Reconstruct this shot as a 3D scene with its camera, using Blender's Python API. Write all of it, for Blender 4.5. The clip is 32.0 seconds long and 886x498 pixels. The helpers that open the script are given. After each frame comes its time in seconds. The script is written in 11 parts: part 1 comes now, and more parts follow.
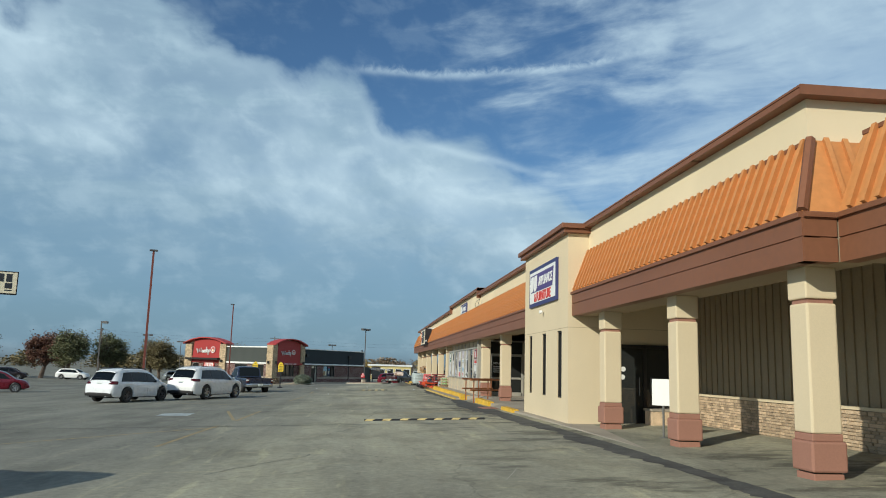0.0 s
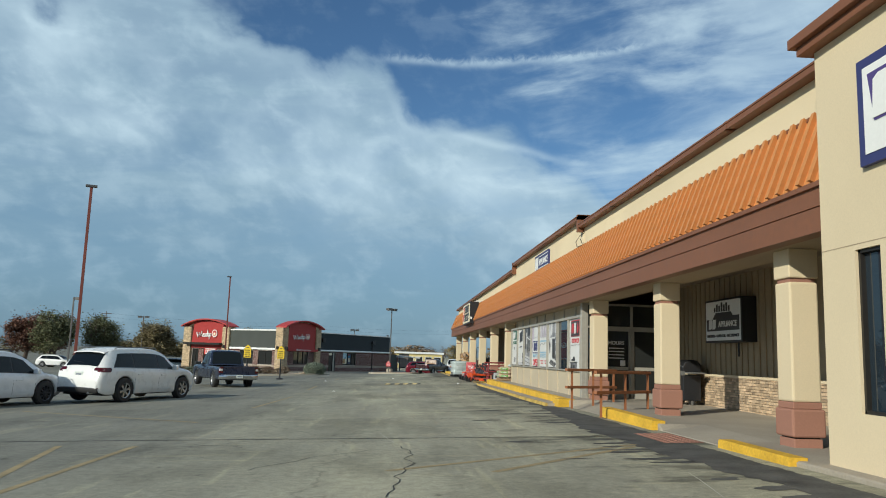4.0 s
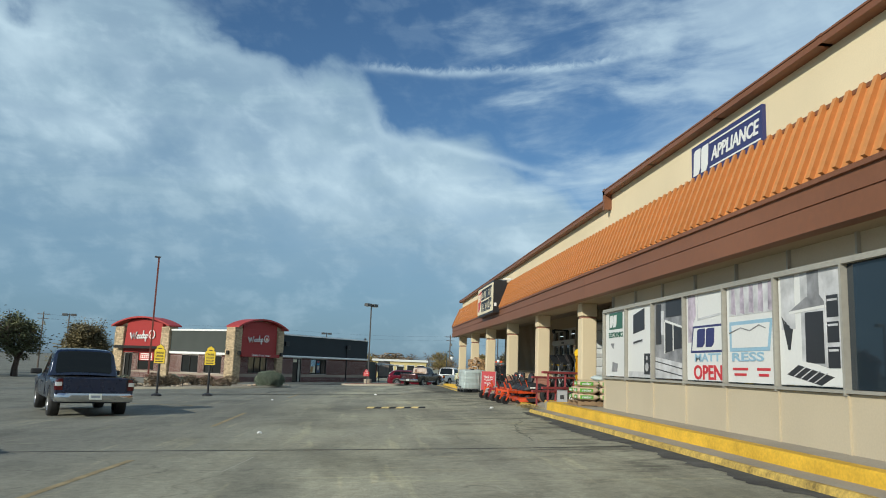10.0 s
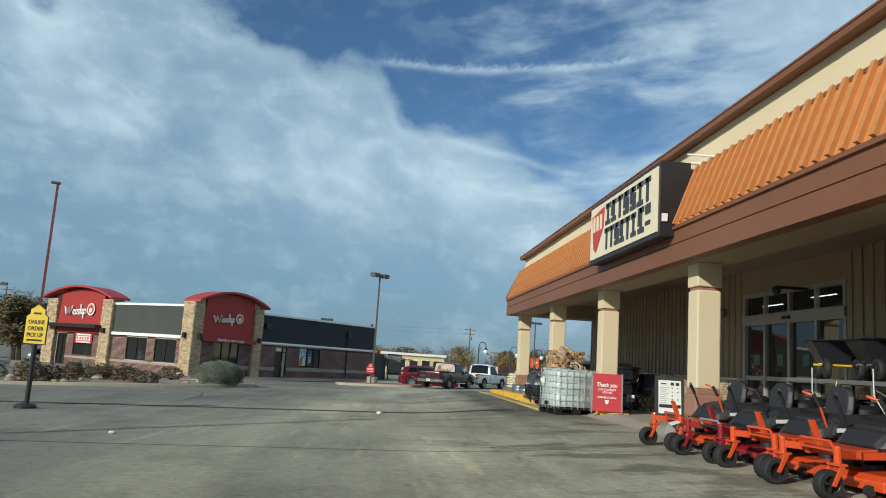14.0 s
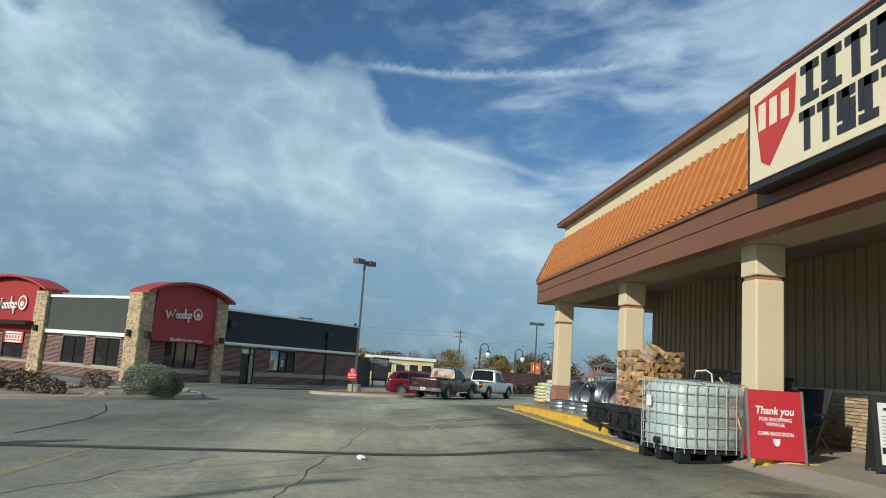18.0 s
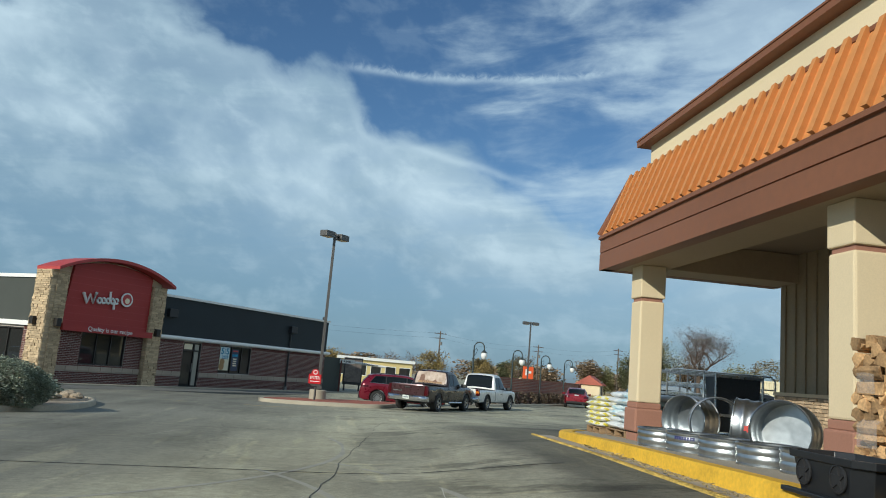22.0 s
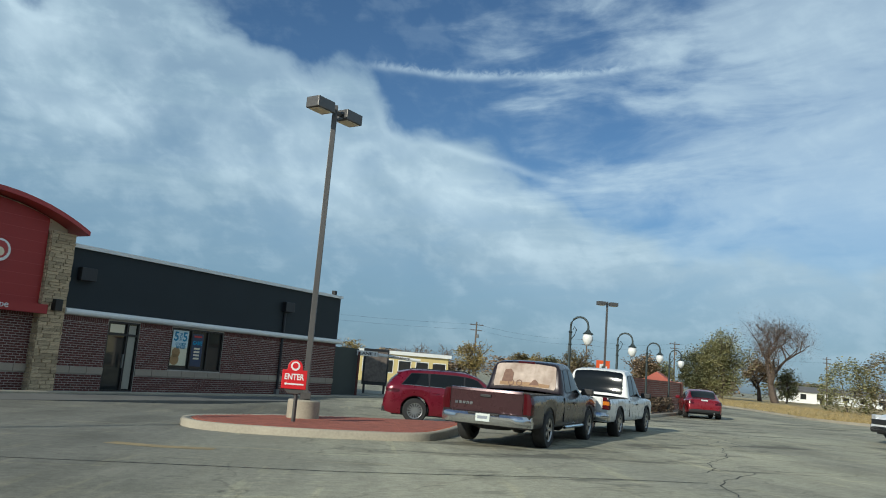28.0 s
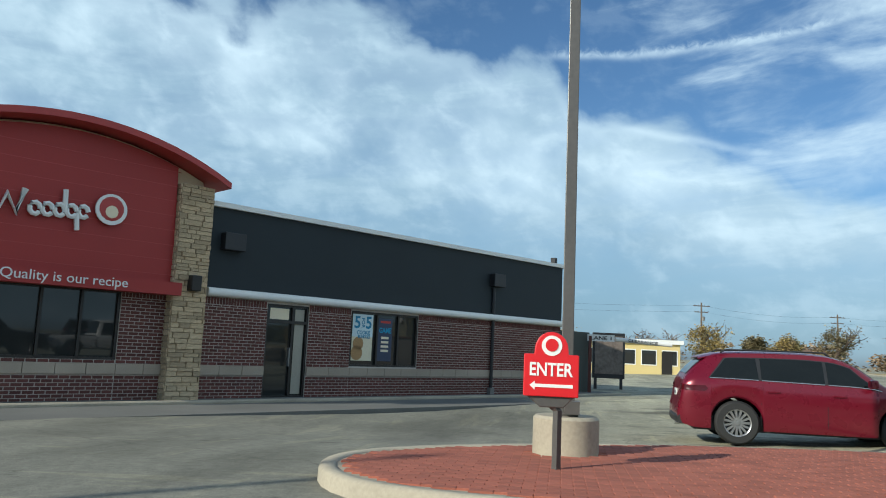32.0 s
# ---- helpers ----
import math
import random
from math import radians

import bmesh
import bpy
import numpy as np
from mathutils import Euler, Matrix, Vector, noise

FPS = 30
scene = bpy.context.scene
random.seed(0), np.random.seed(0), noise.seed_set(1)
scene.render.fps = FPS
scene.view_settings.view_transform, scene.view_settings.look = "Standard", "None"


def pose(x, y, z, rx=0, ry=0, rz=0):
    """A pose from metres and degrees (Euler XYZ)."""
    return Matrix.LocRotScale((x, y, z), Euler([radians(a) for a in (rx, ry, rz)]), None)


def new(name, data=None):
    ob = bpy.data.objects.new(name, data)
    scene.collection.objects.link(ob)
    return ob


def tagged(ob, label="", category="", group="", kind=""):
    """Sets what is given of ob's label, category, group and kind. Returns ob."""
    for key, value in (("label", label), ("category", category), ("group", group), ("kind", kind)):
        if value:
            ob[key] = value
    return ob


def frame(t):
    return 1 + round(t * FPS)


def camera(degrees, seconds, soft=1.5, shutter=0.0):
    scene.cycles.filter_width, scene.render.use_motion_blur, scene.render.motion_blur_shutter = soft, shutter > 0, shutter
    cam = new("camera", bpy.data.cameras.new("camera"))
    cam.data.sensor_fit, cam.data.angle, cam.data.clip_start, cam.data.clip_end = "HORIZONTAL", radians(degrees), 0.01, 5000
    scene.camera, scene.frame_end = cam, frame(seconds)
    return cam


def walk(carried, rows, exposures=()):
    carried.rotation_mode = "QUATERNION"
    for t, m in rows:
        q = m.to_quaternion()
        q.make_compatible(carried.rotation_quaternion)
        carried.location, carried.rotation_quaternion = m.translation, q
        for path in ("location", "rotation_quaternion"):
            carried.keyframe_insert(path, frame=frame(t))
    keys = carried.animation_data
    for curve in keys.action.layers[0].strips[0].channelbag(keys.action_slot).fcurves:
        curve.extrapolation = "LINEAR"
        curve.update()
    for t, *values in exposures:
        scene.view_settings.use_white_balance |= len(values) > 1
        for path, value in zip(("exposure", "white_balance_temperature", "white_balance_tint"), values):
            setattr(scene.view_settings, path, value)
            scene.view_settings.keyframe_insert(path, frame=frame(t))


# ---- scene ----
import functools
import itertools

# ---- camera and its drive along the shops ----
cam = camera(60.5, 32.0, soft=1.0)
# seconds, eye x, y, z, yaw, pitch, roll
PATH = [
    (0, -0.153, -8.463, 1.6, -5.81, 8.92, 1.63),
    (0.5, -0.076, -6.34, 1.569, -6.18, 8.85, 1.62),
    (1, -0.01, -4.176, 1.533, -6.28, 8.76, 1.68),
    (1.5, 0.05, -1.957, 1.495, -6.23, 8.6, 1.72),
    (2, 0.101, 0.267, 1.46, -6.02, 8.31, 1.63),
    (2.5, 0.135, 2.46, 1.43, -5.77, 8.3, 1.7),
    (3, 0.144, 4.643, 1.406, -5.33, 8.21, 1.56),
    (3.5, 0.12, 6.749, 1.385, -4.57, 8.15, 1.76),
    (4, 0.068, 8.788, 1.364, -3.81, 8.05, 1.83),
    (4.5, 0.007, 10.88, 1.342, -3.07, 8.0, 2.16),
    (6.5, -0.327, 16.653, 1.241, -2.41, 8.2, 2.08),
    (7, -0.36, 17.741, 1.217, -2.63, 8.2, 1.72),
    (8, -0.354, 20.222, 1.186, -3.29, 8.39, 1.69),
    (9, -0.306, 22.789, 1.195, -4.37, 8.58, 1.59),
    (9.5, -0.27, 24.29, 1.199, -4.96, 8.69, 1.95),
    (10, -0.203, 26.153, 1.189, -5.59, 8.77, 2.07),
    (10.3, -0.163, 27.271, 1.183, -5.97, 8.81, 2.15),
    (10.6, 0.013, 33.16, 1.074, -6.91, 8.84, 3.07),
    (11, 0.077, 34.72, 1.073, -6.95, 8.81, 3.18),
    (11.5, 0.139, 36.668, 1.07, -6.85, 8.79, 3.31),
    (12, 0.184, 38.647, 1.066, -6.54, 8.68, 3.23),
    (12.5, 0.215, 40.539, 1.059, -6.07, 8.68, 3.44),
    (13, 0.238, 42.338, 1.051, -5.54, 8.63, 3.25),
    (13.5, 0.254, 44.081, 1.042, -5.03, 8.53, 3.79),
    (14, 0.253, 45.764, 1.033, -4.61, 8.47, 3.75),
    (14.5, 0.246, 47.277, 1.025, -4.42, 8.39, 3.75),
    (16.5, 0.28, 51.899, 1.033, -5.19, 8.58, 4.01),
    (17, 0.298, 52.814, 1.03, -5.37, 8.74, 4.08),
    (17.5, 0.314, 53.639, 1.023, -5.54, 8.83, 4.01),
    (18, 0.33, 54.433, 1.013, -5.72, 8.86, 3.99),
    (18.5, 0.346, 55.248, 1.004, -5.74, 8.86, 4.09),
    (19, 0.359, 56.088, 0.994, -5.81, 8.99, 4.1),
    (20, 0.379, 57.702, 0.971, -6.02, 9.17, 4.45),
    (21, 0.492, 60.193, 0.954, -6.66, 9.36, 4.52),
    (22, 0.741, 63.349, 0.935, -7.43, 9.26, 4.92),
    (22.5, 0.849, 64.911, 0.925, -7.7, 9.14, 4.98),
    (23, 0.937, 66.468, 0.915, -7.84, 9.06, 4.72),
    (23.5, 1.013, 68.013, 0.904, -7.88, 9.04, 4.87),
    (24, 1.084, 69.492, 0.882, -7.74, 9.12, 4.79),
    (24.5, 1.16, 70.846, 0.844, -7.46, 9.19, 4.7),
    (25, 1.249, 72.072, 0.801, -7.19, 9.18, 4.4),
    (25.5, 1.33, 73.297, 0.761, -6.91, 9.17, 4.45),
    (27.5, 1.396, 78.265, 0.743, -5.89, 8.99, 4.77),
    (28, 1.374, 79.471, 0.73, -5.58, 8.9, 4.68),
    (28.5, 1.347, 80.644, 0.712, -5.18, 8.83, 4.64),
    (29, 1.319, 81.791, 0.688, -4.46, 8.71, 4.45),
    (29.5, 1.275, 82.88, 0.658, -3.41, 8.46, 4.15),
    (30, 1.193, 83.941, 0.623, -1.91, 8.13, 3.92),
    (30.5, 1.052, 85.036, 0.583, 0.04, 7.79, 3.49),
    (31, 0.838, 86.165, 0.539, 2.48, 7.57, 3.17),
    (31.5, 0.544, 87.317, 0.495, 5.41, 7.49, 2.9),
    (32, 0.168, 88.437, 0.456, 9.02, 7.48, 2.58),
]
walk(cam, [(t, pose(x, y, z, 90 + pitch, 0, yaw) @ pose(0, 0, 0, 0, 0, roll))
           for t, x, y, z, yaw, pitch, roll in PATH],
     exposures=[(0.0, 0.0, 5850, 3), (28.5, 0.0, 5850, 3), (30.5, 0.15, 5850, 3), (32.0, 0.38, 5850, 3)])

# ---- sun and sky ----
SUN_EL, SUN_AZ = 24.5, 226.4  # degrees; azimuth clockwise from +y


def make_world():
    w = bpy.data.worlds.new("sky")
    scene.world = w
    w.use_nodes = True
    nt = w.node_tree
    nt.nodes.clear()
    L = nt.links.new

    def node(kind, **kw):
        n = nt.nodes.new(kind)
        for k, v in kw.items():
            if k == "operation":
                n.operation = v
            elif k == "data_type":
                n.data_type = v
        return n

    def m(op, a, b=None, c=None, clamp=False):
        n = nt.nodes.new("ShaderNodeMath")
        n.operation, n.use_clamp = op, clamp
        for i, v in enumerate((a, b, c)):
            if v is None:
                continue
            if isinstance(v, (int, float)):
                n.inputs[i].default_value = v
            else:
                L(v, n.inputs[i])
        return n.outputs[0]

    def step(v, a, b):
        n = nt.nodes.new("ShaderNodeMapRange")
        n.interpolation_type = "SMOOTHSTEP"
        L(v, n.inputs[0])
        n.inputs[1].default_value, n.inputs[2].default_value = a, b
        n.inputs[3].default_value, n.inputs[4].default_value = 0, 1
        return n.outputs[0]

    def noise_at(x, y, z, scale, detail, rough=0.55, warp=0.0):
        c = nt.nodes.new("ShaderNodeCombineXYZ")
        for i, v in enumerate((x, y)):
            L(v, c.inputs[i])
        c.inputs[2].default_value = z
        n = nt.nodes.new("ShaderNodeTexNoise")
        n.inputs["Scale"].default_value, n.inputs["Detail"].default_value = scale, detail
        n.inputs["Roughness"].default_value, n.inputs["Distortion"].default_value = rough, warp
        L(c.outputs[0], n.inputs["Vector"])
        return n.outputs[0]

    def mix(fac, a, b):
        n = nt.nodes.new("ShaderNodeMix")
        n.data_type = "RGBA"
        L(fac, n.inputs[0])
        for i, v in ((6, a), (7, b)):
            if isinstance(v, tuple):
                n.inputs[i].default_value = (*v, 1)
            else:
                L(v, n.inputs[i])
        return n.outputs[2]

    tc = nt.nodes.new("ShaderNodeTexCoord")
    sep = nt.nodes.new("ShaderNodeSeparateXYZ")
    L(tc.outputs["Generated"], sep.inputs[0])
    X, Y, Z = sep.outputs
    az, el = m("ARCTAN2", X, Y), m("ARCSINE", Z)
    # the cloud bank's upper edge falls from left to right; a second cloud stands to the right of the blue gap
    azc = m("MINIMUM", m("MAXIMUM", az, -0.7), 0.4)
    rim = m("SUBTRACT", m("SUBTRACT", 0.332, m("MULTIPLY", azc, 0.35)), m("MULTIPLY", m("MULTIPLY", azc, azc), 0.36))
    along = m("SUBTRACT", m("MULTIPLY", az, 0.93), m("MULTIPLY", el, 0.37))
    across = m("ADD", m("MULTIPLY", az, 0.37), m("MULTIPLY", el, 0.93))
    lev = m("SUBTRACT", el, m("MULTIPLY", az, 0.10))
    big = noise_at(m("MULTIPLY", along, 0.8), across, 0.3, 6.0, 7, 0.5, 0.35)
    mid = noise_at(m("MULTIPLY", along, 0.8), across, 1.7, 10.0, 6, 0.42, 0.2)
    fine = noise_at(m("MULTIPLY", along, 0.7), across, 4.1, 30.0, 6, 0.55, 0.25)
    flat = noise_at(az, m("MULTIPLY", lev, 3.6), 7.3, 5.5, 9, 0.58, 0.35)
    wob = m("ADD", m("MULTIPLY", m("SUBTRACT", big, 0.5), 0.20),
            m("ADD", m("MULTIPLY", m("SUBTRACT", mid, 0.5), 0.15), m("MULTIPLY", m("SUBTRACT", fine, 0.5), 0.06)))
    vv = m("ADD", m("SUBTRACT", el, rim), wob)
    edge = m("SUBTRACT", 1.0, step(vv, -0.028, 0.026))
    glow = m("MULTIPLY", edge, step(vv, -0.30, -0.02))
    lumps = step(m("ADD", m("MULTIPLY", big, 0.45), m("ADD", m("MULTIPLY", mid, 0.44), m("MULTIPLY", fine, 0.08))), 0.38, 0.63)
    lumps = m("ADD", m("MULTIPLY", lumps, step(el, 0.10, 0.26)), m("MULTIPLY", 0.35, m("SUBTRACT", 1.0, step(el, 0.10, 0.26))))
    glow = m("MULTIPLY", glow, m("SUBTRACT", 1.0, m("MULTIPLY", step(az, 0.10, 0.45), 0.35)))
    glow = m("MULTIPLY", glow, m("ADD", 0.30, m("MULTIPLY", step(el, 0.06, 0.24), 0.70)))
    bank = m("MULTIPLY", glow, m("ADD", 0.30, m("MULTIPLY", lumps, 0.68)))
    side = m("ADD", m("SUBTRACT", az, 0.33), m("ADD", m("MULTIPLY", m("SUBTRACT", flat, 0.5), 0.95), m("MULTIPLY", m("SUBTRACT", mid, 0.5), 0.35)))
    right = m("MULTIPLY", step(side, -0.20, 0.22), m("ADD", 0.06, m("MULTIPLY", step(el, 0.06, 0.27), m("ADD", 0.27, m("MULTIPLY", flat, 0.55)))))
    wisps = m("MULTIPLY", step(m("ADD", fine, m("MULTIPLY", flat, 0.8)), 0.84, 1.16), 0.34)
    sheet = m("MULTIPLY", edge, m("ADD", 0.55, m("MULTIPLY", step(flat, 0.32, 0.70), 0.45)))
    sheet = m("MULTIPLY", sheet, step(el, -0.02, 0.16))
    # a condensation trail and a fainter one below it
    curl = noise_at(az, el, 9.7, 75.0, 3, 0.6, 0.8)
    da = m("SUBTRACT", az, 0.06)
    path1 = m("ADD", m("ADD", 0.3805, m("MULTIPLY", m("MULTIPLY", da, da), 0.24)), m("ADD", m("MULTIPLY", m("SUBTRACT", mid, 0.5), 0.012), m("MULTIPLY", m("SUBTRACT", curl, 0.5), 0.007)))
    off1 = m("DIVIDE", m("SUBTRACT", el, path1), m("ADD", 0.0022, m("MULTIPLY", curl, 0.005)))
    trail = m("MULTIPLY", m("EXPONENT", m("MULTIPLY", m("MULTIPLY", off1, off1), -1.0)),
              m("MULTIPLY", step(az, -0.07, 0.03), m("SUBTRACT", 1.0, step(az, 0.26, 0.42))))
    trail = m("MULTIPLY", trail, m("ADD", 0.12, m("MULTIPLY", curl, 0.85)))
    path2 = m("ADD", m("ADD", 0.308, m("MULTIPLY", az, -0.22)), m("MULTIPLY", m("SUBTRACT", fine, 0.5), 0.012))
    off2 = m("DIVIDE", m("SUBTRACT", el, path2), 0.0055)
    trail2 = m("MULTIPLY", m("EXPONENT", m("MULTIPLY", m("MULTIPLY", off2, off2), -1.0)),
               m("MULTIPLY", step(az, 0.05, 0.1), m("SUBTRACT", 1.0, step(az, 0.2, 0.27))))
    white = m("ADD", m("ADD", bank, right), m("ADD", m("MULTIPLY", trail, 0.85), m("MULTIPLY", trail2, 0.36)), clamp=True)
    white = m("ADD", white, m("MULTIPLY", wisps, m("ADD", 0.3, m("MULTIPLY", edge, 0.3))), clamp=True)
    sky = nt.nodes.new("ShaderNodeTexSky")
    sky.sky_type, sky.sun_disc = "NISHITA", False
    sky.sun_elevation, sky.sun_rotation = radians(SUN_EL), radians(SUN_AZ)
    sky.air_density, sky.dust_density, sky.ozone_density = 1.0, 0.4, 2.4
    sc = nt.nodes.new("ShaderNodeVectorMath")
    sc.operation = "SCALE"
    L(sky.outputs[0], sc.inputs[0])
    sc.inputs["Scale"].default_value = 0.075
    up = step(el, -0.02, 0.02)
    tone = nt.nodes.new("ShaderNodeVectorMath")
    tone.operation = "MULTIPLY"
    L(sc.outputs[0], tone.inputs[0])
    tone.inputs[1].default_value = (0.84, 0.97, 1.08)
    haze = mix(m("MULTIPLY", m("SUBTRACT", 1.0, step(el, 0.0, 0.24)), 0.8), tone.outputs[0], (0.175, 0.27, 0.36))
    grey = mix(sheet, haze, (0.265, 0.375, 0.46))
    cloud = mix(m("MULTIPLY", white, 0.92), grey, (0.62, 0.72, 0.77))
    ground = mix(up, (0.12, 0.12, 0.11), cloud)
    bg = nt.nodes.new("ShaderNodeBackground")
    L(ground, bg.inputs[0])
    bg.inputs[1].default_value = 1.0
    out = nt.nodes.new("ShaderNodeOutputWorld")
    L(bg.outputs[0], out.inputs[0])


make_world()
sun = new("sun", bpy.data.lights.new("sun", "SUN"))
sun.data.energy, sun.data.angle, sun.data.color = 4.2, radians(0.6), (1.0, 0.88, 0.71)
sun.matrix_world = pose(0, 0, 60) @ Euler((radians(90 - SUN_EL), 0, radians(180 - SUN_AZ)), "XYZ").to_matrix().to_4x4() @ pose(0, 0, 0)


# ---- materials ----
def mat(name, color, rough=0.6, metal=0.0, var=0.12, big=0.5, small=18.0, bump=0.1, dist=0.004, spec=0.5, tint=None,
        rand=0.0, stretch=(1, 1, 1), island=False, coat=0.0):
    """A painted or raw surface: colour with stains at a large and a small scale, fine relief."""
    mt = bpy.data.materials.new(name)
    mt.use_nodes = True
    nt = mt.node_tree
    b = nt.nodes["Principled BSDF"]
    b.inputs["Metallic"].default_value, b.inputs["Specular IOR Level"].default_value = metal, spec
    b.inputs["Coat Weight"].default_value, b.inputs["Coat Roughness"].default_value = coat, 0.05
    tc = nt.nodes.new("ShaderNodeTexCoord")
    mp = nt.nodes.new("ShaderNodeMapping")
    mp.inputs["Scale"].default_value = stretch
    nt.links.new(tc.outputs["Object"], mp.inputs[0])
    ns = []
    for s, d in ((big, 4), (small, 5)):
        n = nt.nodes.new("ShaderNodeTexNoise")
        n.inputs["Scale"].default_value, n.inputs["Detail"].default_value = s, d
        nt.links.new(mp.outputs[0], n.inputs["Vector"])
        ns.append(n)
    mx = nt.nodes.new("ShaderNodeMix")
    mx.inputs[0].default_value = 0.42
    nt.links.new(ns[0].outputs[0], mx.inputs[2])
    nt.links.new(ns[1].outputs[0], mx.inputs[3])
    ramp = nt.nodes.new("ShaderNodeValToRGB")
    lo = [max(0, c * (1 - 2.2 * var)) for c in color]
    hi = [min(1, c * (1 + 2.0 * var)) for c in (tint or color)]
    ramp.color_ramp.elements[0].position, ramp.color_ramp.elements[1].position = 0.28, 0.72
    ramp.color_ramp.elements[0].color, ramp.color_ramp.elements[1].color = (*lo, 1), (*hi, 1)
    nt.links.new(mx.outputs[0], ramp.inputs[0])
    col = ramp.outputs[0]
    if rand or island:
        src = nt.nodes.new("ShaderNodeNewGeometry" if island else "ShaderNodeObjectInfo")
        hsv = nt.nodes.new("ShaderNodeHueSaturation")
        mr = nt.nodes.new("ShaderNodeMapRange")
        mr.inputs[3].default_value, mr.inputs[4].default_value = 1 - (rand or 0.3), 1 + (rand or 0.3)
        nt.links.new(src.outputs["Random Per Island" if island else "Random"], mr.inputs[0])
        nt.links.new(mr.outputs[0], hsv.inputs["Value"])
        nt.links.new(col, hsv.inputs["Color"])
        col = hsv.outputs[0]
    nt.links.new(col, b.inputs["Base Color"])
    rr = nt.nodes.new("ShaderNodeMapRange")
    rr.inputs[3].default_value, rr.inputs[4].default_value = max(0.02, rough * 0.85), min(1, rough * 1.15)
    nt.links.new(ns[1].outputs[0], rr.inputs[0])
    nt.links.new(rr.outputs[0], b.inputs["Roughness"])
    if bump:
        bp = nt.nodes.new("ShaderNodeBump")
        bp.inputs["Strength"].default_value, bp.inputs["Distance"].default_value = bump, dist
        nt.links.new(ns[1].outputs[0], bp.inputs["Height"])
        nt.links.new(bp.outputs[0], b.inputs["Normal"])
    return mt


def glass_mat(name, color=(0.02, 0.025, 0.03), rough=0.03):
    """Dark tinted window glass over a dim room."""
    mt = bpy.data.materials.new(name)
    mt.use_nodes = True
    b = mt.node_tree.nodes["Principled BSDF"]
    b.inputs["Base Color"].default_value = (*color, 1)
    b.inputs["Roughness"].default_value, b.inputs["Specular IOR Level"].default_value = rough, 0.6
    return mt


def emit_mat(name, color, strength):
    mt = bpy.data.materials.new(name)
    mt.use_nodes = True
    b = mt.node_tree.nodes["Principled BSDF"]
    b.inputs["Base Color"].default_value = (*color, 1)
    b.inputs["Emission Color"].default_value, b.inputs["Emission Strength"].default_value = (*color, 1), strength
    return mt


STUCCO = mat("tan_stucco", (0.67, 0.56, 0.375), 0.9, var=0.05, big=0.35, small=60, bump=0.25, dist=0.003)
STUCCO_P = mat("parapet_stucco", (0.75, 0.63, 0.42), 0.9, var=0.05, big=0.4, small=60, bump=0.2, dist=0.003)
BROWN = mat("brown_metal", (0.205, 0.088, 0.046), 0.5, var=0.08, big=0.3, small=9, bump=0.05, spec=0.3)
ORANGE = mat("copper_brown_roof_metal", (0.56, 0.25, 0.085), 0.55, var=0.10, big=0.6, small=9, bump=0.05, spec=0.25)
TERRA = mat("terracotta_paint", (0.33, 0.165, 0.115), 0.8, var=0.08, small=40, bump=0.15)
SIDING = mat("olive_brown_siding", (0.33, 0.262, 0.165), 0.75, var=0.08, small=22, bump=0.1)
# porch ceiling and canopy beams: a darker tan than the wall stucco
CEILP = mat("dark_tan_ceiling", (0.26, 0.21, 0.155), 0.85, var=0.08)
SOFFIT = mat("dark_tan_soffit", (0.36, 0.285, 0.19), 0.85, var=0.06)
STONE = mat("tan_split_brick", (0.52, 0.39, 0.255), 0.9, var=0.2, big=5, small=55, bump=0.5, dist=0.01, rand=0.28)
MORTAR = mat("mortar", (0.36, 0.30, 0.22), 0.95, var=0.1, small=40, bump=0.3)
CONC = mat("pale_concrete", (0.35, 0.31, 0.245), 0.9, var=0.12, big=0.6, small=30, bump=0.2)
CURBC = mat("curb_concrete", (0.36, 0.32, 0.245), 0.9, var=0.12, big=0.9, small=25, bump=0.25)
YELLOW = mat("worn_yellow_paint", (0.66, 0.40, 0.03), 0.75, var=0.16, big=2.0, small=24, bump=0.2)
YWORN = mat("chipped_yellow_paint", (0.44, 0.31, 0.10), 0.85, var=0.30, big=5.0, small=26, bump=0.35, tint=(0.52, 0.36, 0.08))
YFADE = mat("faded_yellow_line", (0.30, 0.235, 0.12), 0.9, var=0.2, big=3.0, small=30, bump=0.15)
TAR = mat("tar_seal", (0.022, 0.022, 0.022), 0.75, var=0.25, big=2, small=20, bump=0.3)
RUBBER = mat("black_rubber", (0.02, 0.02, 0.02), 0.7, var=0.2, small=40, bump=0.2)
FRAME = mat("grey_aluminium", (0.40, 0.38, 0.33), 0.5, 0.25, var=0.08, small=12, bump=0.03)
DFRAME = mat("dark_bronze_frame", (0.03, 0.027, 0.024), 0.45, 0.3, var=0.1)
GLASS = glass_mat("store_glass", (0.026, 0.028, 0.027), 0.02)
GLASS_B = glass_mat("sky_reflecting_glass", (0.02, 0.03, 0.04), 0.015)
WHITE = mat("white_paint", (0.78, 0.78, 0.75), 0.55, var=0.03, small=20, bump=0.03)
BLACK = mat("black_paint", (0.018, 0.018, 0.02), 0.45, var=0.15, small=14, bump=0.05)
GREY = mat("grey_metal", (0.22, 0.22, 0.21), 0.45, 0.5, var=0.1, bump=0.05)
STEEL = mat("galvanized_steel", (0.62, 0.64, 0.65), 0.28, 0.95, var=0.1, big=3, small=14, bump=0.08)
CREAM = mat("cream_sign_face", (0.80, 0.70, 0.50), 0.5, var=0.03, bump=0.02)
SIGNRED = mat("sign_red", (0.50, 0.045, 0.035), 0.5, var=0.05, bump=0.02)
NAVY = mat("sign_navy", (0.035, 0.04, 0.14), 0.5, var=0.06, bump=0.02)
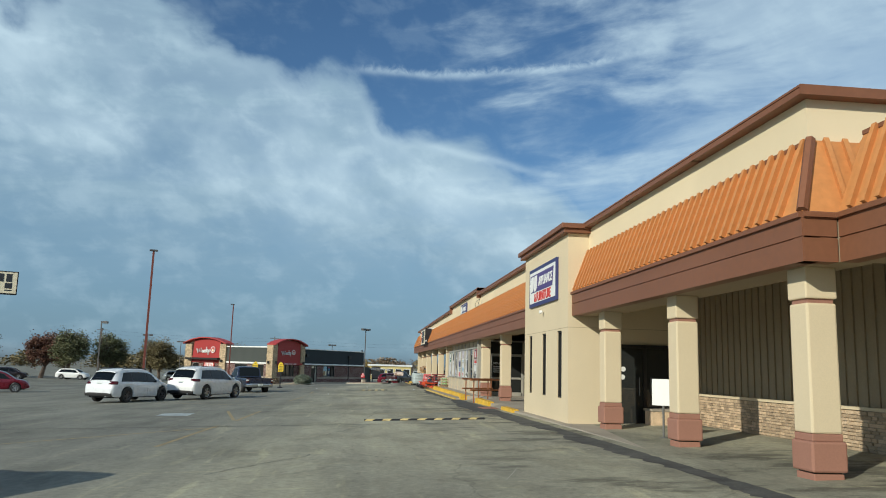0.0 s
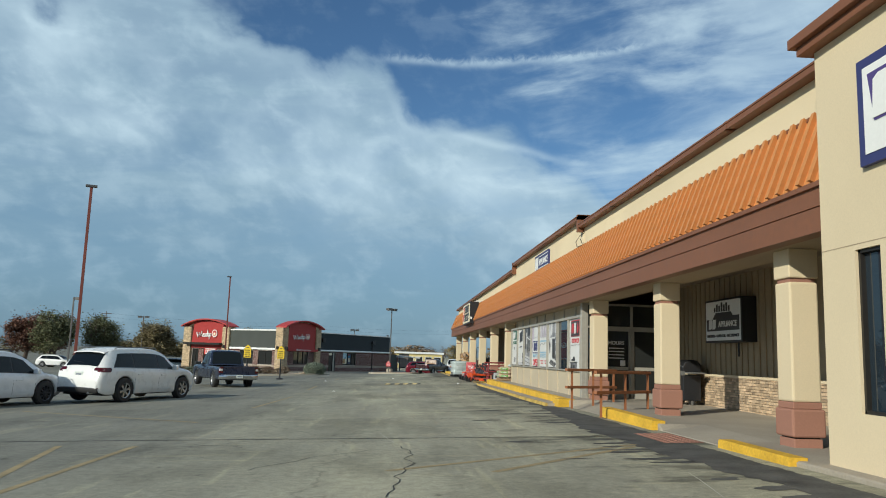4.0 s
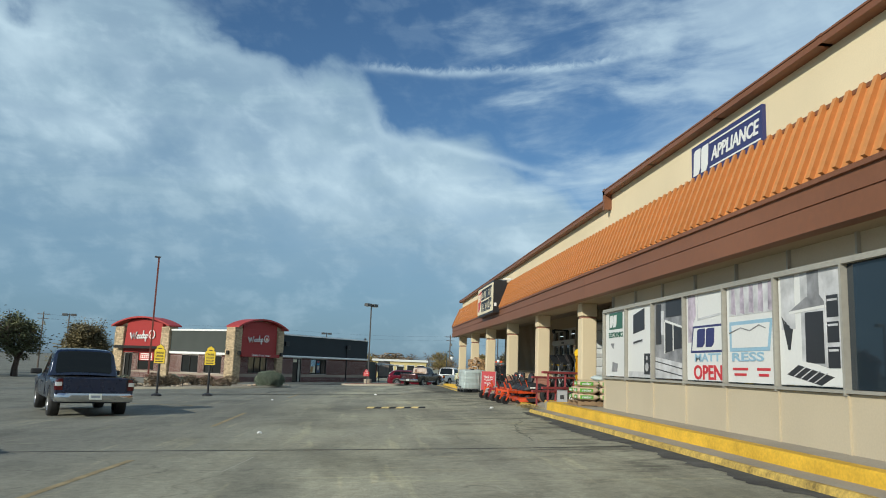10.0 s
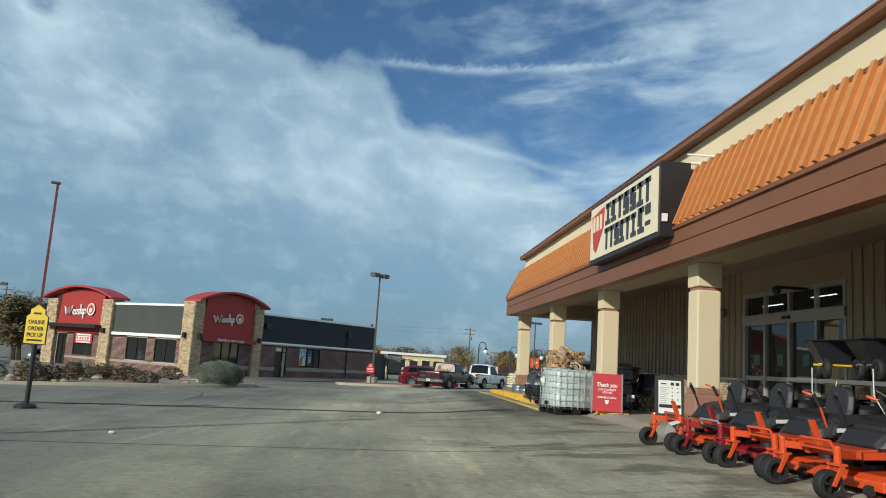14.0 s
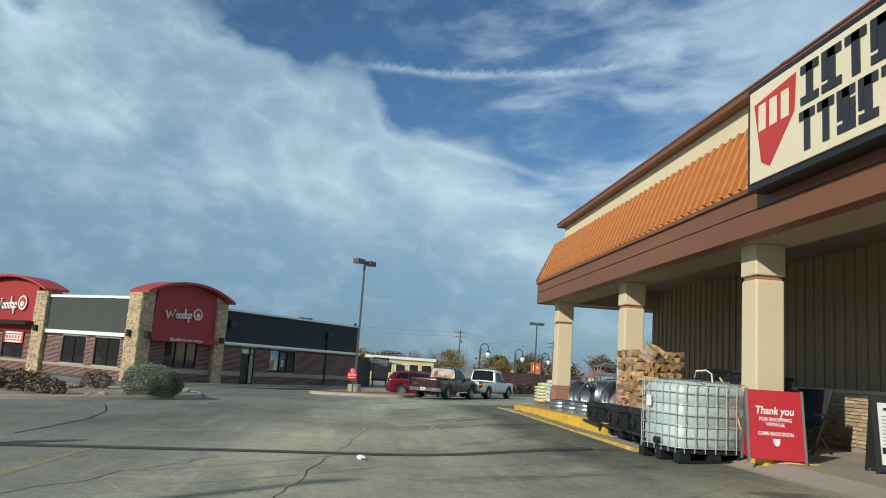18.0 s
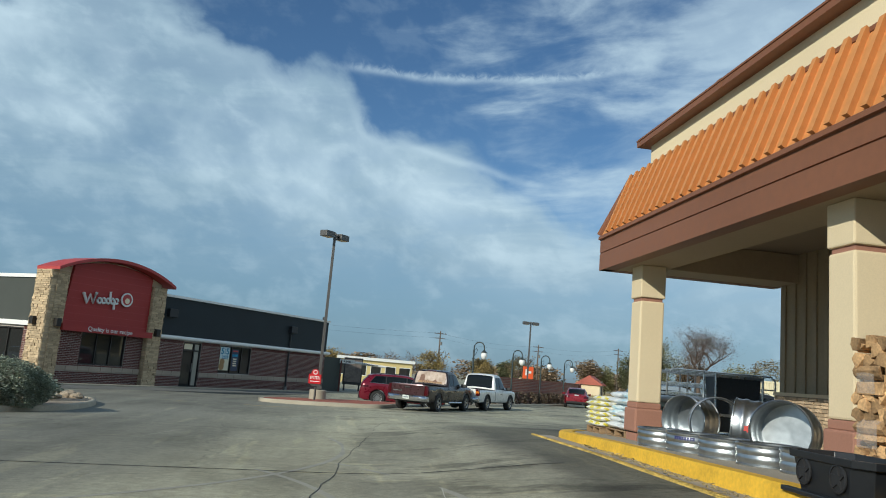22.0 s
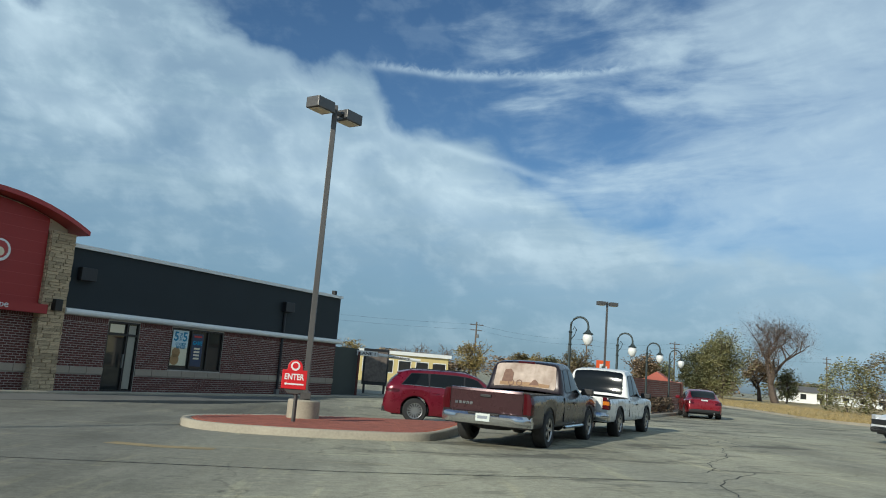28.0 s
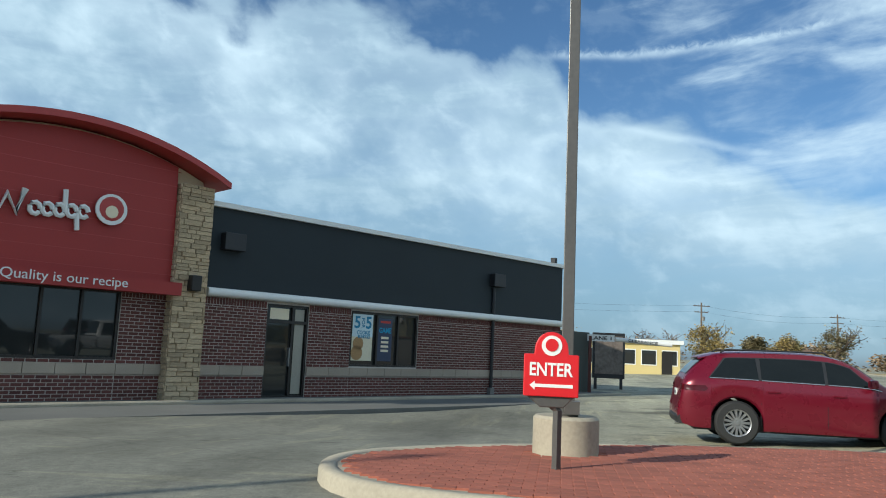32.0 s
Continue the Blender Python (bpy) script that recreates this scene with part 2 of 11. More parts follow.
WRED = mat("red_panel", (0.33, 0.028, 0.024), 0.55, var=0.06, big=0.4, small=30, bump=0.06)
WROOF = mat("red_roof_metal", (0.40, 0.05, 0.045), 0.5, var=0.06, bump=0.05)
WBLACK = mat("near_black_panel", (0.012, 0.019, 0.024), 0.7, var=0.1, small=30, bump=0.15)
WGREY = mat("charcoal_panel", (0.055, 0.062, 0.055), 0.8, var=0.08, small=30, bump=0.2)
BRICK = mat("red_brick", (0.115, 0.042, 0.035), 0.9, var=0.12, big=3, small=40, bump=0.3, rand=0.22)
BRICKM = mat("pale_mortar", (0.46, 0.41, 0.36), 0.95, var=0.1, small=40, bump=0.3)
LSTONE = mat("ledge_stone", (0.49, 0.375, 0.235), 0.92, var=0.2, big=3, small=30, bump=0.6, dist=0.015, rand=0.24)
BAND = mat("stone_band", (0.36, 0.30, 0.235), 0.9, var=0.12, small=40, bump=0.2)
POLE = mat("bronze_pole", (0.11, 0.105, 0.10), 0.42, 0.35, var=0.1)
RPOLE = mat("rusty_red_pole", (0.17, 0.045, 0.03), 0.55, var=0.12, bump=0.08)


# ---- geometry helpers ----
class M:
    """Collects corners and faces of one mesh."""

    def __init__(self):
        self.v, self.f = [], []

    def add(self, vs, fs):
        n = len(self.v)
        self.v += [tuple(p) for p in vs]
        self.f += [tuple(i + n for i in f) for f in fs]
        return self

    def box(self, x0, x1, y0, y1, z0, z1):
        vs = [(x, y, z) for z in (z0, z1) for y in (y0, y1) for x in (x0, x1)]
        return self.add(vs, [(0, 2, 3, 1), (4, 5, 7, 6), (0, 1, 5, 4), (2, 6, 7, 3), (0, 4, 6, 2), (1, 3, 7, 5)])

    def prism(self, pts, a, b, axis="y"):
        """A closed outline pushed from a to b along an axis; the outline lies in the other two axes, in order."""
        n = len(pts)
        put = {"x": lambda p, q: (q, p[0], p[1]), "y": lambda p, q: (p[0], q, p[1]), "z": lambda p, q: (p[0], p[1], q)}[axis]
        vs = [put(p, a) for p in pts] + [put(p, b) for p in pts]
        fs = [tuple(range(n)), tuple(range(2 * n - 1, n - 1, -1))]
        fs += [(i, n + i, n + (i + 1) % n, (i + 1) % n) for i in range(n)]
        return self.add(vs, fs)

    def rings(self, rings, close=True, cap=True):
        """Joins rings of equal length by faces."""
        k = len(rings[0])
        vs = [p for r in rings for p in r]
        fs = []
        for j in range(len(rings) - 1):
            for i in range(k if close else k - 1):
                a, b = j * k + i, j * k + (i + 1) % k
                fs.append((a, b, b + k, a + k))
        if cap:
            fs += [tuple(range(k - 1, -1, -1)), tuple(range((len(rings) - 1) * k, len(rings) * k))]
        return self.add(vs, fs)

    def tube(self, pts, r, n=8):
        """A round bar along a run of points."""
        P = [Vector(p) for p in pts]
        rr = r if isinstance(r, (list, tuple)) else [r] * len(P)
        rings = []
        for i, p in enumerate(P):
            d = (P[min(i + 1, len(P) - 1)] - P[max(i - 1, 0)]).normalized()
            a = d.cross(Vector((0, 0, 1)) if abs(d.z) < 0.9 else Vector((1, 0, 0))).normalized()
            b = d.cross(a)
            rings.append([p + rr[i] * (a * math.cos(2 * math.pi * k / n) + b * math.sin(2 * math.pi * k / n)) for k in range(n)])
        return self.rings(rings)

    def lathe(self, prof, n=16, c=(0, 0, 0), axis="z"):
        """Turns a profile of (radius, height) round an axis through c."""
        put = {"z": lambda r, h, a: (c[0] + r * math.cos(a), c[1] + r * math.sin(a), c[2] + h),
               "x": lambda r, h, a: (c[0] + h, c[1] + r * math.cos(a), c[2] + r * math.sin(a)),
               "y": lambda r, h, a: (c[0] + r * math.sin(a), c[1] + h, c[2] + r * math.cos(a))}[axis]
        return self.rings([[put(r, h, 2 * math.pi * k / n) for k in range(n)] for r, h in prof])

    def moved(self, m):
        self.v = [tuple(m @ Vector(p)) for p in self.v]
        return self


BASE = {}


def thing(name, label, category, at=(0, 0, 0), group="", turn=0.0, world=False, kind=""):
    """A top-level thing: an Empty at its base. world: its parts are given in the world's own coordinates."""
    ob = new(name)
    ob.empty_display_size = 0.1
    ob.matrix_basis = pose(*at, 0, 0, turn)
    BASE[ob.name] = Vector(at) if world else Vector((0, 0, 0))
    return tagged(ob, label, category, group, kind)


def origin_of(ob):
    while ob.parent:
        ob = ob.parent
    return BASE.get(ob.name, Vector((0, 0, 0)))


def to_mesh(name, m, material, bev=0.0, smooth=False, off=None):
    off = off or Vector((0, 0, 0))
    me = bpy.data.meshes.new(name)
    me.from_pydata([Vector(p) - off for p in m.v], [], m.f)
    bm = bmesh.new()
    bm.from_mesh(me)
    bmesh.ops.recalc_face_normals(bm, faces=bm.faces)
    if bev:
        bmesh.ops.bevel(bm, geom=[e for e in bm.edges if len(e.link_faces) == 2 and e.calc_face_angle(0) > 0.5],
                        offset=bev, segments=2, affect="EDGES", profile=0.5)
    if smooth:
        for f in bm.faces:
            f.smooth = True
        for e in bm.edges:
            if len(e.link_faces) == 2 and e.calc_face_angle(0) > smooth:
                e.smooth = False
    bm.to_mesh(me)
    bm.free()
    me.materials.append(material)
    return me


def part(name, m, material, parent=None, label="", bev=0.0, smooth=False):
    ob = new(name, to_mesh(name, m, material, bev, smooth, origin_of(parent) if parent else None))
    ob.parent = parent
    if label:
        ob["label"] = label
    return ob


def solo(name, m, material, label, category, kind="", group="", bev=0.0, smooth=False):
    """A thing of one mesh."""
    return tagged(part(name, m, material, None, "", bev, smooth), label, category, group, kind)


def piece(name, mesh, parent, m=None):
    ob = new(name, mesh)
    ob.parent = parent
    if m is not None:
        ob.matrix_basis = m
    return ob


def ground_z(x, y):
    x, y = min(max(x, -26), 26), min(max(y, -30), 122)
    rise = float(np.interp(y, [35, 40, 50, 65, 75, 80, 86, 92], [0, 0.03, 0.07, 0.17, 0.29, 0.30, 0.1, 0]))
    k = min(max((x - 1.2) / 3.4, 0), 1)
    # the drive-through lane lies a little lower
    dip = 0.19 * float(np.interp(y, [98.3, 101.2, 106, 114], [0, 1, 1, 0])) * float(np.interp(x, [-8, -3, 4.8, 7.2], [0, 1, 1, 0]))
    return 0.0344 + 0.0363 * x - 0.0037 * y - 0.000047 * y * y - 0.000105 * x * y + rise * k * k * (3 - 2 * k) - dip


def letters(body, size, depth=0.01, bold=False, width=None, shear=0.0):
    """The mesh data of a line of words in Blender's own font, centred, in the xz plane, facing -y; width fits it to that many metres."""
    cu = bpy.data.curves.new("words", "FONT")
    cu.body, cu.size, cu.extrude, cu.align_x, cu.align_y = body, size, depth, "CENTER", "CENTER"
    cu.offset, cu.resolution_u, cu.shear = (size * 0.022 if bold else 0), 3, shear
    tmp = bpy.data.objects.new("words", cu)
    scene.collection.objects.link(tmp)
    me = bpy.data.meshes.new_from_object(tmp.evaluated_get(bpy.context.evaluated_depsgraph_get()))
    bpy.data.objects.remove(tmp)
    bpy.data.curves.remove(cu)
    xs = [v.co.x for v in me.vertices]
    ys = [v.co.y for v in me.vertices]
    k = width / (max(xs) - min(xs)) if width else 1.0
    cx, cy = (max(xs) + min(xs)) / 2, (max(ys) + min(ys)) / 2
    m = M()
    m.v = [((v.co.x - cx) * k, -v.co.z, v.co.y - cy) for v in me.vertices]
    m.f = [tuple(p.vertices) for p in me.polygons]
    bpy.data.meshes.remove(me)
    return m


def words(parent, body, size, material, m, width=None, bold=False, depth=0.008, name="lettering", shear=0.0):
    """Lettering on a sign, posed by m in the world (or in its thing's own frame)."""
    g = letters(body, size, depth, bold, width, shear).moved(m)
    return part(name, g, material, parent)


def bars(parent, rows, material, m, name="text_bar", depth=0.006):
    """Unreadable writing: plain bars (x0, x1, z0, z1)."""
    out = [part(name, M().box(x0, x1, -depth, 0, z0, z1).moved(m), material, parent) for x0, x1, z0, z1 in rows]
    return out[0]


FACE_W = pose(0, 0, 0, 0, 0, -90)  # a sign drawn facing -y, turned to face -x


def west(x, y, z):
    """Pose of a sign on a wall that looks towards -x: its right is -y."""
    return Matrix.Translation((x, y, z)) @ FACE_W

# ---- ground ----
def ground_material():
    mt = bpy.data.materials.new("worn_asphalt")
    mt.use_nodes = True
    nt = mt.node_tree
    L = nt.links.new
    b = nt.nodes["Principled BSDF"]
    tc = nt.nodes.new("ShaderNodeTexCoord")

    def noi(scale, detail=4, stretch=None, rough=0.6, rot=0.0):
        n = nt.nodes.new("ShaderNodeTexNoise")
        n.inputs["Scale"].default_value, n.inputs["Detail"].default_value, n.inputs["Roughness"].default_value = scale, detail, rough
        src = tc.outputs["Object"]
        if stretch:
            mp = nt.nodes.new("ShaderNodeMapping")
            mp.inputs["Scale"].default_value = stretch
            mp.inputs["Rotation"].default_value = (0, 0, rot)
            L(src, mp.inputs[0])
            src = mp.outputs[0]
        L(src, n.inputs["Vector"])
        return n.outputs[0]

    def ramp(v, a, b2, ca, cb):
        r = nt.nodes.new("ShaderNodeValToRGB")
        r.color_ramp.elements[0].position, r.color_ramp.elements[1].position = a, b2
        r.color_ramp.elements[0].color, r.color_ramp.elements[1].color = (*ca, 1), (*cb, 1)
        L(v, r.inputs[0])
        return r.outputs[0]

    def mul(a, c):
        n = nt.nodes.new("ShaderNodeMix")
        n.data_type, n.blend_type = "RGBA", "MULTIPLY"
        n.inputs[0].default_value = 1.0
        L(a, n.inputs[6])
        L(c, n.inputs[7])
        return n.outputs[2]

    base = ramp(noi(0.11, 8, None, 0.62), 0.34, 0.68, (0.174, 0.170, 0.140), (0.246, 0.241, 0.198))
    stain = ramp(noi(0.5, 10, (0.9, 0.45, 1), 0.66), 0.36, 0.50, (0.70, 0.70, 0.69), (1, 1, 1))
    drive = ramp(noi(1.1, 8, (1.0, 0.05, 1), 0.6), 0.34, 0.62, (0.84, 0.84, 0.84), (1.05, 1.05, 1.04))
    grain = mul(ramp(noi(60, 4), 0.3, 0.7, (0.74, 0.74, 0.74), (1.22, 1.22, 1.22)), ramp(noi(9, 6, None, 0.7), 0.32, 0.68, (0.80, 0.80, 0.80), (1.17, 1.17, 1.16)))
    spots = ramp(noi(2.6, 8, None, 0.65), 0.29, 0.36, (0.55, 0.55, 0.55), (1, 1, 1))
    vo = nt.nodes.new("ShaderNodeTexVoronoi")
    vo.feature = "DISTANCE_TO_EDGE"
    vo.inputs["Scale"].default_value = 0.13
    wp = nt.nodes.new("ShaderNodeVectorMath")
    wp.operation = "ADD"
    sc = nt.nodes.new("ShaderNodeTexNoise")
    sc.inputs["Scale"].default_value, sc.inputs["Detail"].default_value = 1.2, 5
    L(tc.outputs["Object"], sc.inputs["Vector"])
    L(tc.outputs["Object"], wp.inputs[0])
    L(sc.outputs[1], wp.inputs[1])
    L(wp.outputs[0], vo.inputs["Vector"])
    crack = ramp(vo.outputs[0], 0.0008, 0.0020, (0.72, 0.72, 0.72), (1, 1, 1))
    sx = nt.nodes.new("ShaderNodeSeparateXYZ")
    L(wp.outputs[0], sx.inputs[0])
    lane = nt.nodes.new("ShaderNodeMapRange")
    lane.interpolation_type = "SMOOTHSTEP"
    # the worn lane bends towards the exit past the shops
    bend = nt.nodes.new("ShaderNodeMapRange")
    L(sx.outputs[1], bend.inputs[0])
    bend.inputs[1].default_value, bend.inputs[2].default_value, bend.inputs[4].default_value = 68.0, 100.0, 3.5
    xb = nt.nodes.new("ShaderNodeMath")
    xb.operation = "SUBTRACT"
    L(sx.outputs[0], xb.inputs[0])
    L(bend.outputs[0], xb.inputs[1])
    L(xb.outputs[0], lane.inputs[0])
    lane.inputs[1].default_value, lane.inputs[2].default_value = -5.0, 0.5
    dust = ramp(noi(0.45, 9, (1.0, 0.22, 1), 0.6), 0.38, 0.66, (1.42, 1.40, 1.31), (2.04, 1.98, 1.73))
    worn = nt.nodes.new("ShaderNodeMix")
    worn.data_type = "RGBA"
    L(lane.outputs[0], worn.inputs[0])
    worn.inputs[6].default_value = (1, 1, 1, 1)
    L(dust, worn.inputs[7])
    base = mul(base, worn.outputs[2])
    # fine pale scrapes along and across the lane, and dark smudges beside the kerb
    scr = ramp(noi(2.6, 3, (1.0, 0.10, 1)), 0.60, 0.66, (1, 1, 1), (1.22, 1.2, 1.12))
    scr2 = ramp(noi(3.4, 3, (0.12, 1.0, 1)), 0.62, 0.68, (1, 1, 1), (1.2, 1.18, 1.1))
    smud = ramp(noi(0.8, 10, (0.45, 1.0, 1), 0.68), 0.40, 0.47, (0.48, 0.48, 0.48), (1, 1, 1))
    side = nt.nodes.new("ShaderNodeMapRange")
    side.interpolation_type = "SMOOTHSTEP"
    L(sx.outputs[0], side.inputs[0])
    side.inputs[1].default_value, side.inputs[2].default_value = 0.5, 3.6
    sm = nt.nodes.new("ShaderNodeMix")
    sm.data_type = "RGBA"
    L(side.outputs[0], sm.inputs[0])
    sm.inputs[6].default_value = (1, 1, 1, 1)
    L(smud, sm.inputs[7])
    base = mul(mul(base, sm.outputs[2]), mul(scr, scr2))
    # an old tar patch with ragged edges beside the farm store's kerb

    def between(v, lo, hi):
        n = nt.nodes.new("ShaderNodeMapRange")
        n.interpolation_type = "SMOOTHSTEP"
        L(v, n.inputs[0])
        n.inputs[1].default_value, n.inputs[2].default_value = lo, hi
        return n.outputs[0]

    def times(a, c):
        n = nt.nodes.new("ShaderNodeMath")
        n.operation = "MULTIPLY"
        L(a, n.inputs[0])
        L(c, n.inputs[1])
        return n.outputs[0]
    tar = times(times(between(sx.outputs[0], 3.7, 4.5), between(sx.outputs[1], 62.0, 66.0)), times(between(sx.outputs[1], 84.0, 80.5), between(sx.outputs[0], 9.5, 7.0)))
    tm = nt.nodes.new("ShaderNodeMix")
    tm.data_type = "RGBA"
    L(tar, tm.inputs[0])
    tm.inputs[6].default_value, tm.inputs[7].default_value = (1, 1, 1, 1), (0.40, 0.40, 0.41, 1)
    base = mul(base, tm.outputs[2])
    col = mul(mul(mul(base, stain), mul(drive, grain)), mul(spots, crack))
    L(col, b.inputs["Base Color"])
    b.inputs["Roughness"].default_value, b.inputs["Specular IOR Level"].default_value = 0.86, 0.35
    bp = nt.nodes.new("ShaderNodeBump")
    bp.inputs["Strength"].default_value, bp.inputs["Distance"].default_value = 0.35, 0.01
    L(noi(55, 4), bp.inputs["Height"])
    L(bp.outputs[0], b.inputs["Normal"])
    return mt


ASPHALT = ground_material()


def strip_mesh(outline, lift, nmax=2.0):
    """A thin sheet that follows the ground: outline of a quad (four corners), cut into cells."""
    a, b, c, d = [Vector((*p, 0)) for p in outline]
    nu = max(1, int(max((b - a).length, (c - d).length) / nmax))
    nv = max(1, int(max((d - a).length, (c - b).length) / nmax))
    g = M()
    vs, fs = [], []
    for j in range(nv + 1):
        for i in range(nu + 1):
            p = (a.lerp(b, i / nu)).lerp(d.lerp(c, i / nu), j / nv)
            vs.append((p.x, p.y, ground_z(p.x, p.y) + lift))
    k = nu + 1
    fs = [(j * k + i, j * k + i + 1, (j + 1) * k + i + 1, (j + 1) * k + i) for j in range(nv) for i in range(nu)]
    return g.add(vs, fs)


def make_ground():
    xs = [-1500, -600, -250, -120, -80] + list(range(-60, -16, 3)) + [-15 + 0.75 * i for i in range(41)] + list(range(18, 61, 3)) + [80, 120, 250, 600, 1500]
    ys = [-600, -250, -120, -60] + list(range(-40, -9, 3)) + list(range(-9, 115)) + list(range(116, 142, 3)) + [170, 230, 330, 520, 900, 2000]
    vs = [(x, y, ground_z(x, y)) for y in ys for x in xs]
    k = len(xs)
    fs = [(j * k + i, j * k + i + 1, (j + 1) * k + i + 1, (j + 1) * k + i) for j in range(len(ys) - 1) for i in range(k - 1)]
    solo("ground", M().add(vs, fs), ASPHALT, "grey worn asphalt parking lot with cracks and stains", "ground", "structure", smooth=1.0)


make_ground()


def ribbon(pts, w, lift):
    """A narrow band along points on the ground."""
    g = M()
    P = [Vector((*p, 0)) for p in pts]
    ring = []
    for i, p in enumerate(P):
        d = (P[min(i + 1, len(P) - 1)] - P[max(i - 1, 0)]).normalized()
        s = Vector((-d.y, d.x, 0)) * w / 2
        ring.append([(q.x, q.y, ground_z(q.x, q.y) + lift) for q in (p - s, p + s)])
    return g.rings(ring, close=False, cap=False)


# ---- the row of shops ----
FASC, WALLX = 5.65, 9.0           # outer face of the canopy, face of the shop walls
SOF, FTOP, MTOP = 3.15, 3.83, 4.98  # canopy underside, top of the brown band, top of the sloped roof


def floor_z(y):
    return float(np.interp(y, [-30, 20, 26, 48, 60, 70, 75.5, 79.4], [0.2, 0.2, 0.25, 0.27, 0.2, 0.155, 0.09, -0.01]))


def canopy(parent, y0, y1, dx=0.0, hip0=False, hip1=False, ret0=None, ret1=None, back=WALLX):
    """Brown band, sloped standing-seam roof with its ribs, and the underside, along y."""
    fx, mx = FASC + dx, 6.1 + dx
    prof = [(fx, SOF), (fx, 3.47), (fx + 0.02, 3.475), (fx + 0.02, 3.49), (fx, 3.495), (fx, 3.745), (fx - 0.045, 3.75),
            (fx - 0.045, FTOP - 0.02), (fx - 0.02, FTOP), (fx + 0.25, FTOP), (fx + 0.25, SOF)]
    part("fascia", M().prism(prof, y0, y1, "y"), BROWN, parent)
    s0, s1 = (0.45 if hip0 else 0), (0.45 if hip1 else 0)
    roof = part("roof", M().rings([[(fx + 0.01, y0, FTOP), (fx + 0.01, y1, FTOP), (fx + 0.3, y1, FTOP - 0.02), (fx + 0.3, y0, FTOP - 0.02)],
                                   [(mx, y0 + s0, MTOP), (mx, y1 - s1, MTOP), (mx + 0.3, y1 - s1, MTOP), (mx + 0.3, y0 + s0, MTOP)]]), ORANGE, parent)
    slope = Vector((mx - fx - 0.01, 0, MTOP - FTOP))
    n = Vector((-slope.z, 0, slope.x)).normalized()
    a = Vector((0, 0, 0))
    up = slope.normalized()
    Lr = slope.length
    ring = lambda d: [a + up * d + Vector((0, -0.022, 0)), a + up * d + n * 0.08 + Vector((0, -0.045, 0)),
                      a + up * d + n * 0.08 + Vector((0, 0.045, 0)), a + up * d + Vector((0, 0.022, 0))]
    rib = to_mesh("rib", M().rings([ring(0.0), ring(Lr)]), ORANGE)
    o = origin_of(parent)
    k0, k1 = math.ceil((y0 + 0.02 - 75.53) / 0.2857), math.floor((y1 - 0.02 - 75.53) / 0.2857)
    for i in range(k0, k1 + 1):
        y = 75.53 + 0.2857 * i
        if y < y0 + s0 - 0.05 or y > y1 - s1 + 0.05:
            continue
        piece("rib", rib, roof, Matrix.Translation(Vector((fx + 0.01, y, FTOP)) - o))
    part("flashing", M().box(mx - 0.03, mx + 0.1, y0 + s0, y1 - s1, MTOP - 0.04, MTOP + 0.02), BROWN, parent)
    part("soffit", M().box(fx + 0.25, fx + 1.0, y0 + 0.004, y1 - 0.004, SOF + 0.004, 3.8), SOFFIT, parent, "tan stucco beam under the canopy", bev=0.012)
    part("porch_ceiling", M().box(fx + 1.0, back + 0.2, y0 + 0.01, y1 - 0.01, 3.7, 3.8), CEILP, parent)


def hip_end(parent, y, side, dx=0.0, x1=9.0, roof_to=None):
    """The canopy's short end that turns towards the shop wall; side -1 looks to -y."""
    fx, mx = FASC + dx, 6.1 + dx
    s = side
    prof = [(y, SOF), (y, 3.47), (y - s * 0.02, 3.475), (y - s * 0.02, 3.49), (y, 3.495), (y, 3.745), (y + s * 0.045, 3.75),
            (y + s * 0.045, FTOP - 0.02), (y + s * 0.02, FTOP), (y - s * 0.25, FTOP), (y - s * 0.25, SOF)]
    part("fascia", M().prism(prof, fx + 0.012, x1, "x"), BROWN, parent)
    if not roof_to:
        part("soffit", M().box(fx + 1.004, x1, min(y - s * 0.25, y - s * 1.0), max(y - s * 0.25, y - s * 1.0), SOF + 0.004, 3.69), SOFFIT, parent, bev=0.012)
    x1 = roof_to or x1
    g = M().add([(fx, y, FTOP), (x1, y, FTOP), (x1, y - s * 0.45, MTOP), (mx, y - s * 0.45, MTOP),
                 (fx, y - s * 0.3, FTOP - 0.02), (x1, y - s * 0.3, FTOP - 0.02), (x1, y - s * 0.75, MTOP), (mx, y - s * 0.75, MTOP)],
                [(0, 1, 2, 3), (4, 7, 6, 5), (0, 4, 5, 1), (2, 6, 7, 3), (0, 3, 7, 4), (1, 5, 6, 2)])
    roof = part("roof", g, ORANGE, parent)
    part("hip_cap", M().tube([(fx, y, FTOP + 0.01), (mx, y - s * 0.45, MTOP + 0.01)], 0.075, 6), BROWN, roof)
    slope = Vector((0, -s * 0.45, MTOP - FTOP))
    up = slope.normalized()
    n = Vector((0, s * slope.z, 0.45)).normalized()
    ring = lambda d: [up * d + Vector((-0.02, 0, 0)), up * d + n * 0.08 + Vector((-0.04, 0, 0)),
                      up * d + n * 0.08 + Vector((0.04, 0, 0)), up * d + Vector((0.02, 0, 0))]
    rib = to_mesh("rib", M().rings([ring(0.0), ring(slope.length)]), ORANGE)
    x = mx + 0.2
    while x < x1 - 0.1:
        piece("rib", rib, roof, Matrix.Translation(Vector((x, y, FTOP)) - origin_of(parent)))
        x += 0.2857


